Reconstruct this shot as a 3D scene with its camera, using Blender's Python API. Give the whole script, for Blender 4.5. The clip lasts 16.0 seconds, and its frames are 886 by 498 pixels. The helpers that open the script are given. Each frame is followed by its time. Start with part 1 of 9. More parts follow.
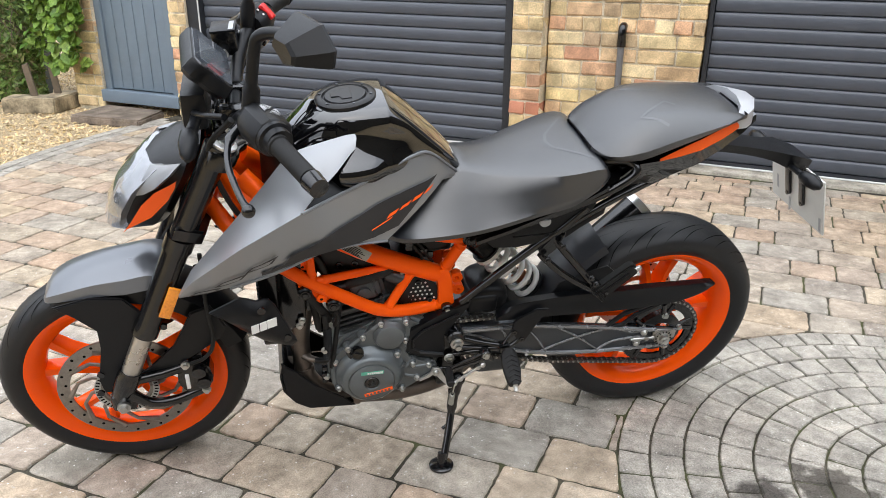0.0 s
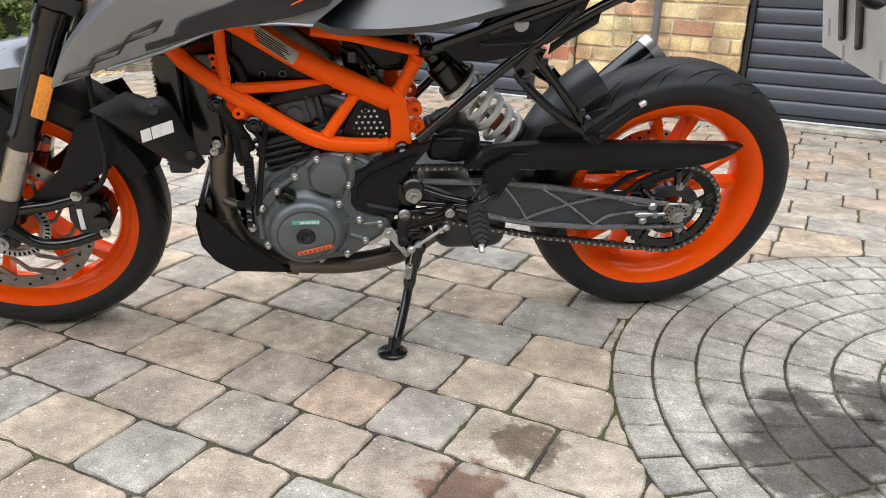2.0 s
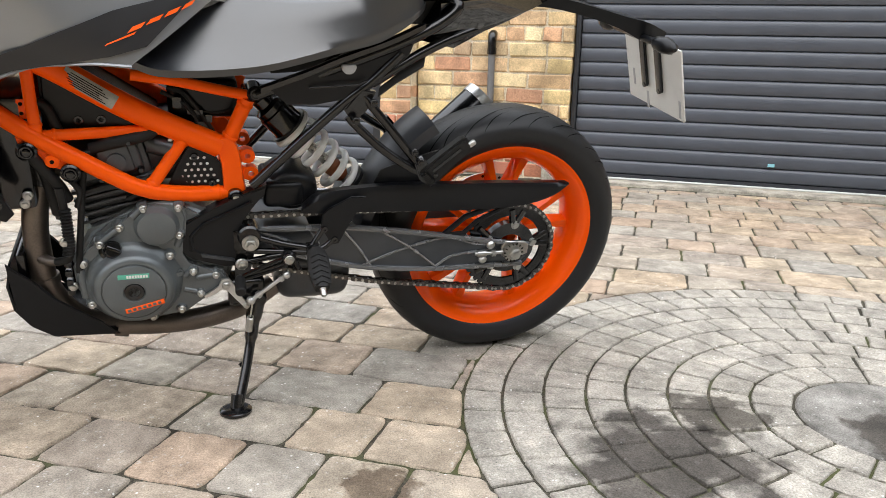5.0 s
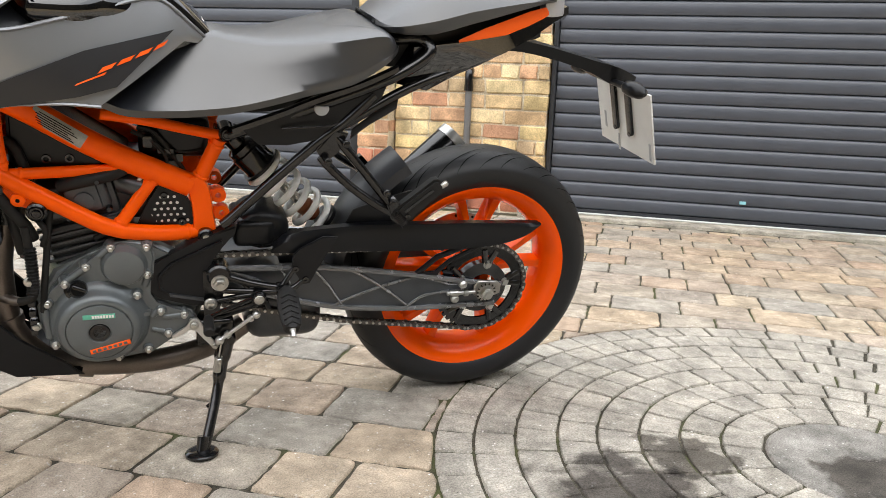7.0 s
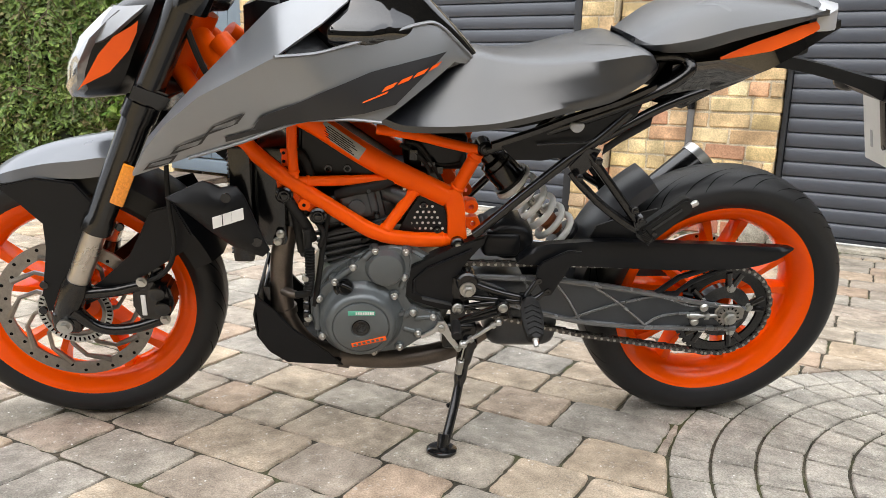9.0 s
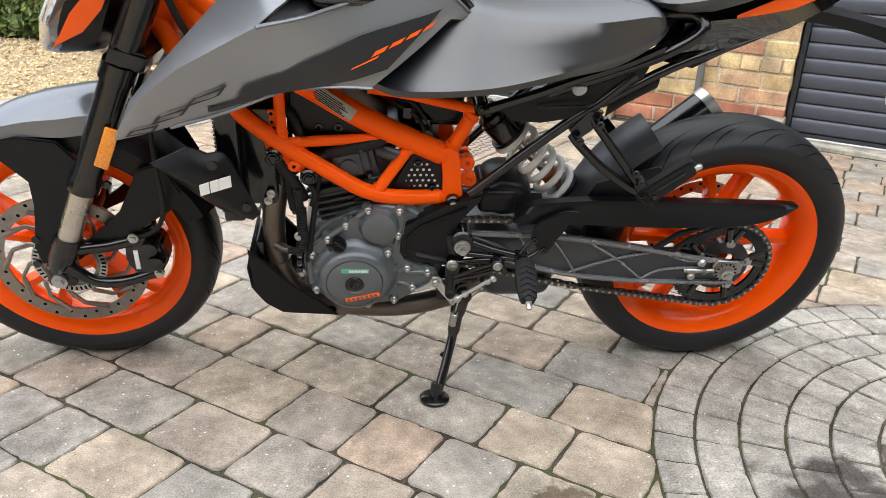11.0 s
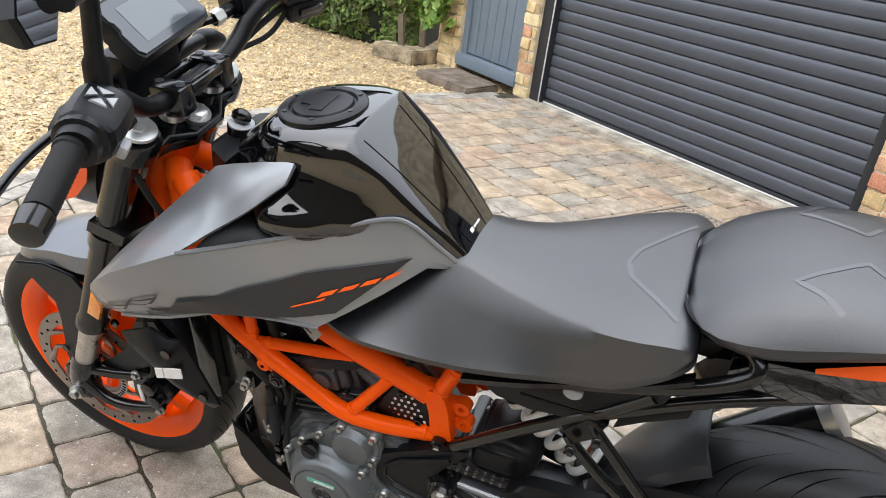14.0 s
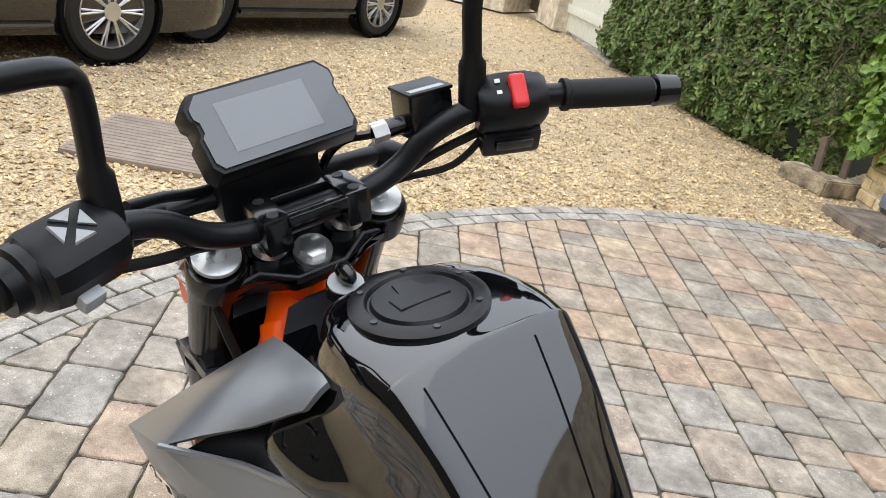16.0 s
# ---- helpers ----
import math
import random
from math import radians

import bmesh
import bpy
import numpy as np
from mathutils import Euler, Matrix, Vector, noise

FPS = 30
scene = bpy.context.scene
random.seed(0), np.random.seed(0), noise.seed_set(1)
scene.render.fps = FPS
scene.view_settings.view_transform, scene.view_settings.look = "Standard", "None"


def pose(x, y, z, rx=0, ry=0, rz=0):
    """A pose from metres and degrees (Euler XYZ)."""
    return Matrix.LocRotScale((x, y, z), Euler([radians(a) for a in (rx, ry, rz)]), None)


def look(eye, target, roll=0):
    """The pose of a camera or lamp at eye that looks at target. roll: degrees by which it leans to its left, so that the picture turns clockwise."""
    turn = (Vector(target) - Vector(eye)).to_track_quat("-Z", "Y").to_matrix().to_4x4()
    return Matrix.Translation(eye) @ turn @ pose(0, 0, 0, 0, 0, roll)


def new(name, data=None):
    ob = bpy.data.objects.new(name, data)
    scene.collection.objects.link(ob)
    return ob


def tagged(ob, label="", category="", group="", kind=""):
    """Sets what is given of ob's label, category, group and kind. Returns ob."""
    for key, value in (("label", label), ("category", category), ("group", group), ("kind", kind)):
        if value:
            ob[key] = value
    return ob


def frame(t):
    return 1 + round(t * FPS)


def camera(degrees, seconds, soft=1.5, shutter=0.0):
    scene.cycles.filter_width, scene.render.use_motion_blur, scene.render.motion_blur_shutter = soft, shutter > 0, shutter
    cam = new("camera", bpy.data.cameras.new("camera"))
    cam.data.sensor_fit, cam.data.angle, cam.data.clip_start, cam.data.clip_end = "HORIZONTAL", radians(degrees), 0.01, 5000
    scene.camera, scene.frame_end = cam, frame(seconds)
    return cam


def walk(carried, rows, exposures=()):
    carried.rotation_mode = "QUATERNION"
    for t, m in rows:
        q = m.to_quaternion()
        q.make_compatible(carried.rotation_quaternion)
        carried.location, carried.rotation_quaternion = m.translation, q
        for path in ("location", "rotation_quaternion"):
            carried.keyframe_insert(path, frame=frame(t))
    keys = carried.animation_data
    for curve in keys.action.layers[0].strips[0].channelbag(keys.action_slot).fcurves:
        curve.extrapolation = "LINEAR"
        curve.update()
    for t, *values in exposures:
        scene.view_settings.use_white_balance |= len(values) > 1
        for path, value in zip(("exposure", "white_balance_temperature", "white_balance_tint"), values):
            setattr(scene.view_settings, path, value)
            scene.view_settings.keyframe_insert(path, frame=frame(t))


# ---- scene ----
cam = camera(61.2, 16.0, soft=0.4)
PATH = [
    (0, (-0.197, -1.788, 1.245), (0.128, 0.037, 0.495), 0.4),
    (0.5, (-0.12, -1.723, 1.192), (0.125, 0.11, 0.429), 1.1),
    (1, (-0.044, -1.686, 1.088), (0.162, 0.147, 0.316), 1.4),
    (1.5, (0.01, -1.658, 0.922), (0.211, 0.182, 0.165), 1.7),
    (2, (0.026, -1.628, 0.772), (0.232, 0.229, 0.058), 1.5),
    (2.5, (0.02, -1.62, 0.694), (0.233, 0.258, 0.041), 1.1),
    (3, (0.008, -1.622, 0.699), (0.234, 0.271, 0.094), 0.9),
    (3.5, (-0.001, -1.63, 0.698), (0.255, 0.271, 0.132), 0.7),
    (4, (0.002, -1.637, 0.699), (0.328, 0.261, 0.158), 0.7),
    (4.5, (0.027, -1.642, 0.705), (0.474, 0.236, 0.185), 1.1),
    (5, (0.059, -1.649, 0.703), (0.638, 0.197, 0.196), 1.4),
    (5.2, (0.07, -1.654, 0.703), (0.695, 0.179, 0.203), 1.5),
    (7.3, (0.073, -1.647, 0.725), (0.702, 0.207, 0.315), 2.3),
    (7.5, (0.066, -1.65, 0.726), (0.645, 0.222, 0.325), 2.3),
    (8, (0.037, -1.65, 0.725), (0.473, 0.263, 0.337), 2.3),
    (8.5, (0.004, -1.654, 0.723), (0.287, 0.288, 0.335), 2.2),
    (9, (-0.034, -1.659, 0.718), (0.105, 0.296, 0.319), 2.1),
    (9.2, (-0.045, -1.661, 0.713), (0.05, 0.295, 0.309), 2.0),
    (11.3, (0.003, -1.578, 0.988), (0.139, 0.231, 0.146), 3.3),
    (11.5, (0.012, -1.596, 1.056), (0.17, 0.183, 0.155), 3.8),
    (12, (0.1, -1.579, 1.132), (0.23, 0.151, 0.137), 5.0),
    (12.5, (0.244, -1.524, 1.159), (0.242, 0.201, 0.147), 5.6),
    (13, (0.293, -1.416, 1.164), (0.136, 0.325, 0.191), 6.3),
    (13.5, (0.307, -1.265, 1.203), (-0.063, 0.483, 0.304), 6.9),
    (14, (0.409, -1.118, 1.232), (-0.221, 0.588, 0.4), 7.7),
    (14.5, (0.464, -0.997, 1.267), (-0.401, 0.621, 0.472), 8.9),
    (15, (0.409, -0.839, 1.261), (-0.679, 0.643, 0.472), 10.0),
    (15.5, (0.36, -0.714, 1.25), (-0.924, 0.595, 0.452), 10.9),
    (16, (0.344, -0.576, 1.268), (-1.101, 0.55, 0.465), 11.9),
]
walk(cam, [(t, look(eye, target, roll)) for t, eye, target, roll in PATH], exposures=[(0, 0.9, 6500, 10), (3, 0.98, 6500, 10), (7.3, 1.02, 6850, 10), (9, 1.04, 6850, 10), (11.3, 0.98, 6550, 10), (13, 0.95, 6600, 10), (14.5, 0.82, 6500, 10), (16, 0.62, 6500, 10)])

from mathutils.bvhtree import BVHTree

# ---- world and light: a bright overcast day ----
world = bpy.data.worlds.new("overcast_sky")
scene.world = world
world.use_nodes = True
wn = world.node_tree
bg = wn.nodes["Background"]
sky = wn.nodes.new("ShaderNodeTexSky")
sky.sky_type, sky.sun_disc = "NISHITA", False
sky.sun_elevation, sky.sun_rotation = radians(52), radians(200)
sky.dust_density = 4.0
cloud = wn.nodes.new("ShaderNodeMix")
cloud.data_type = "RGBA"
cloud.inputs[0].default_value = 0.86
wn.links.new(sky.outputs[0], cloud.inputs[6])
# the cloud cover is three times as bright overhead as at the horizon
coord, split_z = wn.nodes.new("ShaderNodeTexCoord"), wn.nodes.new("ShaderNodeSeparateXYZ")
rise = wn.nodes.new("ShaderNodeValToRGB")
rise.color_ramp.elements[0].position, rise.color_ramp.elements[1].position = 0.0, 1.0
rise.color_ramp.elements[0].color, rise.color_ramp.elements[1].color = (4.0, 4.25, 4.75, 1), (12.1, 12.85, 14.0, 1)
wn.links.new(coord.outputs["Generated"], split_z.inputs[0])
wn.links.new(split_z.outputs[2], rise.inputs[0])
wn.links.new(rise.outputs[0], cloud.inputs[7])
wn.links.new(cloud.outputs[2], bg.inputs[0])
bg.inputs[1].default_value = 0.14

sun = new("sun", bpy.data.lights.new("sun", "SUN"))
sun.data.energy, sun.data.angle, sun.data.color = 0.8, radians(110), (1, 0.98, 0.95)
sun.matrix_world = look((-2, -4, 7), (0, 0, 0))


# ---- mesh helpers ----
def finish(bm, smooth=40):
    bmesh.ops.recalc_face_normals(bm, faces=bm.faces)
    for fc in bm.faces:
        fc.smooth = smooth > 0
    for e in bm.edges:
        if len(e.link_faces) == 2 and e.calc_face_angle(0) > radians(smooth):
            e.smooth = False


SEPARATE = {"head_bolt": 0, "clip_bolt": 0.012, "shield_bolt": 0, "hose_clamp": 0, "plug_connector": 0, "guard_bolt": 0, "switch_bolt": 0.012, "wiring": 0, "case_bolt": 0.006, "sprocket_nut": 0.012, "arm_bolt": 0.012, "cap_screw": 0, "clamp_screw": 0, "arrow_key": 0, "control_cable": 0, "engine_hose": 0, "cylinder_fin": 0, "seat_crease": 0,
            "wing_screw": 0, "caliper_bolt": 0.012, "stay_screw": 0, "air_box_screw": 0, "lever_bolt": 0.03, "subframe_bolt": 0.012, "tank_seam": 0, "plate_bracket": 0.05, "print_bar": 0, "engine_bracket": 0, "number_mark": 0,
            "name_mark": 0, "drilled_hole": 0, "rib": 0, "maker_mark": 0, "ribbed_sleeve": 0.2, "rail": 0, "disc_arm": 0, "frame": 0, "radiator_fin": 0, "shield_hole": 0, "plank": 0, "spring_seat": 0, "pipe_fitting": 0, "clamp_edge": 0, "label_bar": 0}


def islands(bm, join):
    """The loose pieces of a bmesh; pieces whose middles lie closer than join stay together."""
    todo, out = set(bm.verts), []
    while todo:
        v = todo.pop()
        grp, stack = {v}, [v]
        while stack:
            for e in stack.pop().link_edges:
                for w in e.verts:
                    if w in todo:
                        todo.discard(w)
                        grp.add(w)
                        stack.append(w)
        mid = sum((w.co for w in grp), Vector()) / len(grp)
        for o in out:
            if (o[0] - mid).length < join:
                o[1].update(grp)
                break
        else:
            out.append((mid, grp))
    return sorted(out, key=lambda o: tuple(round(c, 4) for c in o[0]))


def part(name, bm, material, parent=None, label="", m=None, smooth=40):
    """Links a bmesh as one mesh object under a thing or a part; kinds named above become one object a piece."""
    if name in SEPARATE:
        first = None
        for _, grp in islands(bm, SEPARATE[name]):
            one, old = bmesh.new(), {}
            for f0 in bm.faces:
                if f0.verts[0] in grp:
                    for v in f0.verts:
                        if v not in old:
                            old[v] = one.verts.new(v.co)
                    one.faces.new([old[v] for v in f0.verts])
            ob = link_mesh(name, one, material, parent, label, m, smooth)
            first = first or ob
        bm.free()
        return first
    return link_mesh(name, bm, material, parent, label, m, smooth)


def link_mesh(name, bm, material, parent, label, m, smooth):
    finish(bm, smooth)
    me = bpy.data.meshes.new(name)
    bm.to_mesh(me)
    bm.free()
    me.materials.append(material)
    ob = new(name, me)
    ob.parent = parent
    if m is not None:
        ob.matrix_basis = m
    return tagged(ob, label) if label else ob


def thing(name, m, label, category, group="", kind=""):
    ob = new(name)
    ob.empty_display_size = 0.1
    ob.matrix_world = m
    return tagged(ob, label, category, group, kind)


def boxm(bm, lo, hi, bevel=0.0, seg=2, m=None):
    r = bmesh.ops.create_cube(bm, size=1)
    vs = r["verts"]
    for v in vs:
        v.co = Vector([lo[i] + (v.co[i] + 0.5) * (hi[i] - lo[i]) for i in range(3)])
    if bevel:
        es = list({e for v in vs for e in v.link_edges})
        rr = bmesh.ops.bevel(bm, geom=es, offset=bevel, segments=seg, affect="EDGES", profile=0.6)
        vs = list({v for fc in rr["faces"] for v in fc.verts} | {v for v in vs if v.is_valid})
    if m is not None:
        bmesh.ops.transform(bm, matrix=m, verts=vs)
    return bm


def tube(bm, pts, r, seg=10, caps=True):
    """A round tube along a polyline; r may be one radius or one for each point."""
    P = [Vector(p) for p in pts]
    rs = r if isinstance(r, (list, tuple)) else [r] * len(P)
    t0 = (P[1] - P[0]).normalized()
    ref = Vector((0, 1, 0)) if abs(t0.y) < 0.8 else Vector((1, 0, 0))
    u = (ref - t0 * ref.dot(t0)).normalized()
    rings = []
    for i, p in enumerate(P):
        a = (P[i] - P[i - 1]).normalized() if i else t0
        b = (P[i + 1] - P[i]).normalized() if i + 1 < len(P) else a
        t = (a + b).normalized()
        u = (u - t * u.dot(t)).normalized()
        v = t.cross(u)
        k = 1 / max(0.5, t.dot(a))
        rings.append([bm.verts.new(p + (u * math.cos(q) + v * math.sin(q)) * rs[i] * (k if 0 < i < len(P) - 1 else 1)) for q in [2 * math.pi * j / seg for j in range(seg)]])
    skin(bm, rings, caps)
    return bm


def skin(bm, rings, caps=True, closed=True):
    for a, b in zip(rings, rings[1:]):
        n = len(a)
        for j in range(n if closed else n - 1):
            bm.faces.new((a[j], a[(j + 1) % n], b[(j + 1) % n], b[j]))
    if caps:
        bm.faces.new(rings[0])
        bm.faces.new(rings[-1])


def curve(pts, n=6):
    """A smooth line through points (Catmull-Rom)."""
    P = [Vector(p) for p in pts]
    P = [P[0] * 2 - P[1]] + P + [P[-1] * 2 - P[-2]]
    out = []
    for i in range(1, len(P) - 2):
        for k in range(n):
            t = k / n
            a, b, c, d = P[i - 1], P[i], P[i + 1], P[i + 2]
            out.append(0.5 * (2 * b + (c - a) * t + (2 * a - 5 * b + 4 * c - d) * t * t + (3 * b - a - 3 * c + d) * t ** 3))
    return out + [P[-2]]


def curve3(line, n=4):
    """A smooth line through points of x and z."""
    return [(p.x, p.z) for p in curve([(x, 0, z) for x, z in line], n)]


def loft(bm, sections, caps=True, closed=True):
    skin(bm, [[bm.verts.new(p) for p in s] for s in sections], caps, closed)
    return bm


def lathe(bm, profile, seg=48, centre=(0, 0, 0), closed=True):
    """Turns a profile of (radius, y) round the y axis."""
    c = Vector(centre)
    rings = []
    for r, y in profile:
        rings.append([bm.verts.new(c + Vector((r * math.cos(2 * math.pi * j / seg), y, r * math.sin(2 * math.pi * j / seg)))) for j in range(seg)])
    if closed:
        rings.append(rings[0])
    skin(bm, rings, False)
    if not closed:
        for rg, (r, y) in ((rings[0], profile[0]), (rings[-1], profile[-1])):
            if r > 1e-4:
                bm.faces.new(rg)
    return bm


def plate(bm, outline, y0, y1, bevel=0.0, seg=1, holes=()):
    """A flat piece: an outline in x and z, from y0 to y1."""
    a = [bm.verts.new((x, y0, z)) for x, z in outline]
    b = [bm.verts.new((x, y1, z)) for x, z in outline]
    n = len(a)
    fs = [bm.faces.new(a), bm.faces.new(b[::-1])]
    for j in range(n):
        fs.append(bm.faces.new((a[j], b[j], b[(j + 1) % n], a[(j + 1) % n])))
    if bevel:
        es = [e for fc in fs[:2] for e in fc.edges]
        bmesh.ops.bevel(bm, geom=es, offset=bevel, segments=seg, affect="EDGES")
    return bm


def rod(bm, a, b, r, seg=12):
    return tube(bm, [a, b], r, seg)


def bolt(bm, at, r=0.008, h=0.006, axis="y", flip=-1):
    """A hexagon head with a washer on a side face."""
    at = Vector(at)
    d = {"x": Vector((1, 0, 0)), "y": Vector((0, 1, 0)), "z": Vector((0, 0, 1))}[axis] * flip
    tube(bm, [at, at + d * h * 0.35], r * 1.45, 12)
    tube(bm, [at + d * h * 0.35, at + d * h], r, 6)
    return bm


def ball(bm, at, r, scale=(1, 1, 1), u=12, v=8):
    return bmesh.ops.create_uvsphere(bm, u_segments=u, v_segments=v, radius=r, matrix=Matrix.Translation(at) @ Matrix.Diagonal((*scale, 1)))


def ribbon(b, ob, pts, width, up=0.0006):
    """A thin strip laid on the top of a mesh along points seen from above."""
    me = ob.data
    tree = BVHTree.FromPolygons([v.co for v in me.vertices], [list(p.vertices) for p in me.polygons])
    line = []
    for p in pts:
        hit, nrm, _, _ = tree.ray_cast(Vector((p[0], p[1], 2.0)), Vector((0, 0, -1)))
        if hit is not None:
            line.append(hit + (nrm if nrm.z > 0 else -nrm) * up)
    rows = []
    for i, p in enumerate(line):
        t = (line[min(i + 1, len(line) - 1)] - line[max(0, i - 1)])
        s = Vector((-t.y, t.x, 0)).normalized() * width * 0.5
        pair = []
        for q in (p - s, p + s):
            hit, nrm, _, _ = tree.ray_cast(Vector((q.x, q.y, 2.0)), Vector((0, 0, -1)))
            pair.append(b.verts.new((hit if hit is not None else q) + Vector((0, 0, up))))
        rows.append(pair)
    for a, c in zip(rows, rows[1:]):
        b.faces.new((a[0], a[1], c[1], c[0]))


def pillow(b, outline, y_edge, y_mid, t=0.005, steps=(1.0, 0.86, 0.6, 0.25)):
    """A bulging panel: an outline in x and z whose middle stands out to y_mid."""
    cx, cz = sum(p[0] for p in outline) / len(outline), sum(p[1] for p in outline) / len(outline)
    rows = [[(x, y_edge + t, z) for x, z in outline]]
    for k in steps:
        y = y_mid + (y_edge - y_mid) * ((k - 0.25) / 0.75) ** 1.6
        rows.append([(cx + (x - cx) * k, y, cz + (z - cz) * k) for x, z in outline])
    loft(b, rows)
    return b


def polyline(pts, step):
    """Points at even steps along straight stretches."""
    out = []
    for (ax, ay), (bx, by) in zip(pts, pts[1:]):
        n = max(1, int(math.hypot(bx - ax, by - ay) / step))
        out += [(ax + (bx - ax) * k / n, ay + (by - ay) * k / n, 0) for k in range(n)]
    return out + [(*pts[-1], 0)]


# ---- materials ----
def nodes_of(name):
    m = bpy.data.materials.new(name)
    m.use_nodes = True
    return m, m.node_tree.nodes, m.node_tree.links, m.node_tree.nodes["Principled BSDF"]


def paint(name, colour, rough=0.5, metal=0.0, vary=0.12, scale=30, bump=0.0, fine=400, coat=0.0, rvary=0.08, spec=0.5):
    """A surface with variation at two scales: broad stains and fine grain."""
    m, n, l, b = nodes_of(name)
    tc = n.new("ShaderNodeTexCoord")
    n1, n2 = n.new("ShaderNodeTexNoise"), n.new("ShaderNodeTexNoise")
    n1.inputs["Scale"].default_value, n1.inputs["Detail"].default_value = scale, 5
    n2.inputs["Scale"].default_value, n2.inputs["Detail"].default_value = fine, 3
    for x in (n1, n2):
        l.new(tc.outputs["Object"], x.inputs["Vector"])
    mix = n.new("ShaderNodeMix")
    mix.data_type = "FLOAT"
    mix.inputs[0].default_value = 0.4
    l.new(n1.outputs[0], mix.inputs[2])
    l.new(n2.outputs[0], mix.inputs[3])
    ramp = n.new("ShaderNodeValToRGB")
    ramp.color_ramp.elements[0].position, ramp.color_ramp.elements[1].position = 0.3, 0.7
    ramp.color_ramp.elements[0].color = (*[c * (1 - vary) for c in colour], 1)
    ramp.color_ramp.elements[1].color = (*[min(1, c * (1 + vary)) for c in colour], 1)
    l.new(mix.outputs[0], ramp.inputs[0])
    l.new(ramp.outputs[0], b.inputs["Base Color"])
    mr = n.new("ShaderNodeMapRange")
    mr.inputs["To Min"].default_value, mr.inputs["To Max"].default_value = max(0.02, rough - rvary), min(1, rough + rvary)
    l.new(n1.outputs[0], mr.inputs["Value"])
    l.new(mr.outputs[0], b.inputs["Roughness"])
    b.inputs["Metallic"].default_value = metal
    b.inputs["Specular IOR Level"].default_value = spec
    b.inputs["Coat Weight"].default_value = coat
    b.inputs["Coat Roughness"].default_value = 0.04
    if bump:
        bp = n.new("ShaderNodeBump")
        bp.inputs["Strength"].default_value, bp.inputs["Distance"].default_value = bump, 0.002
        l.new(n2.outputs[0], bp.inputs["Height"])
        l.new(bp.outputs[0], b.inputs["Normal"])
    return m


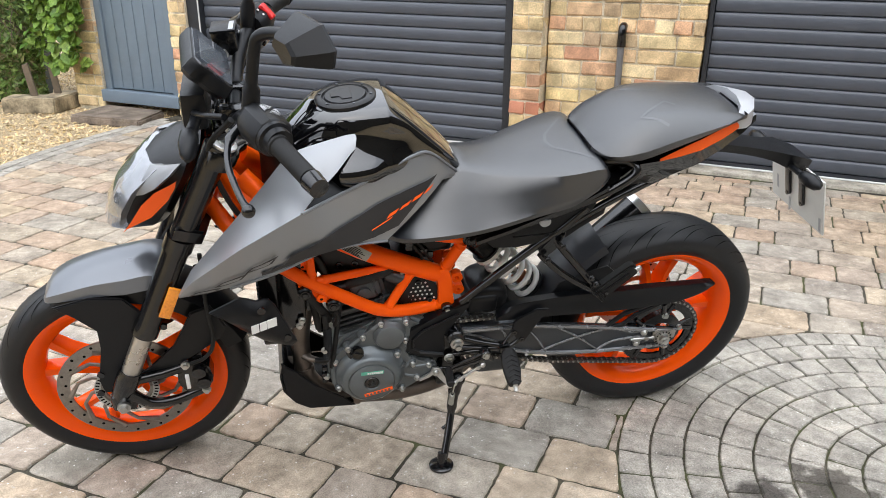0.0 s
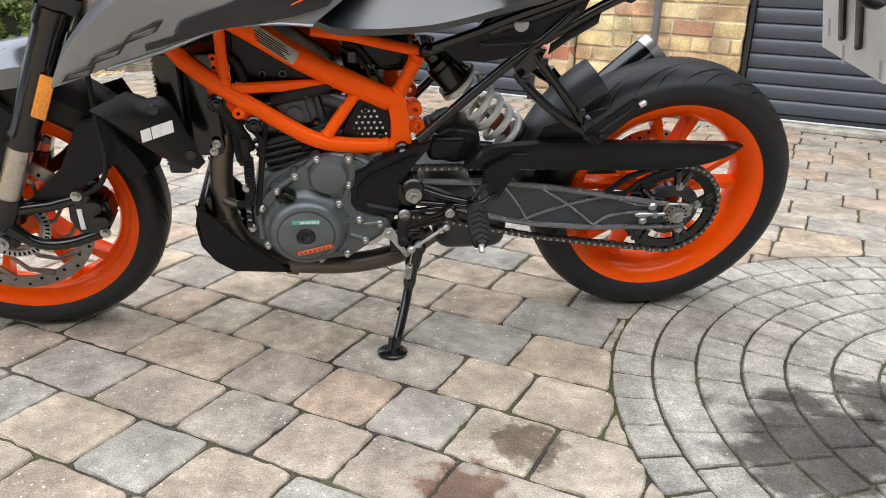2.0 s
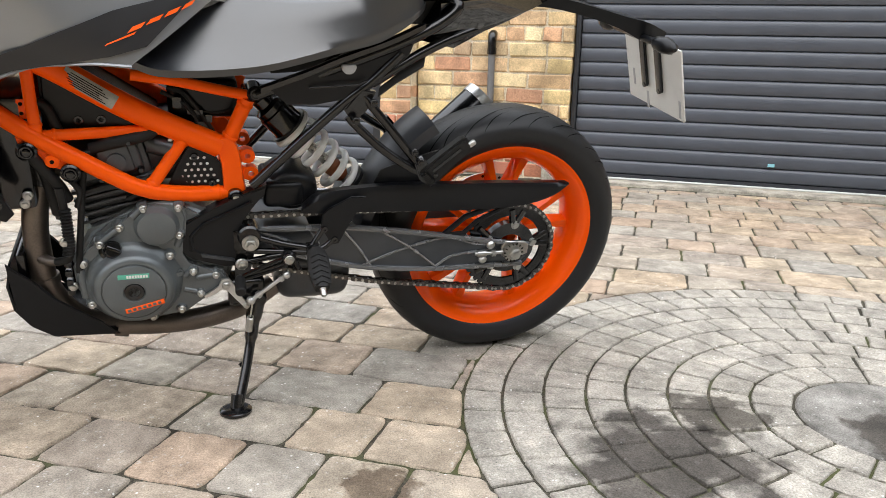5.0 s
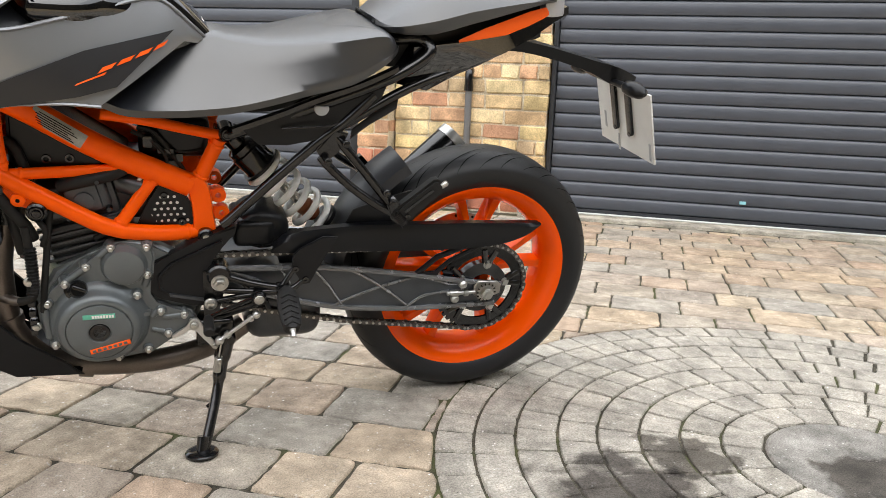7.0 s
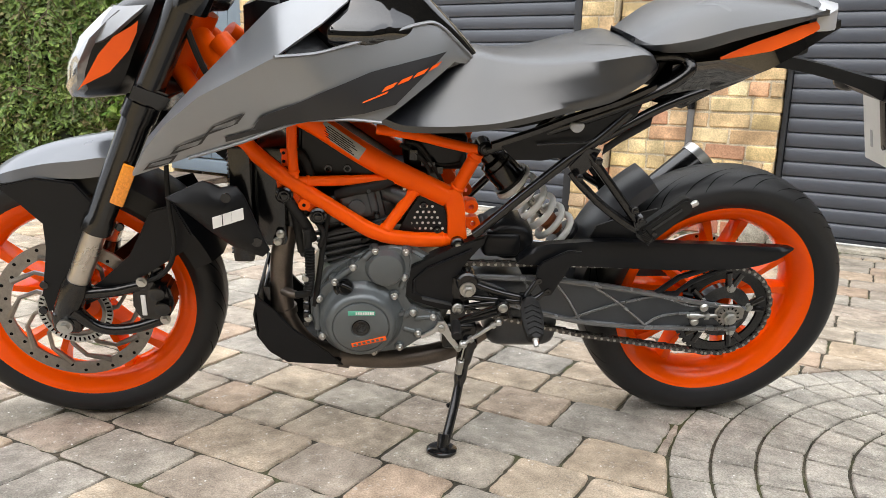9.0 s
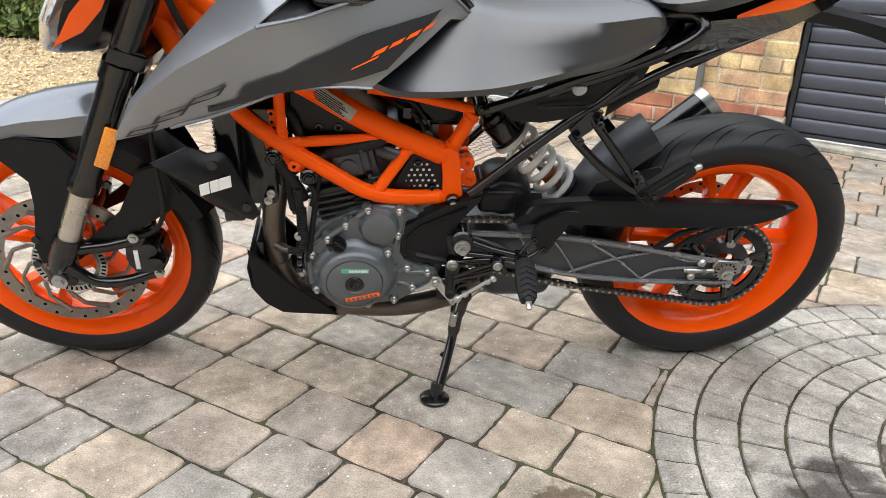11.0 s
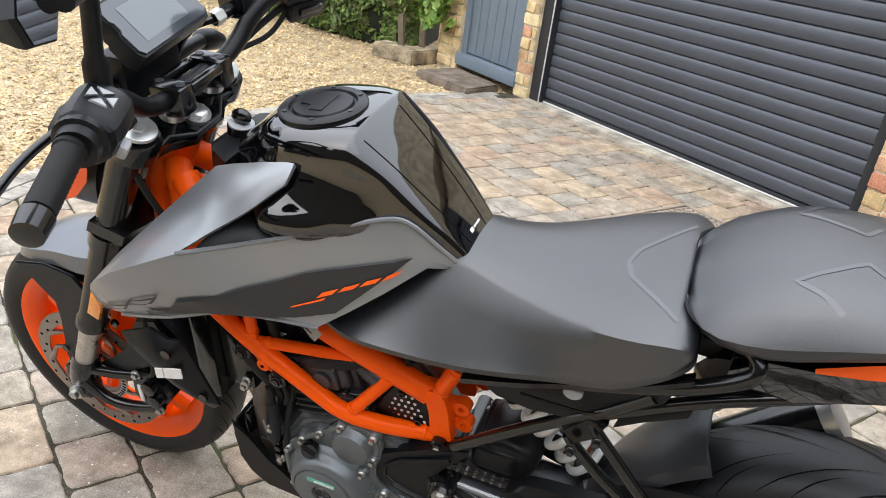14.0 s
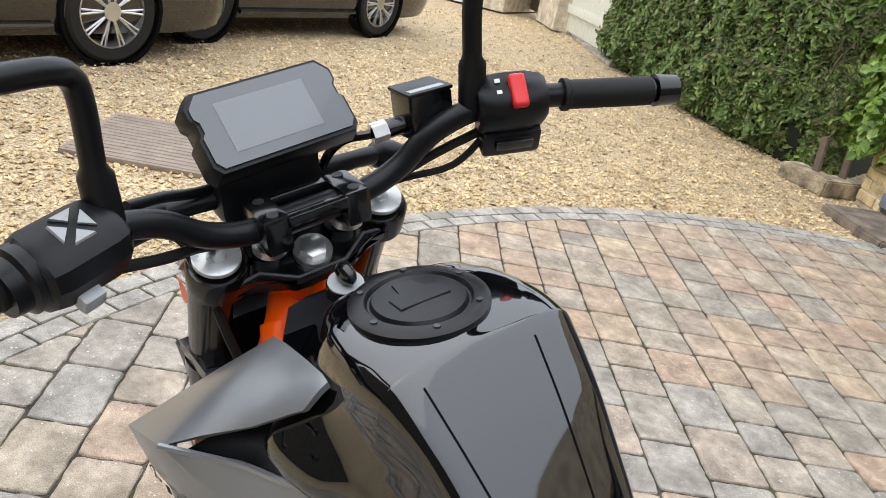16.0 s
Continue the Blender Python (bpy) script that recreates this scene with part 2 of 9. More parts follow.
def masonry(name, stops, island=False, fine=260, bump=0.5, rough=0.85, spots=0.0, stain=0.25, fleck=(0.84, 0.83, 0.80), blots=(), moss=0.0, grain=0.28):
    """Stone or brick whose colour differs from piece to piece."""
    m, n, l, b = nodes_of(name)
    if island:
        rnd = n.new("ShaderNodeNewGeometry").outputs["Random Per Island"]
    else:
        rnd = n.new("ShaderNodeObjectInfo").outputs["Random"]
    ramp = n.new("ShaderNodeValToRGB")
    ramp.color_ramp.interpolation = "LINEAR"
    els = ramp.color_ramp.elements
    while len(els) < len(stops):
        els.new(0.5)
    for i, (e, c) in enumerate(zip(els, stops)):
        e.position, e.color = i / (len(stops) - 1), (*c, 1)
    l.new(rnd, ramp.inputs[0])
    geo = n.new("ShaderNodeNewGeometry")
    big, small = n.new("ShaderNodeTexNoise"), n.new("ShaderNodeTexNoise")
    big.inputs["Scale"].default_value, big.inputs["Detail"].default_value = 9, 6
    small.inputs["Scale"].default_value, small.inputs["Detail"].default_value = fine, 4
    l.new(geo.outputs["Position"], big.inputs["Vector"])
    l.new(geo.outputs["Position"], small.inputs["Vector"])
    small.inputs["Roughness"].default_value = 0.72
    col = ramp.outputs[0]
    for src, lo, hi, amt in ((big.outputs[0], 0.36, 0.66, stain), (small.outputs[0], 0.38, 0.62, grain)):
        mr = n.new("ShaderNodeMapRange")
        mr.inputs["From Min"].default_value, mr.inputs["From Max"].default_value = lo, hi
        mr.inputs["To Min"].default_value, mr.inputs["To Max"].default_value = 1 - amt, 1 + amt
        l.new(src, mr.inputs["Value"])
        mx = n.new("ShaderNodeMix")
        mx.data_type, mx.blend_type = "RGBA", "MULTIPLY"
        mx.inputs[0].default_value = 1
        l.new(col, mx.inputs[6])
        l.new(mr.outputs[0], mx.inputs[7])
        col = mx.outputs[2]
    if spots:
        vor = n.new("ShaderNodeTexVoronoi")
        vor.inputs["Scale"].default_value = 48
        l.new(geo.outputs["Position"], vor.inputs["Vector"])
        st = n.new("ShaderNodeMapRange")
        st.inputs["From Min"].default_value, st.inputs["From Max"].default_value = 0.075, 0.125
        st.inputs["To Min"].default_value, st.inputs["To Max"].default_value = spots, 0
        l.new(vor.outputs["Distance"], st.inputs["Value"])
        mx = n.new("ShaderNodeMix")
        mx.data_type = "RGBA"
        mx.inputs[7].default_value = (*fleck, 1)
        # flecks come in patches
        pat = n.new("ShaderNodeTexNoise")
        pat.inputs["Scale"].default_value = 14
        l.new(geo.outputs["Position"], pat.inputs["Vector"])
        pr = n.new("ShaderNodeMapRange")
        pr.inputs["From Min"].default_value, pr.inputs["From Max"].default_value = 0.38, 0.58
        l.new(pat.outputs[0], pr.inputs["Value"])
        pm = n.new("ShaderNodeMath")
        pm.operation = "MULTIPLY"
        l.new(st.outputs[0], pm.inputs[0])
        l.new(pr.outputs[0], pm.inputs[1])
        l.new(pm.outputs[0], mx.inputs[0])
        l.new(col, mx.inputs[6])
        col = mx.outputs[2]
        # pale ragged chips of aggregate, in the same patches
        chip = n.new("ShaderNodeTexNoise")
        chip.inputs["Scale"].default_value, chip.inputs["Detail"].default_value, chip.inputs["Roughness"].default_value = 70, 5, 0.62
        l.new(geo.outputs["Position"], chip.inputs["Vector"])
        cr = n.new("ShaderNodeMapRange")
        cr.inputs["From Min"].default_value, cr.inputs["From Max"].default_value = 0.60, 0.66
        cr.inputs["To Max"].default_value = 0.55 * spots
        l.new(chip.outputs[0], cr.inputs["Value"])
        pm2 = n.new("ShaderNodeMath")
        pm2.operation = "MULTIPLY"
        l.new(cr.outputs[0], pm2.inputs[0])
        l.new(pr.outputs[0], pm2.inputs[1])
        mx = n.new("ShaderNodeMix")
        mx.data_type = "RGBA"
        mx.inputs[7].default_value = (0.62, 0.60, 0.56, 1)
        l.new(pm2.outputs[0], mx.inputs[0])
        l.new(col, mx.inputs[6])
        col = mx.outputs[2]
        # mottling a few centimetres across
        mot = n.new("ShaderNodeTexNoise")
        mot.inputs["Scale"].default_value, mot.inputs["Detail"].default_value = 34, 4
        l.new(geo.outputs["Position"], mot.inputs["Vector"])
        mm_ = n.new("ShaderNodeMapRange")
        mm_.inputs["From Min"].default_value, mm_.inputs["From Max"].default_value = 0.34, 0.66
        mm_.inputs["To Min"].default_value, mm_.inputs["To Max"].default_value = 0.84, 1.14
        l.new(mot.outputs[0], mm_.inputs["Value"])
        mx = n.new("ShaderNodeMix")
        mx.data_type, mx.blend_type = "RGBA", "MULTIPLY"
        mx.inputs[0].default_value = 1
        l.new(col, mx.inputs[6])
        l.new(mm_.outputs[0], mx.inputs[7])
        col = mx.outputs[2]
        # dark pits
        pit = n.new("ShaderNodeTexVoronoi")
        pit.inputs["Scale"].default_value = 60
        l.new(geo.outputs["Position"], pit.inputs["Vector"])
        ps = n.new("ShaderNodeMapRange")
        ps.inputs["From Min"].default_value, ps.inputs["From Max"].default_value = 0.05, 0.11
        ps.inputs["To Min"].default_value, ps.inputs["To Max"].default_value = 0.45, 1
        l.new(pit.outputs["Distance"], ps.inputs["Value"])
        mx = n.new("ShaderNodeMix")
        mx.data_type, mx.blend_type = "RGBA", "MULTIPLY"
        mx.inputs[0].default_value = 1
        l.new(col, mx.inputs[6])
        l.new(ps.outputs[0], mx.inputs[7])
        col = mx.outputs[2]
    for bx, by, br, tint in blots:
        # a spilled stain with a ragged edge
        dist = n.new("ShaderNodeVectorMath")
        dist.operation = "DISTANCE"
        dist.inputs[1].default_value = (bx, by, 0)
        l.new(geo.outputs["Position"], dist.inputs[0])
        rag = n.new("ShaderNodeTexNoise")
        rag.inputs["Scale"].default_value, rag.inputs["Detail"].default_value = 2.2 / br, 6
        l.new(geo.outputs["Position"], rag.inputs["Vector"])
        ad = n.new("ShaderNodeMath")
        ad.operation = "MULTIPLY_ADD"
        ad.inputs[1].default_value = -br * 1.8
        l.new(rag.outputs[0], ad.inputs[0])
        l.new(dist.outputs["Value"], ad.inputs[2])
        st = n.new("ShaderNodeMapRange")
        st.inputs["From Min"].default_value, st.inputs["From Max"].default_value = -br * 0.22, br * 0.06
        st.inputs["To Min"].default_value, st.inputs["To Max"].default_value = 0.86, 0
        l.new(ad.outputs[0], st.inputs["Value"])
        mx = n.new("ShaderNodeMix")
        mx.data_type, mx.blend_type = "RGBA", "MULTIPLY"
        mx.inputs[7].default_value = (*tint, 1)
        l.new(st.outputs[0], mx.inputs[0])
        l.new(col, mx.inputs[6])
        col = mx.outputs[2]
    if moss:
        mn_ = n.new("ShaderNodeTexNoise")
        mn_.inputs["Scale"].default_value, mn_.inputs["Detail"].default_value = 5, 5
        l.new(geo.outputs["Position"], mn_.inputs["Vector"])
        st = n.new("ShaderNodeMapRange")
        st.inputs["From Min"].default_value, st.inputs["From Max"].default_value = 0.52, 0.62
        st.inputs["To Max"].default_value = moss
        l.new(mn_.outputs[0], st.inputs["Value"])
        mx = n.new("ShaderNodeMix")
        mx.data_type = "RGBA"
        mx.inputs[7].default_value = (0.075, 0.085, 0.028, 1)
        l.new(st.outputs[0], mx.inputs[0])
        l.new(col, mx.inputs[6])
        col = mx.outputs[2]
    l.new(col, b.inputs["Base Color"])
    b.inputs["Roughness"].default_value = rough
    b.inputs["Specular IOR Level"].default_value = 0.25
    bp = n.new("ShaderNodeBump")
    bp.inputs["Strength"].default_value, bp.inputs["Distance"].default_value = bump, 0.004
    add = n.new("ShaderNodeMath")
    l.new(big.outputs[0], add.inputs[0])
    l.new(small.outputs[0], add.inputs[1])
    l.new(add.outputs[0], bp.inputs["Height"])
    l.new(bp.outputs[0], b.inputs["Normal"])
    return m


SETT = [(0.335, 0.298, 0.247), (0.305, 0.269, 0.223), (0.435, 0.33, 0.226), (0.341, 0.301, 0.247), (0.408, 0.291, 0.205), (0.308, 0.278, 0.235), (0.441, 0.349, 0.241), (0.362, 0.269, 0.199), (0.408, 0.323, 0.238), (0.324, 0.291, 0.244), (0.388, 0.298, 0.214)]
GREY = [(0.356, 0.328, 0.284), (0.331, 0.307, 0.268), (0.382, 0.353, 0.305), (0.339, 0.315, 0.276), (0.369, 0.34, 0.292)]
STOCK = [(0.62, 0.48, 0.25), (0.56, 0.40, 0.21), (0.66, 0.54, 0.31), (0.52, 0.30, 0.18), (0.64, 0.51, 0.28), (0.48, 0.26, 0.16), (0.60, 0.47, 0.27), (0.38, 0.27, 0.17), (0.64, 0.50, 0.25), (0.67, 0.55, 0.33), (0.57, 0.41, 0.22)]
RED = [(0.42, 0.17, 0.10), (0.48, 0.21, 0.13), (0.36, 0.14, 0.09)]
SPILL = ((0.82, -0.60, 0.20, (0.13, 0.12, 0.12)), (1.02, -0.48, 0.11, (0.16, 0.15, 0.14)), (0.30, -0.56, 0.075, (0.34, 0.29, 0.25)), (0.17, -0.68, 0.09, (0.42, 0.27, 0.21)), (1.33, -0.66, 0.13, (0.22, 0.20, 0.18)))
SETT_GREY = [(0.335, 0.306, 0.263), (0.302, 0.278, 0.242), (0.417, 0.328, 0.235), (0.336, 0.304, 0.259), (0.396, 0.298, 0.22), (0.301, 0.281, 0.248), (0.43, 0.349, 0.252), (0.341, 0.286, 0.235), (0.386, 0.321, 0.248), (0.317, 0.294, 0.255)]
sett_part, sett_stuff = masonry("tumbled_sett", SETT_GREY, spots=0.9, blots=SPILL, grain=0.26, bump=0.45, fine=300), masonry("tumbled_sett_far", SETT, True, spots=0.8, grain=0.30, bump=0.7, fine=230)
ring_part, ring_stuff = masonry("grey_sett", GREY, spots=0.9, stain=0.25, blots=SPILL, grain=0.28, bump=0.7, fine=230), masonry("grey_sett_far", GREY, True, spots=0.9, blots=SPILL, grain=0.28, bump=0.7, fine=230)
stock_part, red_part = masonry("stock_brick", STOCK, fine=120, bump=0.6, grain=0.20, stain=0.32), masonry("red_brick", RED, fine=180)
joint_m = masonry("joint_sand_and_moss", [(0.058, 0.052, 0.038), (0.068, 0.060, 0.044)], True, fine=160, stain=0.5, moss=0.7, grain=0.5)
mortar_m = masonry("lime_mortar", [(0.54, 0.47, 0.35), (0.58, 0.51, 0.38)], True, fine=150)
unseen_wall_m = masonry("dark_unseen_wall", [(0.065, 0.062, 0.05), (0.075, 0.07, 0.056)], True, fine=60, stain=0.35)
gravel_m = masonry("pea_gravel_bed", [(0.40, 0.31, 0.19), (0.44, 0.34, 0.21)], True, fine=70, bump=1.0, stain=0.12, grain=0.6)
pebble_m = masonry("pebble", [(0.61, 0.44, 0.215), (0.73, 0.58, 0.335), (0.48, 0.31, 0.145), (0.67, 0.54, 0.325), (0.36, 0.25, 0.135), (0.79, 0.67, 0.44), (0.58, 0.40, 0.18)], True, fine=200, rough=0.7, bump=0.2)
concrete_m = masonry("threshold_concrete", [(0.36, 0.33, 0.27), (0.40, 0.36, 0.30)], True, fine=140, stain=0.35)
kerb_m = masonry("weathered_kerb_stone", [(0.33, 0.27, 0.18), (0.30, 0.25, 0.17)], True, fine=60, stain=0.5, grain=0.2, bump=0.3)
slab_m = masonry("weathered_slab", [(0.185, 0.15, 0.12), (0.20, 0.16, 0.125)], True, fine=110, stain=0.35)
door_dark = paint("anthracite_slat", (0.064, 0.072, 0.088), 0.38, vary=0.1, scale=6, bump=0.05)
door_frame_m = paint("anthracite_frame", (0.022, 0.025, 0.03), 0.4)
door_grey = paint("blue_grey_door_paint", (0.155, 0.20, 0.245), 0.5, vary=0.1, scale=8, bump=0.1)
seal_m = paint("pale_rubber_seal", (0.6, 0.6, 0.58), 0.6)
pipe_m = paint("grey_plastic_pipe", (0.13, 0.13, 0.13), 0.5)
dimple_m = paint("dark_brown_cover_dimples", (0.16, 0.125, 0.095), 0.8, vary=0.3, scale=20)
gravel_cover_m = paint("rusty_brown_cover", (0.27, 0.215, 0.17), 0.75, vary=0.3, scale=10, bump=0.3)
cover_m = paint("worn_steel_cover", (0.36, 0.295, 0.235), 0.6, 0.1, vary=0.35, scale=12, bump=0.3)
timber_m = paint("old_timber", (0.15, 0.115, 0.08), 0.85, vary=0.3, scale=20, bump=0.5)
cream_m = paint("cream_gate_paint", (0.62, 0.62, 0.52), 0.6, vary=0.06)
leaf_dark = masonry("hedge_leaf", [(0.06, 0.12, 0.028), (0.15, 0.235, 0.05), (0.10, 0.175, 0.04), (0.22, 0.29, 0.08), (0.055, 0.095, 0.03), (0.22, 0.19, 0.09), (0.12, 0.20, 0.045)], True, fine=30, bump=0.0, rough=0.5, stain=0.3)
leaf_light = masonry("young_leaf", [(0.12, 0.19, 0.045), (0.17, 0.25, 0.06), (0.09, 0.15, 0.04), (0.15, 0.17, 0.08)], True, fine=30, bump=0.0, rough=0.45, stain=0.25)
leaf_ivy = masonry("ivy_leaf", [(0.12, 0.22, 0.03), (0.20, 0.32, 0.05), (0.08, 0.17, 0.03), (0.26, 0.36, 0.08)], True, fine=30, bump=0.0, rough=0.4, stain=0.2)
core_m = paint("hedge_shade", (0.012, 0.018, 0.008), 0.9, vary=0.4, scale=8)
twig_m = paint("twig_bark", (0.10, 0.075, 0.05), 0.9, vary=0.3, scale=30)

# ---- setting: a wall line with two garage doors, paved forecourt, gravel drive ----
W = Matrix.Translation((-1.138, 4.249, 0)) @ Matrix.Rotation(radians(-33.3), 4, "Z")  # x along the wall, -y towards the forecourt
CIRCLE, CIRCLE_R = Vector((1.36, -0.60)), 0.880
YARD, YARD_R = Vector((1.71, 1.60)), 4.03

bm = bmesh.new()
boxm(bm, (-150, -150, -0.2), (150, 150, -0.03))
tagged(part("ground", bm, gravel_m), "loose buff gravel covering the drive", "ground", kind="structure")

# gravel: one heap of small stones near the forecourt
def pebbles():
    rnd = random.Random(5)
    vs, fs = [], []
    base = [(1, 0, 0), (0.3, 0.95, 0), (-0.8, 0.6, 0), (-0.8, -0.6, 0), (0.3, -0.95, 0), (0, 0, 1)]
    tri = [(0, 1, 5), (1, 2, 5), (2, 3, 5), (3, 4, 5), (4, 0, 5)]
    count = 0
    while count < 42000:
        t = rnd.random()
        if t < 0.75:
            a, d = rnd.uniform(1.7, 3.9), 4.04 + rnd.random() ** 1.3 * 4.2
            x, y = YARD.x + math.cos(a) * d, YARD.y + math.sin(a) * d
        else:
            x, y = rnd.uniform(-9.5, -2.5), rnd.uniform(-1.5, 8)
            if (Vector((x, y)) - YARD).length < YARD_R + 0.02:
                continue
        s = rnd.uniform(0.007, 0.017) * (1 + 0.07 * max(0, (Vector((x, y)) - YARD).length - 5))
        o = len(vs)
        q, cz = rnd.uniform(0, 6.28), rnd.uniform(0.4, 0.8)
        tx, ty = rnd.uniform(-0.5, 0.5), rnd.uniform(-0.5, 0.5)
        for bx, by, bz in base:
            px, py = bx * rnd.uniform(0.7, 1.2), by * rnd.uniform(0.6, 1.0)
            gx, gy = px * math.cos(q) - py * math.sin(q), px * math.sin(q) + py * math.cos(q)
            vs.append((x + (gx + bz * tx) * s, y + (gy + bz * ty) * s, -0.029 + rnd.uniform(0, 0.012) + bz * cz * s + (gx * tx + gy * ty) * s * 0.5))
        fs += [tuple(o + i for i in f3) for f3 in tri]
        count += 1
    me = bpy.data.meshes.new("gravel")
    me.from_pydata(vs, [], fs)
    me.materials.append(pebble_m)
    ob = new("gravel", me)
    return tagged(ob, "loose golden pea gravel spread over the drive", "gravel", kind="stuff")


pebbles()


def garage_door(name, s0, s1, y, frame_left):
    top = 2.25
    d = thing(name, W @ Matrix.Translation((0, y, 0)), "closed anthracite roller garage door with horizontal slats", "garage door", kind="structure")
    z, k = 0.045, 0
    mesh = None
    while z < top:
        if mesh is None:
            b = bmesh.new()
            prof = [(0, 0.0), (-0.010, 0.004), (-0.015, 0.018), (-0.0165, 0.039), (-0.015, 0.060), (-0.010, 0.073), (0.0, 0.0775)]
            loft(b, [[(x, py, pz) for py, pz in prof] + [(x, 0.012, 0.0775), (x, 0.012, 0)] for x in (s0, s1)])
            ob = part("slat", b, door_dark, d, smooth=45)
            mesh = ob.data
        else:
            ob = new("slat", mesh)
            ob.parent = d
        ob.matrix_basis = Matrix.Translation((0, 0, z))
        z += 0.0785
    b = bmesh.new()
    boxm(b, (s0, -0.02, 0.012), (s1, 0.02, 0.043), 0.003)
    part("bottom_rail", b, door_frame_m, d, "dark bottom rail")
    b = bmesh.new()
    tube(b, [(s0, -0.022, 0.018), (s1, -0.022, 0.018)], 0.006, 8)
    part("seal", b, seal_m, d, "pale rubber bottom seal")
    for a, c in ((s0 - (0.13 if frame_left else 0.03), s0 - 0.004), (s1 + 0.004, s1 + 0.05)):
        b = bmesh.new()
        boxm(b, (a, -0.06, 0), (c, 0.10, top + 0.1), 0.004)
        part("guide_rail", b, door_frame_m, d, "dark guide rail")
    if frame_left:
        b = bmesh.new()
        boxm(b, (s0 - 0.018, -0.066, 0.01), (s0 - 0.008, -0.061, top), 0.001)
        part("brush_strip", b, seal_m, d, "thin pale edge strip")
    b = bmesh.new()
    boxm(b, (s0 - 0.13, -0.08, top + 0.1), (s1 + 0.05, 0.3, top + 0.42), 0.01)
    part("roller_housing", b, door_frame_m, d)
    return d


garage_door("garage_door_1", 0.200, 2.548, 0.09, 1)
right_door = garage_door("garage_door_2", 3.76, 6.20, 0.20, 0)
b = bmesh.new()
boxm(b, (4.82, -0.024, 0.135), (4.855, -0.018, 0.152), 0.001)
part("sticker", b, paint("pale_blue_sticker", (0.25, 0.55, 0.62), 0.4), right_door, "small pale blue sticker")
# concrete thresholds under the doors
for i, (a, c, y0, y1) in enumerate(((0.07, 2.60, -0.03, 0.30), (3.735, 6.25, 0.04, 0.5))):
    b = bmesh.new()
    boxm(b, (a, y0, -0.1), (c, y1, 0.012), 0.006)
    tagged(part("threshold_%d" % (i + 1), b, concrete_m, None, m=W), "worn concrete threshold under the garage door", "threshold", kind="structure")


def brick_wall(name, s0, s1, y0, depth, top, seed, red=(), label="yellow stock brick wall with a few red bricks", ret=True, zmax=2.0):
    """Mortar core with bricks standing proud of it."""
    wl = thing(name, W @ Matrix.Translation((0, y0, 0)), label, "wall", kind="structure")
    b = bmesh.new()
    boxm(b, (s0 + 0.006, 0.008, -0.1), (s1 - 0.006, depth, top))
    part("mortar", b, mortar_m, wl)
    rnd = random.Random(seed)
    cache = {}
    z, row = 0.006, 0
    while z + 0.075 < min(top, zmax):
        x = s0
        half = row % 2
        first = True
        while x < s1 - 0.02:
            ln = 0.106 if (half and first) or (row % 5 == 4 and not first) else 0.222
            if rnd.random() < 0.12:
                ln = 0.106
            ln = min(ln, s1 - x)
            if s1 - x - ln < 0.05:
                ln = s1 - x
            key = (round(ln, 2), rnd.randrange(3))
            if key not in cache:
                b = bmesh.new()
                boxm(b, (0.0, 0.0, 0.0), (key[0] - 0.011, depth * 0.5 if not ret else depth - 0.004, 0.075), 0.005, 1)
                r2 = random.Random(hash(key) % 1000)
                for v in b.verts:
                    v.co += Vector((r2.uniform(-1, 1), r2.uniform(-1, 1), r2.uniform(-1, 1))) * 0.0035
                finish(b, 30)
                me = bpy.data.meshes.new("brick")
                b.to_mesh(me)
                b.free()
                cache[key] = {}
                for tag, mt in (("s", stock_part), ("r", red_part)):
                    mc = me.copy()
                    mc.materials.append(mt)
                    cache[key][tag] = mc
            ob = new("brick", cache[key]["r" if row in red else "s"])
            ob.parent = wl
            ob.matrix_basis = Matrix.Translation((x + 0.005, rnd.uniform(-0.004, 0.003), z)) @ Matrix.Rotation(rnd.uniform(-0.012, 0.012), 4, "Y")
            x += ln
            first = False
        z += 0.0858
        row += 1
    return wl

# ---- motorcycle materials ----
cap_black = paint("gloss_black_cap", (0.006, 0.006, 0.007), 0.3, vary=0.05, coat=0.0, spec=0.3, rvary=0.04)
gloss_black = paint("gloss_black_paint", (0.002, 0.002, 0.0026), 0.04, vary=0.05, spec=0.85, coat=0.7, rvary=0.015)
silver = paint("satin_silver_paint", (0.255, 0.264, 0.278), 0.32, 0.55, vary=0.05, scale=8, fine=1500, coat=0.2)
# the shroud's silver again, darkened for the dim things the mudguard reflects
guard_dark = paint("darkened_silver_paint", (0.15, 0.16, 0.178), 0.30, 0.5, vary=0.05, scale=8, fine=1500, coat=0.3)
graphite = paint("satin_graphite_paint", (0.035, 0.036, 0.04), 0.42, 0.2, vary=0.06)
orange = paint("orange_powder_coat", (0.98, 0.105, 0.002), 0.32, vary=0.05, scale=15, bump=0.05, coat=0.0, spec=0.16)
wheel_orange = paint("gloss_orange_wheel", (0.98, 0.10, 0.002), 0.16, vary=0.04, scale=15, coat=0.1, spec=0.2)
# swingarm ribs: the arm's grey painted lighter for the highlights on them
arm_lit = paint("sky_lit_rib_grey", (0.24, 0.25, 0.265), 0.26, 0.7, vary=0.12, scale=25)
orange_decal = paint("orange_decal", (0.95, 0.12, 0.01), 0.4, vary=0.03, spec=0.3)
white_decal = paint("white_decal", (0.75, 0.75, 0.74), 0.45, vary=0.03)
black_decal = paint("black_decal", (0.018, 0.018, 0.02), 0.38, vary=0.05)
plastic = paint("black_textured_plastic", (0.0050, 0.0056, 0.0070), 0.34, vary=0.12, bump=0.12, fine=900, spec=0.27)
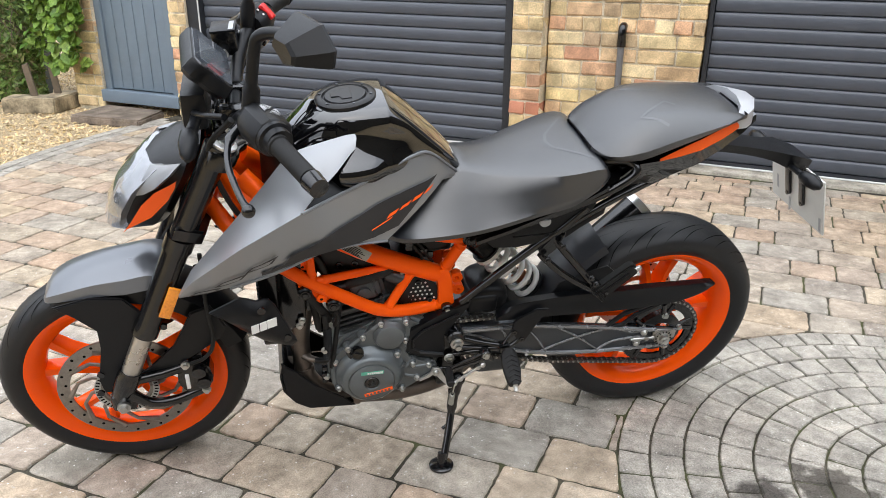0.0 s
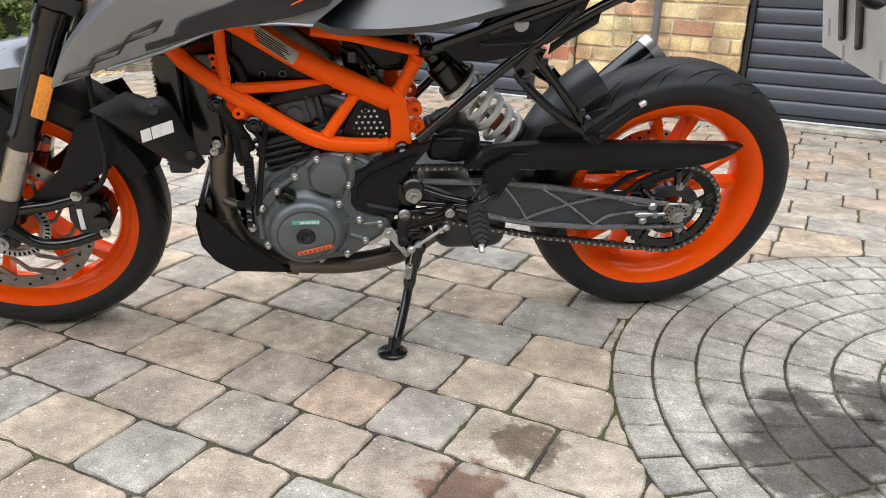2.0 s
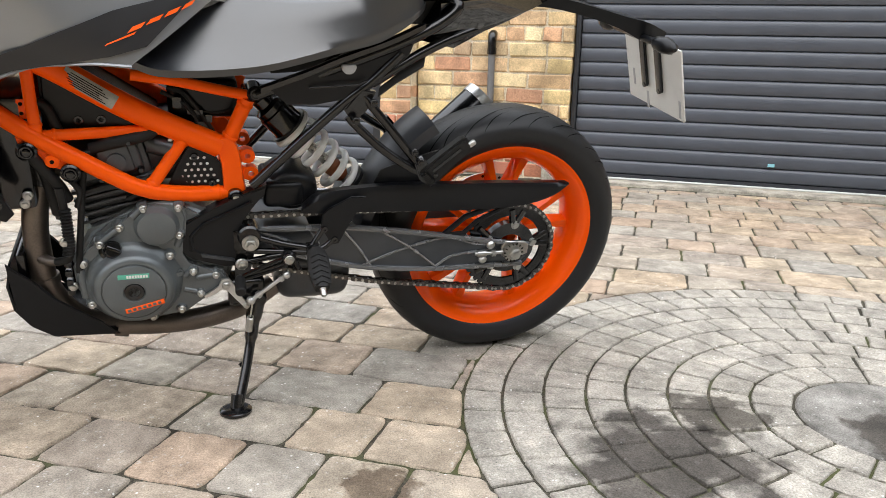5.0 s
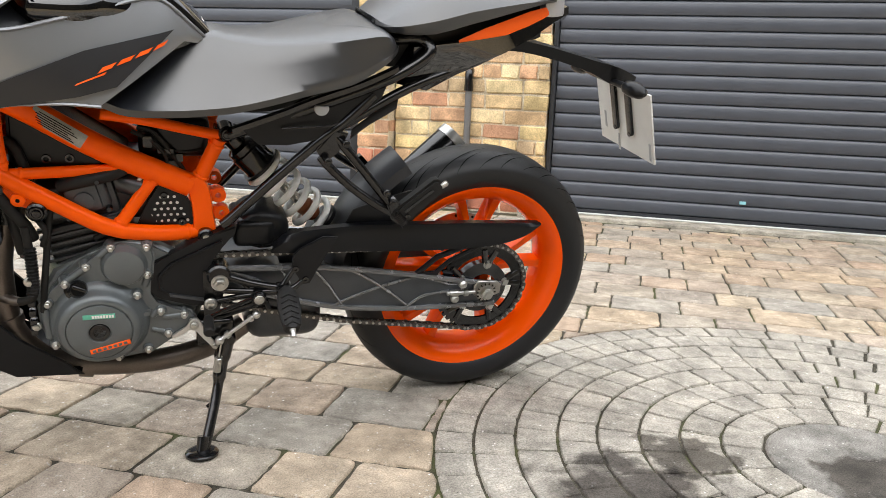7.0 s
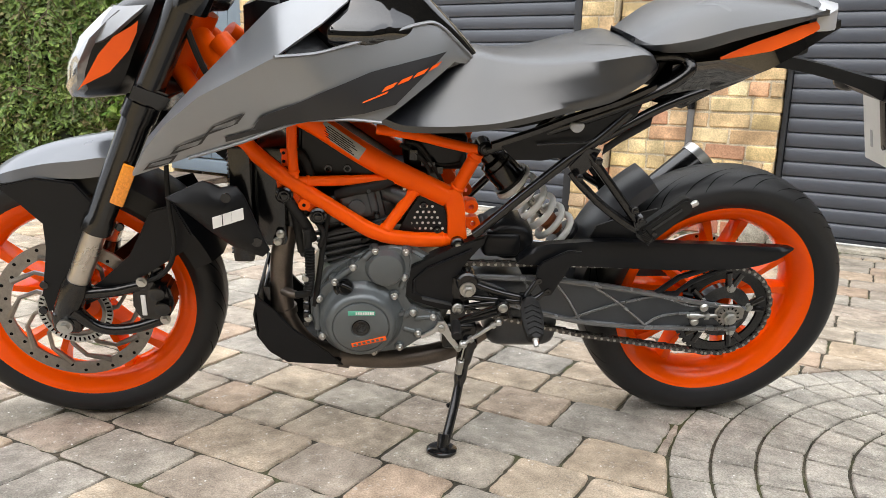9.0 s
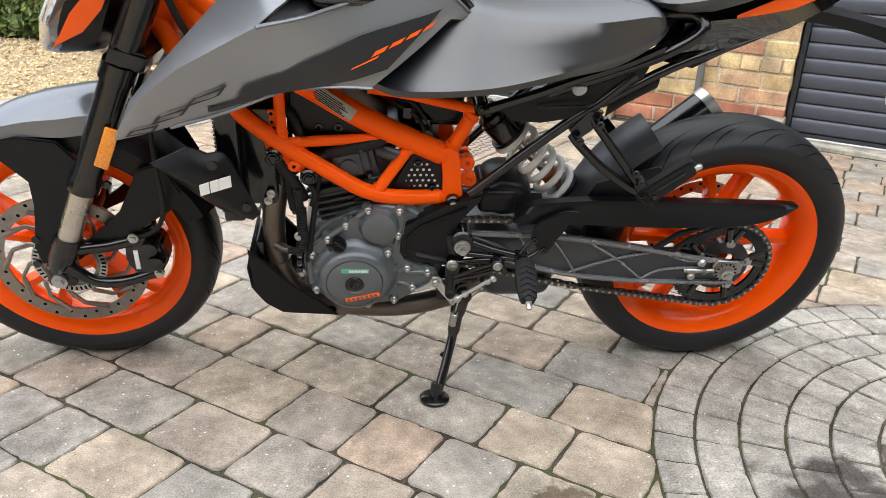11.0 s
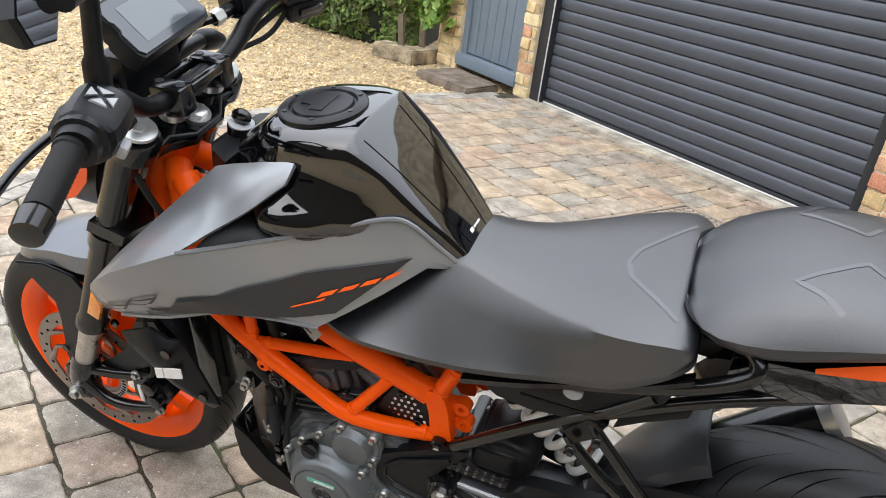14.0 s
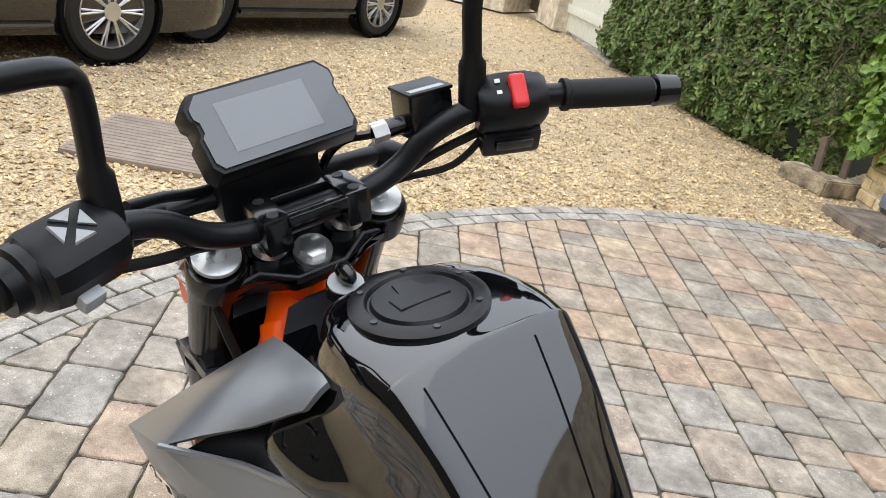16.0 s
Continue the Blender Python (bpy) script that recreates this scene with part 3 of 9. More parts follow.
hugger_m = paint("satin_grey_plastic", (0.030, 0.032, 0.037), 0.36, vary=0.1, bump=0.1, fine=900, spec=0.5)
satin_black = paint("satin_black_metal", (0.0035, 0.0037, 0.0044), 0.20, vary=0.1, coat=0.25, spec=0.5)
dark_metal = paint("dark_cast_metal", (0.062, 0.066, 0.072), 0.32, 0.5, vary=0.25, scale=25, bump=0.2, spec=0.4)
case_grey = paint("grey_engine_paint", (0.125, 0.14, 0.147), 0.32, 0.4, vary=0.14, scale=20, bump=0.15, fine=700)
arm_grey = paint("anodised_dark_grey", (0.070, 0.076, 0.085), 0.34, 0.6, vary=0.12, scale=25, bump=0.08)
steel = paint("brushed_steel", (0.42, 0.40, 0.37), 0.30, 1.0, vary=0.15, scale=40, bump=0.05)
zinc = paint("zinc_plated_bolt", (0.50, 0.50, 0.48), 0.32, 1.0, vary=0.15, scale=60)
tail_silver = paint("pale_silver_tail", (0.42, 0.43, 0.45), 0.35, 0.25, vary=0.04)
pale_zinc = paint("pale_zinc_plating", (0.74, 0.75, 0.75), 0.42, 0.7, vary=0.08, scale=60)
alu = paint("satin_aluminium", (0.62, 0.62, 0.61), 0.34, 0.9, vary=0.08)
tube_steel = paint("nickel_fork_tube", (0.52, 0.49, 0.45), 0.28, 0.95, vary=0.08)
header_m = paint("heat_stained_pipe", (0.165, 0.14, 0.122), 0.42, 0.85, vary=0.3, scale=14)
chain_m = paint("oiled_chain_steel", (0.10, 0.095, 0.09), 0.38, 0.8, vary=0.3, scale=60)
disc_steel = paint("worn_disc_steel", (0.27, 0.245, 0.22), 0.34, 0.9, vary=0.2, scale=60)
rubber = paint("black_rubber", (0.009, 0.009, 0.009), 0.6, vary=0.15, bump=0.1, spec=0.3)
tyre_m = paint("tyre_rubber", (0.0080, 0.0086, 0.0100), 0.50, vary=0.25, scale=18, bump=0.15, fine=500, spec=0.42)
# near-black for print and seams, and for shade painted in grooves, holes, slots
near_black_m = paint("near_black_paint", (0.0035, 0.0035, 0.0035), 0.9, spec=0.1)
vinyl = paint("grained_seat_vinyl", (0.012, 0.0135, 0.017), 0.34, vary=0.08, scale=12, bump=0.15, fine=1100, spec=1.0)
vinyl.node_tree.nodes["Principled BSDF"].inputs["IOR"].default_value = 1.55
vinyl_line = paint("smooth_seat_inlay", (0.036, 0.039, 0.045), 0.33, vary=0.06, spec=1.0)
vinyl_line.node_tree.nodes["Principled BSDF"].inputs["IOR"].default_value = 1.55
white_coil = paint("white_spring_paint", (0.72, 0.72, 0.70), 0.35, vary=0.06)
amber = paint("amber_reflector", (0.85, 0.28, 0.02), 0.18, vary=0.25, scale=220, coat=0.6)
red_m = paint("red_switch", (0.70, 0.02, 0.02), 0.35, vary=0.05)
button_m = paint("pale_grey_button", (0.35, 0.36, 0.37), 0.45, vary=0.05)
screen_m = paint("unlit_display_glass", (0.10, 0.112, 0.125), 0.12, vary=0.03, coat=0.9, rvary=0.03)
bezel_m = paint("display_border", (0.045, 0.051, 0.060), 0.12, coat=0.9, vary=0.04)
sticker_m = paint("silver_info_sticker", (0.30, 0.30, 0.285), 0.4, 0.3, vary=0.2, scale=60)
plate_white = paint("reflective_plate_back", (0.62, 0.62, 0.60), 0.45, vary=0.08, scale=20)
lens_m = paint("clear_headlamp_lens", (0.26, 0.27, 0.29), 0.08, 0.5, vary=0.2, scale=25, coat=1.0)
smoke_lens = paint("smoked_lens", (0.05, 0.05, 0.055), 0.12, coat=0.8)
engine_label_green = paint("green_engine_label", (0.10, 0.42, 0.30), 0.4)
mirror_glass, mn, ml, mb = nodes_of("mirror_glass")
mb.inputs["Metallic"].default_value, mb.inputs["Roughness"].default_value = 1.0, 0.03
mb.inputs["Base Color"].default_value = (0.8, 0.82, 0.83, 1)

# ---- motorcycle: x runs to its tail, y to its right side, z up its own centre plane; it leans on the stand ----
LEAN_M = Matrix.Translation((0, 0.003, 0)) @ Matrix.Rotation(radians(2.6), 4, "Z") @ Matrix.Rotation(radians(13), 4, "X")
bike = thing("motorcycle", LEAN_M, "black, silver and orange naked motorcycle leaning on its side stand", "motorcycle")
RAKE = Vector((math.sin(radians(24)), 0, math.cos(radians(24))))


def about(point, axis, deg):
    return Matrix.Translation(point) @ Matrix.Rotation(radians(deg), 4, axis) @ Matrix.Translation(-Vector(point))


STEER = about((-0.375, 0, 0.955), RAKE, 0.4)
BAR = Matrix.Translation((0.010, 0, 0)) @ about((-0.36, 0, 1.0), Vector((1, 0, 0)), 3.2) @ STEER


def both(name, make, material, parent, label="", m=None, y=1):
    """The same piece on the left and, mirrored, on the right side."""
    out = []
    for sgn in (1, -1):
        b = bmesh.new()
        make(b)
        if sgn < 0:
            bmesh.ops.scale(b, vec=(1, -1, 1), verts=b.verts)
        out.append(part(name, b, material, parent, label, m))
    return out


# -- wheels --
def wheel(name, centre, R, half, m, label, front):
    cx, _, cz = centre
    h = half
    hub = part(name, lathe(bmesh.new(), [(0.226, -h * 0.80), (0.233, -h * 0.80), (0.234, -h * 0.72), (0.224, -h * 0.66), (0.206, -h * 0.50), (0.198, -h * 0.2), (0.198, h * 0.2), (0.206, h * 0.5), (0.224, h * 0.66), (0.234, h * 0.72), (0.233, h * 0.8), (0.226, h * 0.8), (0.212, h * 0.7), (0.192, h * 0.45), (0.186, h * 0.2), (0.186, -h * 0.2), (0.192, -h * 0.45), (0.212, -h * 0.7)], 72, centre), wheel_orange, bike, label, m)
    t = R - 0.228
    prof = [(0.222, -h * 0.72), (0.232, -h * 0.84), (0.232 + t * 0.22, -h * 0.97), (0.232 + t * 0.45, -h), (0.232 + t * 0.66, -h * 0.90), (0.232 + t * 0.84, -h * 0.66), (0.232 + t * 0.93, -h * 0.38), (R, -h * 0.13)]
    prof = prof + [(r, -y) for r, y in reversed(prof)] + [(0.215, h * 0.4), (0.215, -h * 0.4)]
    tyre = part("tyre", lathe(bmesh.new(), prof, 96, centre), tyre_m, hub, "black road tyre with curved tread grooves", m, 60)
    tyre.matrix_parent_inverse = hub.matrix_basis.inverted()
    # tread grooves: thin strips proud of the tyre, their shade painted near-black
    g = bmesh.new()
    def on(ang, y):
        a = abs(y) / h
        line = ((0, R), (0.13, R), (0.38, 0.232 + t * 0.93), (0.66, 0.232 + t * 0.84), (0.90, 0.232 + t * 0.66), (1.0, 0.232 + t * 0.45))
        for (a0_, r0_), (a1_, r1_) in zip(line, line[1:]):
            if a <= a1_:
                r = r0_ + (r1_ - r0_) * (a - a0_) / (a1_ - a0_) + 0.0006
                break
        return Vector((cx + math.cos(ang) * (r + 0.0008), y, cz + math.sin(ang) * (r + 0.0008)))
    n = 17
    for k in range(n):
        a0 = 2 * math.pi * k / n
        for sd in (-1, 1):
            off = a0 + (0.5 * 2 * math.pi / n if sd > 0 else 0)
            for (ya, yb, sweep, wd) in ((0.10, 0.93, 0.58, 0.0065), (0.42, 0.95, 0.26, 0.0045)):
                sh = 0.14 if ya > 0.3 else 0
                ring_a, ring_b = [], []
                for i in range(11):
                    u = i / 10
                    y = sd * h * (ya + (yb - ya) * u)
                    an = off + sh + sweep * u ** 0.8
                    wv = wd * math.sin(math.pi * (0.08 + 0.9 * u)) / R
                    ring_a.append(g.verts.new(on(an, y)))
                    ring_b.append(g.verts.new(on(an + wv, y)))
                for i in range(10):
                    g.faces.new((ring_a[i], ring_a[i + 1], ring_b[i + 1], ring_b[i]))
    gr = part("tread", g, near_black_m, hub, "near-black strips painted as the shade in the tread grooves", m)
    gr.matrix_parent_inverse = hub.matrix_basis.inverted()
    # hub and spokes
    c = part("hub", lathe(bmesh.new(), [(0.018, -0.05), (0.038, -0.05), (0.052, -0.035), (0.046, -0.01), (0.046, 0.01), (0.056, 0.035), (0.038, 0.05), (0.018, 0.05)], 40, centre), wheel_orange, hub, m=m)
    c.matrix_parent_inverse = hub.matrix_basis.inverted()
    for k in range(10):
        base = 2 * math.pi * (k // 2) / 5 + 0.3
        s = 1 if k % 2 else -1
        a0, a1 = base + s * 0.10, base + s * 0.25
        b = bmesh.new()
        rows = []
        for u in (0, 0.3, 0.65, 0.9, 1.0):
            r = 0.045 + (0.196 - 0.045) * u
            an = a0 + (a1 - a0) * u
            wd = 0.010 + 0.003 * (1 - u) + (0.006 if u > 0.85 else 0)
            y = 0.030 - 0.012 * u
            p = Vector((math.cos(an), 0, math.sin(an))) * r + Vector((cx, 0, cz))
            q = Vector((-math.sin(an), 0, math.cos(an))) * wd
            rows.append([p + q * 0.6 + Vector((0, -y, 0)), p - q * 0.6 + Vector((0, -y, 0)), p - q + Vector((0, 0, 0)), p - q * 0.6 + Vector((0, y, 0)), p + q * 0.6 + Vector((0, y, 0)), p + q])
        loft(b, rows)
        sp = part("spoke", b, wheel_orange, hub, m=m)
        sp.matrix_parent_inverse = hub.matrix_basis.inverted()
    return hub


REAR, FRONT = Vector((0.69, 0, 0.304)), Vector((-0.672, 0, 0.291))
REAR_M = Matrix.Translation((0, 0.014, 0.0))
rear_wheel = wheel("rear_wheel", REAR, 0.301, 0.075, REAR_M, "orange cast rear wheel", False)
front_wheel = wheel("front_wheel", FRONT, 0.284, 0.056, STEER @ Matrix.Translation((0, 0.014, 0.0)), "orange cast front wheel", True)


def disc(name, centre, y, r1, r0, holes, parent, m, hole_m, material, arms=8):
    b = bmesh.new()
    cx, _, cz = centre
    lathe(b, [(r1, y - 0.0022), (r1, y + 0.0022), (r0, y + 0.0022), (r0, y - 0.0022)], 72, (cx, 0, cz))
    d = part(name, b, material, parent, "steel brake disc with near-black pegs painted as the shade in drilled holes", m)
    b = bmesh.new()
    for k in range(arms):
        a = 2 * math.pi * k / arms
        pts = []
        for u in (0, 0.35, 0.7, 1):
            r = 0.055 + (r0 + 0.006 - 0.055) * u
            an = a + 0.75 * u * u
            pts.append((cx + math.cos(an) * r, y, cz + math.sin(an) * r))
        tube(b, pts, [0.006, 0.0042, 0.0042, 0.007], 6)
    part("disc_arm", b, material, d)
    b = bmesh.new()
    lathe(b, [(0.066, y - 0.003), (0.066, y + 0.003), (0.05, y + 0.003), (0.05, y - 0.003)], 40, (cx, 0, cz))
    part("disc_carrier", b, material, d)
    # no real holes: near-black pegs stand in for the shade inside them
    h = bmesh.new()
    for k in range(holes):
        a = 2 * math.pi * k / holes
        r = r0 + (r1 - r0) * (0.3 if k % 2 else 0.7)
        p = Vector((cx + math.cos(a) * r, y, cz + math.sin(a) * r))
        tube(h, [p + Vector((0, -0.0028, 0)), p + Vector((0, 0.0028, 0))], 0.0036, 8)
    part("drilled_hole", h, hole_m, d, "near-black pegs painted as the shade in drilled holes")
    return d


disc("front_brake_disc", FRONT, -0.064, 0.152, 0.124, 32, bike, STEER, near_black_m, disc_steel, 10)
disc("rear_brake_disc", REAR, 0.072, 0.115, 0.088, 30, bike, REAR_M, near_black_m, steel, 6)

b = bmesh.new()
lathe(b, [(0.072, -0.0705), (0.072, -0.0685), (0.058, -0.0685), (0.058, -0.0705)], 48, (FRONT.x, 0, FRONT.z))
tone = part("sensor_ring", b, zinc, bike, "bright slotted sensor ring", STEER)
# slots are near-black bars on the ring, their shade painted
b = bmesh.new()
for k in range(44):
    a = 2 * math.pi * k / 44
    boxm(b, (0.061, -0.0712, -0.0018), (0.0695, -0.0704, 0.0018), 0, 1, Matrix.Translation((FRONT.x, 0, FRONT.z)) @ Matrix.Rotation(a, 4, "Y"))
tagged(part("slot", b, near_black_m, tone), kind="stuff")

# rear sprocket and chain
b = bmesh.new()
N = 45
ring = []
for k in range(N * 4):
    a = 2 * math.pi * k / (N * 4)
    r = 0.109 if k % 4 in (1, 2) else 0.102
    ring.append((REAR.x + math.cos(a) * r, REAR.z + math.sin(a) * r))
inner = [(REAR.x + math.cos(2 * math.pi * k / (N * 4)) * 0.080, REAR.z + math.sin(2 * math.pi * k / (N * 4)) * 0.080) for k in range(N * 4)]
for y in (-0.083, -0.077):
    o = [b.verts.new((x, y, z)) for x, z in ring]
    i2 = [b.verts.new((x, y, z)) for x, z in inner]
    for k in range(N * 4):
        b.faces.new((o[k], o[(k + 1) % (N * 4)], i2[(k + 1) % (N * 4)], i2[k]))
for k in range(5):
    a = 2 * math.pi * k / 5 + 0.2
    for da in (-0.16, 0.16):
        tube(b, [(REAR.x + math.cos(a) * 0.05, -0.080, REAR.z + math.sin(a) * 0.05), (REAR.x + math.cos(a + da) * 0.094, -0.080, REAR.z + math.sin(a + da) * 0.094)], 0.008, 8)
lathe(b, [(0.062, -0.084), (0.062, -0.066), (0.035, -0.06), (0.035, -0.088)], 36, (REAR.x, 0, REAR.z))
spk = part("rear_sprocket", b, satin_black, bike, "black toothed rear sprocket")
b = bmesh.new()
for k in range(5):
    a = 2 * math.pi * k / 5 + 0.2
    bolt(b, (REAR.x + math.cos(a) * 0.058, -0.084, REAR.z + math.sin(a) * 0.058), 0.007, 0.008)
part("sprocket_nut", b, zinc, spk, "zinc plated nuts")

path = []
F0, FR, RR = Vector((0.10, 0, 0.362)), 0.052, 0.107
for k in range(13):
    a = radians(-100 + 195 * k / 12)
    path.append((REAR.x + math.cos(a) * RR, REAR.z + math.sin(a) * RR))
path.append((0.40, 0.413))
for k in range(9):
    a = radians(95 + 160 * k / 8)
    path.append((F0.x + math.cos(a) * FR, F0.z + math.sin(a) * FR))
path.append((0.38, 0.243))
path.append(path[0])
b = bmesh.new()
pins = bmesh.new()
rest, step, k = 0.0, 0.0150, 0
for (ax, az), (bx, bz) in zip(path, path[1:]):
    L = math.hypot(bx - ax, bz - az)
    d = rest
    while d < L:
        u = d / L
        x, z = ax + (bx - ax) * u, az + (bz - az) * u
        an = math.atan2(bz - az, bx - ax)
        w = 0.0035 if k % 2 else 0.0062
        ml_ = Matrix.Translation((x, -0.080, z)) @ Matrix.Rotation(-an, 4, "Y")
        out = []
        for q in range(8):
            cq = 2 * math.pi * q / 8
            out.append((0.0065 * (1 if math.cos(cq) > 0 else -1) + 0.0055 * math.cos(cq), 0.0058 * math.sin(cq)))
        for sy in (-1, 1):
            va = [b.verts.new(ml_ @ Vector((px, sy * w - 0.0008, pz))) for px, pz in out]
            vb = [b.verts.new(ml_ @ Vector((px, sy * w + 0.0008, pz))) for px, pz in out]
            skin(b, [va, vb])
        p = Vector((x, -0.080, z))
        tube(pins, [p + Vector((0, -0.0092, 0)), p + Vector((0, 0.0085, 0))], 0.0032, 6)
        d += step
        k += 1
    rest = d - L
chain = part("drive_chain", b, chain_m, bike, "oiled dark steel drive chain")
tagged(part("chain_pin", pins, zinc, chain, "bright chain pins"), kind="stuff")
# -- exhaust --
b = bmesh.new()
tube(b, curve([(-0.18, -0.03, 0.535), (-0.235, -0.045, 0.500), (-0.258, -0.060, 0.430), (-0.262, -0.062, 0.345), (-0.252, -0.060, 0.265), (-0.205, -0.060, 0.200), (-0.12, -0.06, 0.176), (0.0, -0.06, 0.172), (0.10, -0.05, 0.190), (0.17, -0.03, 0.225)], 6), 0.0225, 18)
ex = part("exhaust_header", b, header_m, bike, "heat-stained brown exhaust pipe")
b = bmesh.new()
tube(b, [(-0.258, -0.075, 0.345), (-0.240, -0.092, 0.345), (-0.222, -0.105, 0.349)], [0.011, 0.009, 0.007], 10)
tube(b, [(-0.145, -0.061, 0.181), (-0.120, -0.061, 0.176)], 0.027, 16)
tube(b, [(-0.2585, -0.0605, 0.300), (-0.2565, -0.0605, 0.285)], 0.0255, 18)
part("pipe_fitting", b, header_m, ex)
b = bmesh.new()
boxm(b, (0.170, -0.075, 0.198), (0.332, 0.085, 0.320), 0.045, 5)
part("muffler_box", b, dark_metal, bike, "black under-engine muffler box")
b = bmesh.new()
tube(b, curve([(0.30, 0.06, 0.26), (0.37, 0.09, 0.30), (0.45, 0.092, 0.390), (0.512, 0.089, 0.458)], 5), 0.024, 14)
part("link_pipe", b, alu, bike, "bright exhaust link pipe")
b = bmesh.new()
a_, e_ = Vector((0.505, 0.088, 0.452)), Vector((0.668, 0.112, 0.594))
dv = e_ - a_
tube(b, [a_, a_ + dv * 0.06, a_ + dv * 0.10, a_ + dv * 0.9, a_ + dv * 0.93], [0.028, 0.041, 0.044, 0.045, 0.043], 28)
sil = part("silencer", b, satin_black, bike, "short black silencer")
b = bmesh.new()
tube(b, [a_ + dv * 0.90, a_ + dv * 0.995, a_ + dv * 1.0], [0.0465, 0.0465, 0.040], 28)
part("end_cap", b, alu, sil, "bright aluminium end cap")
b = bmesh.new()
tube(b, [a_ + dv * 0.02, a_ + dv * 0.10], 0.034, 20)
part("clamp", b, zinc, sil, "bright clamp")

# -- belly pan --
def shell(b, rail, y0, y1, t):
    """A bent sheet: a rail in x and z, swept from y0 to y1, t thick."""
    n = len(rail)
    inner = []
    for i, (x, z) in enumerate(rail):
        p, q = rail[max(0, i - 1)], rail[min(n - 1, i + 1)]
        d = Vector((q[0] - p[0], q[1] - p[1])).normalized()
        inner.append((x - d.y * t, z + d.x * t))
    pts = rail + inner[::-1]
    loft(b, [[(x, y, z) for x, z in pts] for y in (y0, y0 + 0.01, y1 - 0.01, y1)])


b = bmesh.new()
shell(b, [(-0.308, 0.348), (-0.318, 0.30), (-0.312, 0.25), (-0.29, 0.215), (-0.255, 0.19), (-0.14, 0.183)], -0.098, 0.098, 0.004)
bp_ = part("belly_pan", b, plastic, bike, "matt black belly pan")
both("pan_side", lambda q: plate(q, [(-0.312, 0.352), (-0.306, 0.255), (-0.285, 0.215), (-0.25, 0.190), (-0.135, 0.183), (-0.165, 0.212), (-0.241, 0.268), (-0.275, 0.315)], -0.108, -0.100, 0.003, 2), plastic, bp_)
b = bmesh.new()
boxm(b, (-0.297, -0.09, 0.305), (-0.282, 0.09, 0.36), 0.006)
part("pan_bracket", b, satin_black, bp_)

# -- radiator and lower wings --
b = bmesh.new()
boxm(b, (-0.345, -0.125, 0.43), (-0.305, 0.125, 0.665), 0.008)
rad = part("radiator", b, satin_black, bike, "black radiator")
b = bmesh.new()
for k in range(26):
    z = 0.445 + k * 0.008
    boxm(b, (-0.349, -0.115, z), (-0.344, 0.115, z + 0.002))
part("radiator_fin", b, dark_metal, rad)


def wing(b):
    pillow(b, [(-0.448, 0.578), (-0.415, 0.595), (-0.383, 0.611), (-0.366, 0.606), (-0.351, 0.599), (-0.335, 0.602), (-0.324, 0.602), (-0.312, 0.585), (-0.292, 0.532), (-0.270, 0.478), (-0.283, 0.465), (-0.310, 0.474), (-0.340, 0.488), (-0.380, 0.520), (-0.414, 0.551)], -0.172, -0.196)


wings = both("radiator_wing", wing, plastic, bike, "matt black radiator wing")
b = bmesh.new()
for p in ((-0.340, -0.190, 0.588), (-0.291, -0.182, 0.500)):
    tube(b, [p, (p[0], p[1] - 0.004, p[2])], 0.009, 12)
part("wing_screw", b, satin_black, wings[0])
b = bmesh.new()
for k, (x0, wd) in enumerate(((0, 0.024), (0.027, 0.022), (0.050, 0.030))):
    plate(b, [(x0 * 0.72, 0), ((x0 + wd) * 0.72, 0), ((x0 + wd) * 0.72 + 0.007, 0.020), (x0 * 0.72 + 0.007, 0.020)], -0.0015, 0.0012)
part("maker_mark", b, white_decal, wings[0], "white maker mark as three slanted blocks", Matrix.Translation((-0.364, -0.1975, 0.531)) @ Matrix.Rotation(radians(-20), 4, "Y"))

# -- tank, shrouds, seat --
def tank_section(x, *half):
    """Half a section from the crown outwards and down, rounded and mirrored, then made uneven to fit the camera's view.
    """
    half = [(p.x, p.z) for p in curve([(y, 0, z) for y, z in half], 3)]
    return [(x, y + 0.016 * min(1, y / 0.07), z) for y, z in half] + [(x, -y + 0.007 * min(1, y / 0.05) * min(1, max(0, (z - 0.90) / 0.05)), z) for y, z in reversed(half[1:])]


def smooth_rows(rows, n):
    cols = list(zip(*rows))
    cs = [curve(c, n) for c in cols]
    return list(zip(*cs))


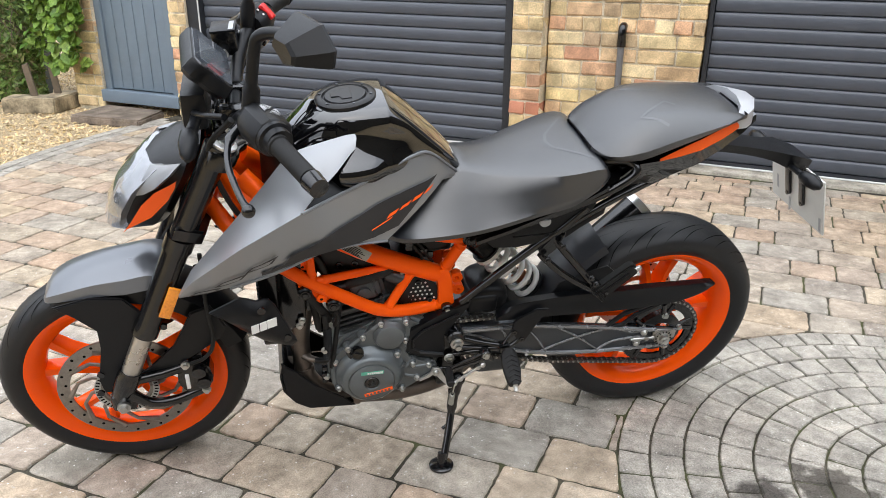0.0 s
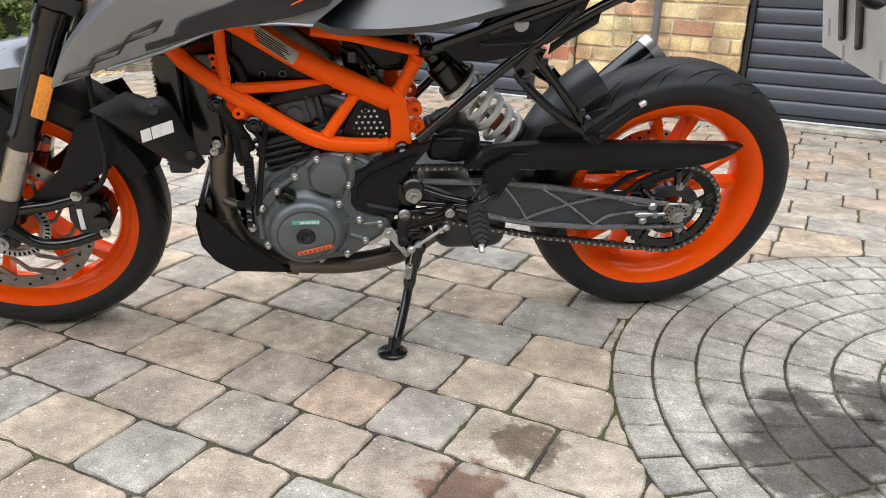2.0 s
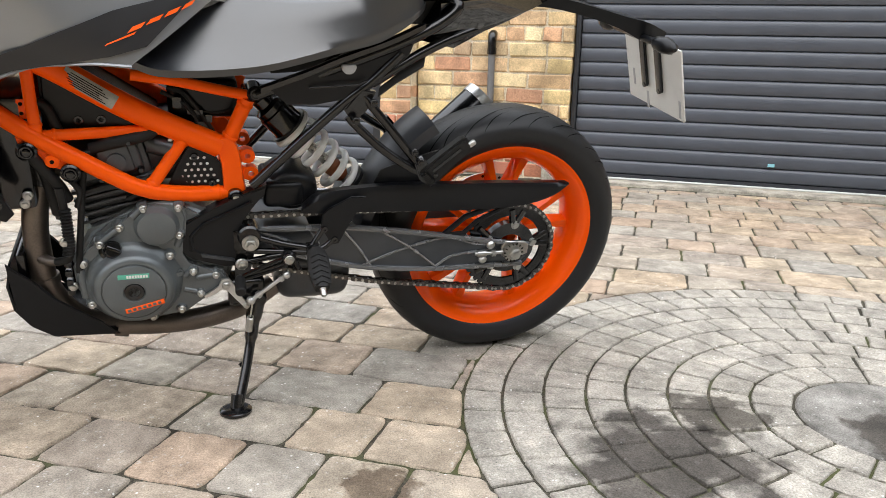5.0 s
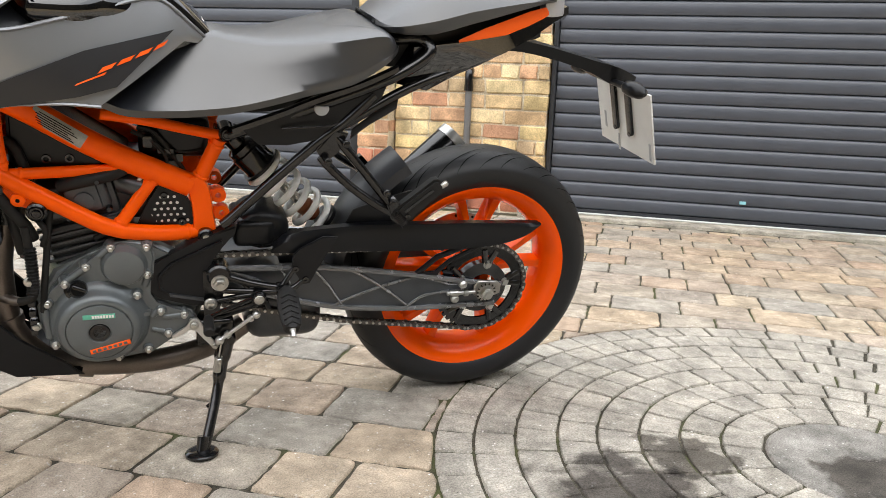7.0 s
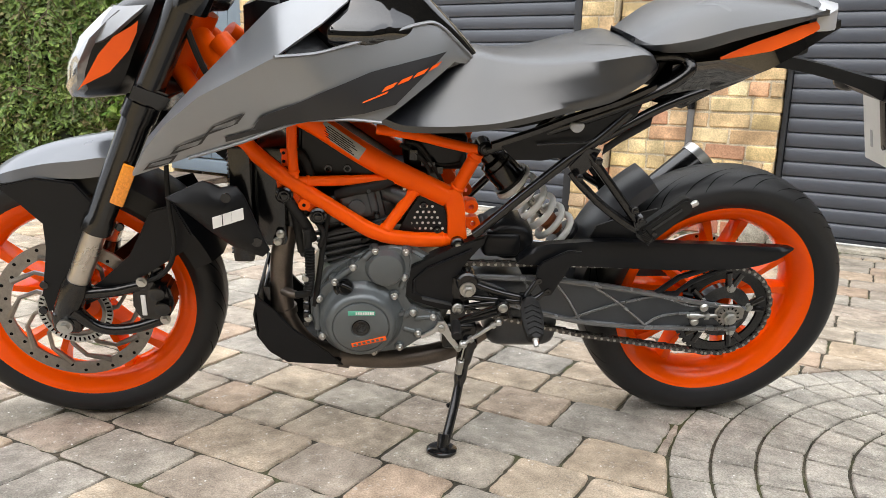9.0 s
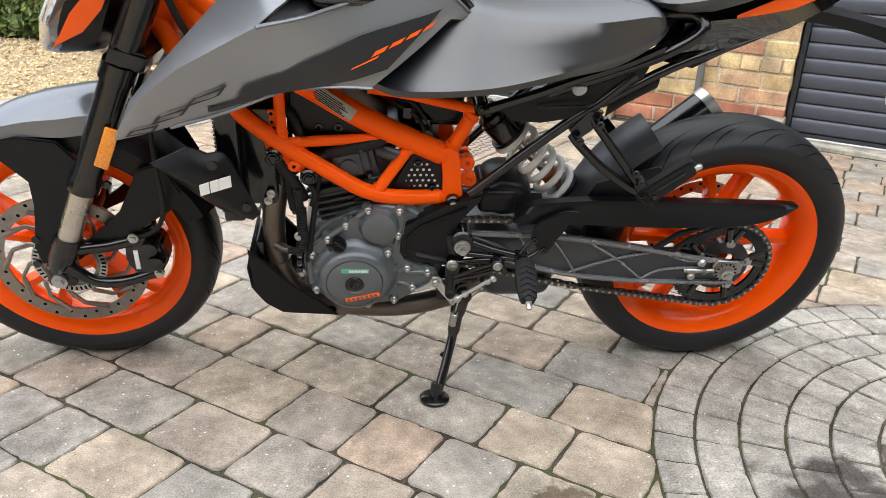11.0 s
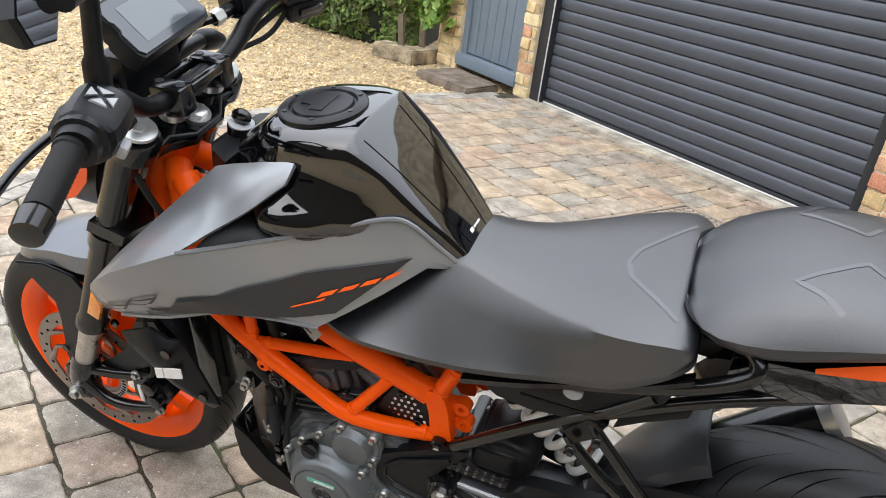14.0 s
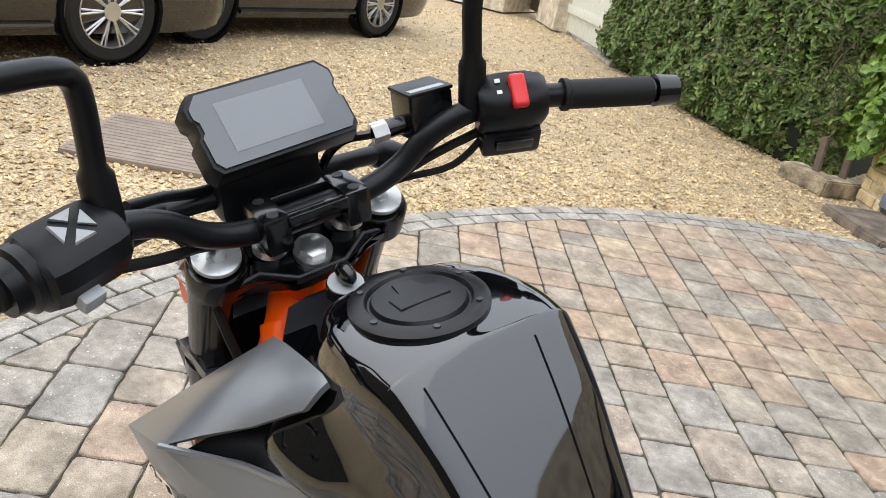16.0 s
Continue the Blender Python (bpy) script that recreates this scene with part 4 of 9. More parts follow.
b = bmesh.new()
rows = [tank_section(*s) for s in (
    (-0.272, (0, 0.928), (0.030, 0.926), (0.050, 0.914), (0.060, 0.902), (0.068, 0.885), (0.070, 0.865), (0.064, 0.835), (0.04, 0.80)),
    (-0.242, (0, 0.958), (0.040, 0.953), (0.058, 0.938), (0.068, 0.918), (0.078, 0.900), (0.082, 0.876), (0.072, 0.845), (0.05, 0.79)),
    (-0.200, (0, 0.992), (0.058, 0.986), (0.076, 0.966), (0.086, 0.944), (0.098, 0.925), (0.106, 0.898), (0.096, 0.860), (0.06, 0.785)),
    (-0.172, (0, 0.999), (0.068, 0.993), (0.088, 0.974), (0.099, 0.946), (0.119, 0.921), (0.140, 0.897), (0.135, 0.864), (0.07, 0.78)),
    (-0.150, (0, 1.002), (0.072, 0.998), (0.094, 0.981), (0.105, 0.949), (0.126, 0.922), (0.148, 0.897), (0.144, 0.866), (0.08, 0.78)),
    (-0.100, (0, 1.008), (0.074, 1.004), (0.098, 0.987), (0.107, 0.953), (0.122, 0.922), (0.140, 0.895), (0.136, 0.866), (0.08, 0.78)),
    (-0.064, (0, 1.011), (0.070, 1.006), (0.095, 0.988), (0.102, 0.953), (0.112, 0.920), (0.122, 0.894), (0.118, 0.866), (0.08, 0.78)),
    (-0.052, (0, 1.007), (0.068, 1.003), (0.092, 0.986), (0.099, 0.952), (0.108, 0.919), (0.118, 0.894), (0.114, 0.866), (0.08, 0.78)),
    (-0.020, (0, 0.981), (0.062, 0.978), (0.083, 0.968), (0.089, 0.942), (0.095, 0.913), (0.102, 0.890), (0.100, 0.866), (0.075, 0.78)),
    (0.010, (0, 0.954), (0.058, 0.952), (0.076, 0.944), (0.081, 0.922), (0.084, 0.900), (0.087, 0.880), (0.084, 0.85), (0.065, 0.775)),
    (0.060, (0, 0.905), (0.049, 0.903), (0.063, 0.897), (0.068, 0.884), (0.071, 0.868), (0.073, 0.852), (0.071, 0.83), (0.055, 0.77)),
    (0.100, (0, 0.860), (0.041, 0.858), (0.052, 0.853), (0.056, 0.845), (0.059, 0.835), (0.061, 0.822), (0.058, 0.81), (0.045, 0.765)),
    (0.120, (0, 0.832), (0.036, 0.831), (0.045, 0.828), (0.050, 0.822), (0.054, 0.815), (0.055, 0.805), (0.054, 0.795), (0.045, 0.765)))]
loft(b, smooth_rows(rows, 4))
tank = part("fuel_tank", b, gloss_black, bike, "gloss black fuel tank", smooth=60)
b = bmesh.new()
for sy in (-1, 1):
    ribbon(b, tank, curve([(-0.045, sy * 0.056, 0), (0.0, sy * 0.049, 0), (0.05, sy * 0.040, 0), (0.108, sy * 0.027, 0)], 8), 0.0018)
part("tank_seam", b, near_black_m, tank, "fine dark seam lines")
for y0, y1, wd in ((-0.013, -0.004, 0.0042), (-0.001, 0.007, 0.0022), (0.009, 0.021, 0.0022)):
    b = bmesh.new()
    ribbon(b, tank, [(0.097, y0 + (y1 - y0) * k / 4, 0) for k in range(5)], wd)
    part("print_bar", b, white_decal, tank, "small white print, unreadable")
capm = Matrix.Translation((-0.136, 0, 1.0035)) @ Matrix.Rotation(radians(-7), 4, "Y") @ Matrix.Rotation(radians(90), 4, "X")
b = bmesh.new()
lathe(b, [(0.064, -0.008), (0.064, 0.002), (0.060, 0.0050), (0.049, 0.0050), (0.0465, 0.001), (0.0445, 0.001), (0.042, 0.005), (0.0001, 0.0065)], 56, closed=False)
cap = part("fuel_cap", b, cap_black, tank, "black fuel cap with a keyhole flap", capm)
b = bmesh.new()
for k in range(6):
    a = 2 * math.pi * k / 6 + 0.3
    tube(b, [(math.cos(a) * 0.0545, 0.004, math.sin(a) * 0.0545), (math.cos(a) * 0.0545, 0.0065, math.sin(a) * 0.0545)], 0.0032, 8)
part("cap_screw", b, dark_metal, cap)
b = bmesh.new()
plate(b, [(-0.03, -0.010), (-0.012, -0.012), (-0.008, -0.026), (0.012, -0.026), (0.012, 0.026), (-0.008, 0.026), (-0.012, 0.012), (-0.03, 0.010)], 0.005, 0.0072, 0.0006)
part("key_flap", b, cap_black, cap)

ST = [((-0.505, -0.150, 0.617), (-0.505, -0.152, 0.614), (-0.503, -0.150, 0.610)),
      ((-0.470, -0.158, 0.690), (-0.470, -0.186, 0.676), (-0.455, -0.178, 0.636)),
      ((-0.422, -0.158, 0.750), (-0.426, -0.217, 0.731), (-0.395, -0.202, 0.668)),
      ((-0.342, -0.134, 0.838), (-0.366, -0.232, 0.787), (-0.300, -0.208, 0.705)),
      ((-0.262, -0.092, 0.924), (-0.245, -0.222, 0.858), (-0.213, -0.196, 0.740))]
# the rear half of the side panel: upper edge and lower edge
PN = [((-0.245, -0.222, 0.858), (-0.213, -0.196, 0.740)), ((-0.183, -0.170, 0.857), (-0.165, -0.186, 0.743)), ((-0.127, -0.147, 0.871), (-0.12, -0.176, 0.742)), ((-0.060, -0.116, 0.889), (-0.070, -0.164, 0.735)),
      ((-0.005, -0.092, 0.905), (-0.030, -0.146, 0.765)), ((0.030, -0.081, 0.904), (0.015, -0.122, 0.800)), ((0.076, -0.069, 0.862), (0.062, -0.086, 0.836)), ((0.105, -0.059, 0.832), (0.101, -0.061, 0.827))]


def lerp3(a, c, u):
    return tuple(a[i] + (c[i] - a[i]) * u for i in range(3))


def shroud(b):
    fs = []
    grid = []
    for t, c, lo in ST:
        mid = lerp3(c, lo, 0.5)
        mid = (mid[0], mid[1] - 0.004, mid[2])
        grid.append([b.verts.new(p) for p in (t, lerp3(t, c, 0.5), c, mid, lo)])
    for a, c in zip(grid, grid[1:]):
        for j in range(4):
            fs.append(b.faces.new((a[j], a[j + 1], c[j + 1], c[j])))
    last = [grid[-1][2], grid[-1][3], grid[-1][4]]
    for up, lo in PN[1:]:
        mid = lerp3(up, lo, 0.5)
        row = [b.verts.new(p) for p in (up, (mid[0], mid[1] - 0.004, mid[2]), lo)]
        for j in range(2):
            fs.append(b.faces.new((last[j], last[j + 1], row[j + 1], row[j])))
        last = row
    # the spear over the tank
    top = [grid[-1][0], grid[-1][1], grid[-1][2]]
    for row in (((-0.230, -0.092, 0.936), (-0.222, -0.150, 0.916), (-0.218, -0.190, 0.877)), ((-0.180, -0.094, 0.952), (-0.174, -0.130, 0.940), (-0.172, -0.156, 0.909)), ((-0.142, -0.096, 0.963), (-0.138, -0.112, 0.958), (-0.140, -0.128, 0.936)), ((-0.128, -0.098, 0.965), (-0.126, -0.108, 0.962), (-0.130, -0.122, 0.944))):
        r2 = [b.verts.new(p) for p in row]
        for j in range(2):
            fs.append(b.faces.new((top[j], top[j + 1], r2[j + 1], r2[j])))
        top = r2
    bmesh.ops.recalc_face_normals(b, faces=b.faces)
    bmesh.ops.solidify(b, geom=fs, thickness=0.006)


shrouds = both("tank_shroud", shroud, silver, bike, "satin silver tank shroud with a dark stripe")


def side_y(x, z):
    """How far out the left shroud lies at x, z."""
    lines = [(c, lo) for _, c, lo in ST[:-1]] + PN
    best = None
    for (c0, l0), (c1, l1) in zip(lines, lines[1:]):
        for u in range(25):
            cu, lu = lerp3(c0, c1, u / 24), lerp3(l0, l1, u / 24)
            for v in range(25):
                p = lerp3(cu, lu, v / 24)
                d = (p[0] - x) ** 2 + (p[2] - z) ** 2
                if best is None or d < best[0]:
                    best = (d, p[1] - 0.016 * (v / 24) * (1 - v / 24))
    return best[1]


def decal(b, quads, off=0.0035, nx=8, nz=3):
    for (x0, z0), (x1, z1), (x2, z2), (x3, z3) in quads:
        g = []
        for i in range(nx + 1):
            u = i / nx
            row = []
            for j in range(nz + 1):
                v = j / nz
                x = (x0 + (x1 - x0) * u) * (1 - v) + (x3 + (x2 - x3) * u) * v
                z = (z0 + (z1 - z0) * u) * (1 - v) + (z3 + (z2 - z3) * u) * v
                row.append(b.verts.new((x, side_y(x, z) - off, z)))
            g.append(row)
        for a, c in zip(g, g[1:]):
            for j in range(nz):
                b.faces.new((a[j], c[j], c[j + 1], a[j + 1]))


b = bmesh.new()
decal(b, [((-0.285, 0.728), (-0.10, 0.752), (-0.09, 0.825), (-0.27, 0.752)), ((-0.10, 0.752), (-0.045, 0.766), (0.046, 0.858), (-0.09, 0.825))], 0.0058, 12, 6)
part("dark_stripe", b, black_decal, shrouds[0], "dark graphite stripe")
b = bmesh.new()
decal(b, [((-0.33, 0.702), (-0.22, 0.738), (-0.215, 0.748), (-0.33, 0.712))], 0.0035, 6, 1)
for mx_, mz_ in ((-0.447, 0.650), (-0.392, 0.693), (-0.330, 0.735)):
    P4 = [(mx_ - 0.034, mz_ - 0.022), (mx_ + 0.022, mz_ + 0.004), (mx_ + 0.036, mz_ + 0.024), (mx_ - 0.018, mz_ - 0.002)]
    Q4 = [(p[0] + (mx_ - p[0]) * 0.30, p[1] + (mz_ - p[1]) * 0.42) for p in P4]
    for i in range(4):
        decal(b, [(P4[i], P4[(i + 1) % 4], Q4[(i + 1) % 4], Q4[i])], 0.0036, 4, 1)
part("number_mark", b, black_decal, shrouds[0], "dark slanted blocks of a model mark")
b = bmesh.new()
for x, wd in ((-0.072, 0.026), (-0.044, 0.026), (-0.016, 0.025), (0.011, 0.022)):
    z = 0.790 + (x + 0.07) * 0.42
    decal(b, [((x, z), (x + wd * 0.80, z + 0.0082), (x + wd * 0.80 + 0.008, z + 0.0180), (x + 0.008, z + 0.0098))], 0.0085, 2, 1)
decal(b, [((-0.105, 0.771), (-0.062, 0.787), (-0.058, 0.792), (-0.102, 0.774))], 0.0085, 3, 1)
part("name_mark", b, orange_decal, shrouds[0], "orange slanted blocks of a model mark")
# black infill between spear and panel, and the bright panel edge
both("shroud_infill", lambda q: loft(q, [[(-0.240, -0.205, 0.843), (-0.215, -0.165, 0.878), (-0.21, -0.09, 0.90), (-0.21, -0.09, 0.82)], [(-0.183, -0.160, 0.852), (-0.175, -0.140, 0.875), (-0.17, -0.09, 0.89), (-0.17, -0.09, 0.82)], [(-0.127, -0.138, 0.864), (-0.125, -0.125, 0.868), (-0.12, -0.08, 0.87), (-0.12, -0.08, 0.82)], [(-0.06, -0.110, 0.880), (-0.06, -0.10, 0.880), (-0.06, -0.08, 0.87), (-0.06, -0.08, 0.83)]]), plastic, bike)
both("panel_edge", lambda q: tube(q, curve([(p[0][0], p[0][1] - 0.001, p[0][2] + 0.001) for p in PN], 4), 0.0035, 6), silver, bike, "bright edge of the side panel")
both("side_strip", lambda q: tube(q, curve([(p[1][0], p[1][1] - 0.001, p[1][2] - 0.002) for p in [((0, 0, 0), ST[2][2]), ((0, 0, 0), ST[3][2])] + PN[:4]], 3), 0.003, 6), silver, bike)


def seat_section(x, top, wt, wb, zb, crown=0.006):
    half = [(0, top), (wt * 0.5, top - crown * 0.3), (wt * 0.92, top - crown), (wt, top - crown - 0.005), (wt + (wb - wt) * 0.40, top - (top - zb) * 0.40), (wt + (wb - wt) * 0.80, top - (top - zb) * 0.72), (wb, zb + 0.018), (wb - 0.004, zb + 0.004), (wb - 0.02, zb), (0, zb)]
    return [(x, -y, z) for y, z in half] + [(x, y, z) for y, z in reversed(half[1:-1])]


b = bmesh.new()
rows = [seat_section(*s) for s in ((-0.072, 0.742, 0.09, 0.148, 0.722), (-0.03, 0.775, 0.08, 0.155, 0.708), (0.04, 0.822, 0.070, 0.156, 0.708), (0.10, 0.852, 0.068, 0.156, 0.713), (0.145, 0.848, 0.078, 0.156, 0.720), (0.20, 0.848, 0.098, 0.157, 0.735), (0.27, 0.860, 0.128, 0.158, 0.758), (0.34, 0.878, 0.148, 0.160, 0.780), (0.39, 0.888, 0.150, 0.156, 0.812), (0.415, 0.880, 0.140, 0.148, 0.832), (0.424, 0.862, 0.130, 0.140, 0.842))]
loft(b, smooth_rows(rows, 3))
seat = part("rider_seat", b, vinyl, bike, "black vinyl rider seat", smooth=45)
b = bmesh.new()
ribbon(b, seat, polyline([(0.392, -0.108), (0.326, -0.032), (0.317, 0.0), (0.326, 0.032), (0.392, 0.108)], 0.006), 0.0065, 0.0006)
part("seat_crease", b, vinyl_line, seat, "paler chevron inlaid in the seat")
b = bmesh.new()


def pillion_section(x, top, w, zb):
    half = [(0, top), (w * 0.50, top - 0.002), (w * 0.70, top - 0.008), (w * 0.86, top - (top - zb) * 0.30), (w, top - (top - zb) * 0.62), (w * 0.985, zb + 0.014), (w * 0.93, zb + 0.003), (w * 0.82, zb), (0, zb)]
    return [(x, -y, z) for y, z in half] + [(x, y, z) for y, z in reversed(half[1:-1])]


rows = [pillion_section(*s) for s in ((0.396, 0.892, 0.075, 0.884), (0.408, 0.902, 0.100, 0.878), (0.44, 0.930, 0.132, 0.876), (0.495, 0.962, 0.143, 0.882), (0.56, 0.978, 0.138, 0.903), (0.66, 0.980, 0.122, 0.932), (0.73, 0.974, 0.104, 0.950), (0.756, 0.962, 0.088, 0.952))]
loft(b, smooth_rows(rows, 2))
pil = part("pillion_seat", b, vinyl, bike, "black vinyl pillion seat", smooth=40)
b = bmesh.new()
for sy in (-1, 1):
    ribbon(b, pil, polyline([(0.552, sy * 0.112), (0.503, sy * 0.074), (0.575, sy * 0.030), (0.592, sy * 0.050)], 0.006), 0.0065, 0.0006)
part("seat_crease", b, vinyl_line, pil)

# -- tail --
def tail_side(b):
    up = [(0.465, -0.106, 0.852), (0.555, -0.112, 0.868), (0.65, -0.104, 0.888), (0.71, -0.092, 0.913), (0.765, -0.072, 0.938), (0.806, -0.050, 0.946)]
    lo = [(0.43, -0.098, 0.778), (0.50, -0.100, 0.764), (0.58, -0.100, 0.813), (0.66, -0.092, 0.856), (0.722, -0.078, 0.899), (0.800, -0.048, 0.918)]
    secs = []
    for u, v in zip(up, lo):
        secs.append([u, (u[0], (u[1] + v[1]) / 2 - 0.006, (u[2] + v[2]) / 2), v, (v[0], v[1] + 0.03, v[2] + 0.006), (u[0], u[1] + 0.03, u[2])])
    loft(b, secs)


tails = both("tail_fairing", tail_side, gloss_black, bike, "gloss black tail fairing")
b = bmesh.new()
loft(b, [[(x, y, z), (x, y - 0.003, z - h_ * 0.5), (x, y - 0.004, z - h_)] for x, y, z, h_ in ((0.550, -0.110, 0.872, 0.004), (0.600, -0.109, 0.898, 0.020), (0.650, -0.103, 0.918, 0.030), (0.700, -0.093, 0.936, 0.028), (0.735, -0.083, 0.944, 0.020), (0.765, -0.071, 0.948, 0.008))], caps=False, closed=False)
part("orange_flash", b, orange_decal, tails[0], "orange flash with dark maker blocks")
b = bmesh.new()
loft(b, [[(x0 + 0.012, y, z0 + 0.014), (x1 + 0.004, y, z1 + 0.012), (x2 + 0.008, y, z2 + 0.002), (x3 + 0.012, y, z3 + 0.004)] for y, x0, z0, x1, z1, x2, z2, x3, z3 in (
    (-0.082, 0.722, 0.946, 0.752, 0.944, 0.758, 0.926, 0.730, 0.922), (-0.062, 0.738, 0.960, 0.782, 0.955, 0.784, 0.927, 0.744, 0.922), (-0.02, 0.748, 0.968, 0.806, 0.961, 0.800, 0.926, 0.75, 0.920),
    (0.02, 0.748, 0.968, 0.806, 0.961, 0.800, 0.926, 0.75, 0.920), (0.062, 0.738, 0.960, 0.782, 0.955, 0.784, 0.927, 0.744, 0.922), (0.082, 0.722, 0.946, 0.752, 0.944, 0.758, 0.926, 0.730, 0.922))])
part("tail_tip", b, tail_silver, bike, "silver tail tip")
b = bmesh.new()
boxm(b, (0.42, -0.075, 0.80), (0.76, 0.075, 0.90), 0.02)
part("under_seat_tray", b, plastic, bike, "black plastic under-seat tray", about((0.42, 0, 0.80), Vector((0, 1, 0)), -14) @ Matrix.Translation((0, 0, -0.005)))

# number plate hanger
b = bmesh.new()
loft(b, smooth_rows([[(x, -w, z), (x, w, z), (x, w * 0.8, z - t), (x, -w * 0.8, z - t)] for x, z, w, t in ((0.62, 0.872, 0.050, 0.03), (0.72, 0.868, 0.046, 0.026), (0.82, 0.850, 0.040, 0.026), (0.90, 0.832, 0.040, 0.030), (0.955, 0.822, 0.052, 0.044), (1.012, 0.800, 0.042, 0.036))], 3))
part("plate_hanger", b, plastic, bike, "matt black number plate hanger")
for sy in (-1, 1):
    b = bmesh.new()
    tube(b, [(0.955, sy * 0.035, 0.786), (0.957, sy * 0.085, 0.787)], 0.008, 10)
    tube(b, [(0.957, sy * 0.083, 0.787), (0.958, sy * 0.094, 0.787), (0.960, sy * 0.118, 0.787), (0.963, sy * 0.140, 0.785), (0.964, sy * 0.150, 0.784)], [0.009, 0.016, 0.019, 0.014, 0.004], 10)
    ind = part("indicator", b, plastic, bike, "slim black rear indicator")
    b = bmesh.new()
    tube(b, [(0.966, sy * 0.096, 0.787), (0.968, sy * 0.118, 0.787), (0.969, sy * 0.140, 0.785)], [0.012, 0.0165, 0.010], 10)
    part("lens", b, smoke_lens, ind)
PM = Matrix.Translation((1.036, 0, 0.690)) @ Matrix.Rotation(radians(-18), 4, "Y")
b = bmesh.new()
boxm(b, (-0.0025, -0.113, -0.089), (0.0025, 0.113, 0.089), 0.002)
npl = part("number_plate", b, plate_white, bike, "plain white back of a number plate", PM)
b = bmesh.new()
for y in (-0.030, 0.030):
    boxm(b, (-0.012, y - 0.010, -0.035), (-0.003, y + 0.010, 0.100), 0.004)
    tube(b, [(-0.013, y, -0.034), (-0.003, y, -0.034)], 0.006, 8)
part("plate_bracket", b, satin_black, npl, "black plate brackets")
b = bmesh.new()
for y, z in ((-0.10, -0.06), (0.03, -0.075), (0.085, -0.03)):
    boxm(b, (-0.0034, y - 0.004, z - 0.022), (-0.0026, y + 0.004, z + 0.022))
part("print_bar", b, button_m, npl, "faint grey print, unreadable")

def arc_shell(b, c, r, a0, a1, w, drop, n=12, t=0.004, rise=0.0):
    rows = []
    for k in range(n + 1):
        u = k / n
        a = radians(a0 + (a1 - a0) * u)
        rr = r + rise * u
        row = []
        for y, dr in ((-w, drop), (-w * 0.92, drop * 0.35), (-w * 0.55, 0), (0, -0.002), (w * 0.55, 0), (w * 0.92, drop * 0.35), (w, drop)):
            row.append((c.x + math.cos(a) * (rr - dr), y, c.z + math.sin(a) * (rr - dr)))
        for y, dr in ((w * 0.96, drop), (w * 0.5, t), (-w * 0.5, t), (-w * 0.96, drop)):
            row.append((c.x + math.cos(a) * (rr - dr - 0.001), y, c.z + math.sin(a) * (rr - dr - 0.001)))
        rows.append(row)
    loft(b, rows)


# -- front end --
for sy in (-1, 1):
    y = sy * 0.103
    top, bot = Vector((-0.392, y, 0.958)), Vector((-0.672, y, 0.315))
    ax = (bot - top)
    b = bmesh.new()
    tube(b, [top, top + ax * 0.13, top + ax * 0.14, top + ax * 0.34, top + ax * 0.36, top + ax * 0.69, top + ax * 0.70, top + ax * 0.735], [0.0265, 0.0265, 0.0265, 0.0265, 0.0275, 0.0255, 0.029, 0.029], 24)
    leg = part("fork_leg", b, satin_black, bike, "black upside-down fork leg", STEER)
    b = bmesh.new()
    tube(b, [top + ax * 0.73, top + ax * 0.93], 0.0213, 24)
    part("fork_tube", b, tube_steel, leg, "bare metal inner fork tube").matrix_parent_inverse = Matrix()
    b = bmesh.new()
    tube(b, [top + ax * 0.90, top + ax * 0.93, top + ax * 1.0, bot + ax * 0.05], [0.024, 0.028, 0.026, 0.020], 16)
    boxm(b, (-0.70, y - 0.022, 0.268), (-0.645, y + 0.022, 0.318), 0.014, 3)
    part("fork_foot", b, satin_black, leg)
    b = bmesh.new()
    tube(b, [top + ax * -0.006, top + ax * -0.004, top + ax * 0.004], [0.0245, 0.0265, 0.0265], 28)
    tube(b, [top + ax * -0.011, top + ax * -0.010, top + ax * -0.005], [0.010, 0.0115, 0.0115], 6)
    capo = part("fork_cap", b, pale_zinc, leg, "bright fork cap bolt")
    capo.matrix_basis = leg.matrix_basis.inverted() @ BAR @ Matrix.Translation((0, 0, 0.006))
    b = bmesh.new()
    p = Vector((-0.529, sy * 0.136, 0.587))
    boxm(b, (-0.0125, -0.004, -0.041), (0.0125, 0.004, 0.041), 0.003)
    part("reflector", b, amber, leg, "amber side reflector", Matrix.Translation(p) @ Matrix.Rotation(radians(23.5), 4, "Y"))
    b = bmesh.new()
    tube(b, [top + ax * 0.335, top + ax * 0.385], 0.0315, 24)
    part("clamp_ring", b, satin_black, leg)
b = bmesh.new()
rod(b, (-0.672, -0.132, 0.291), (-0.672, 0.132, 0.291), 0.011)
axl = part("front_axle", b, satin_black, bike, m=STEER)
b = bmesh.new()
tube(b, [(-0.672, -0.126, 0.291), (-0.672, -0.134, 0.291)], 0.015, 20)
tube(b, [(-0.672, -0.134, 0.291), (-0.672, -0.142, 0.291)], 0.010, 6)
part("axle_bolt", b, zinc, axl, "zinc plated axle bolt")
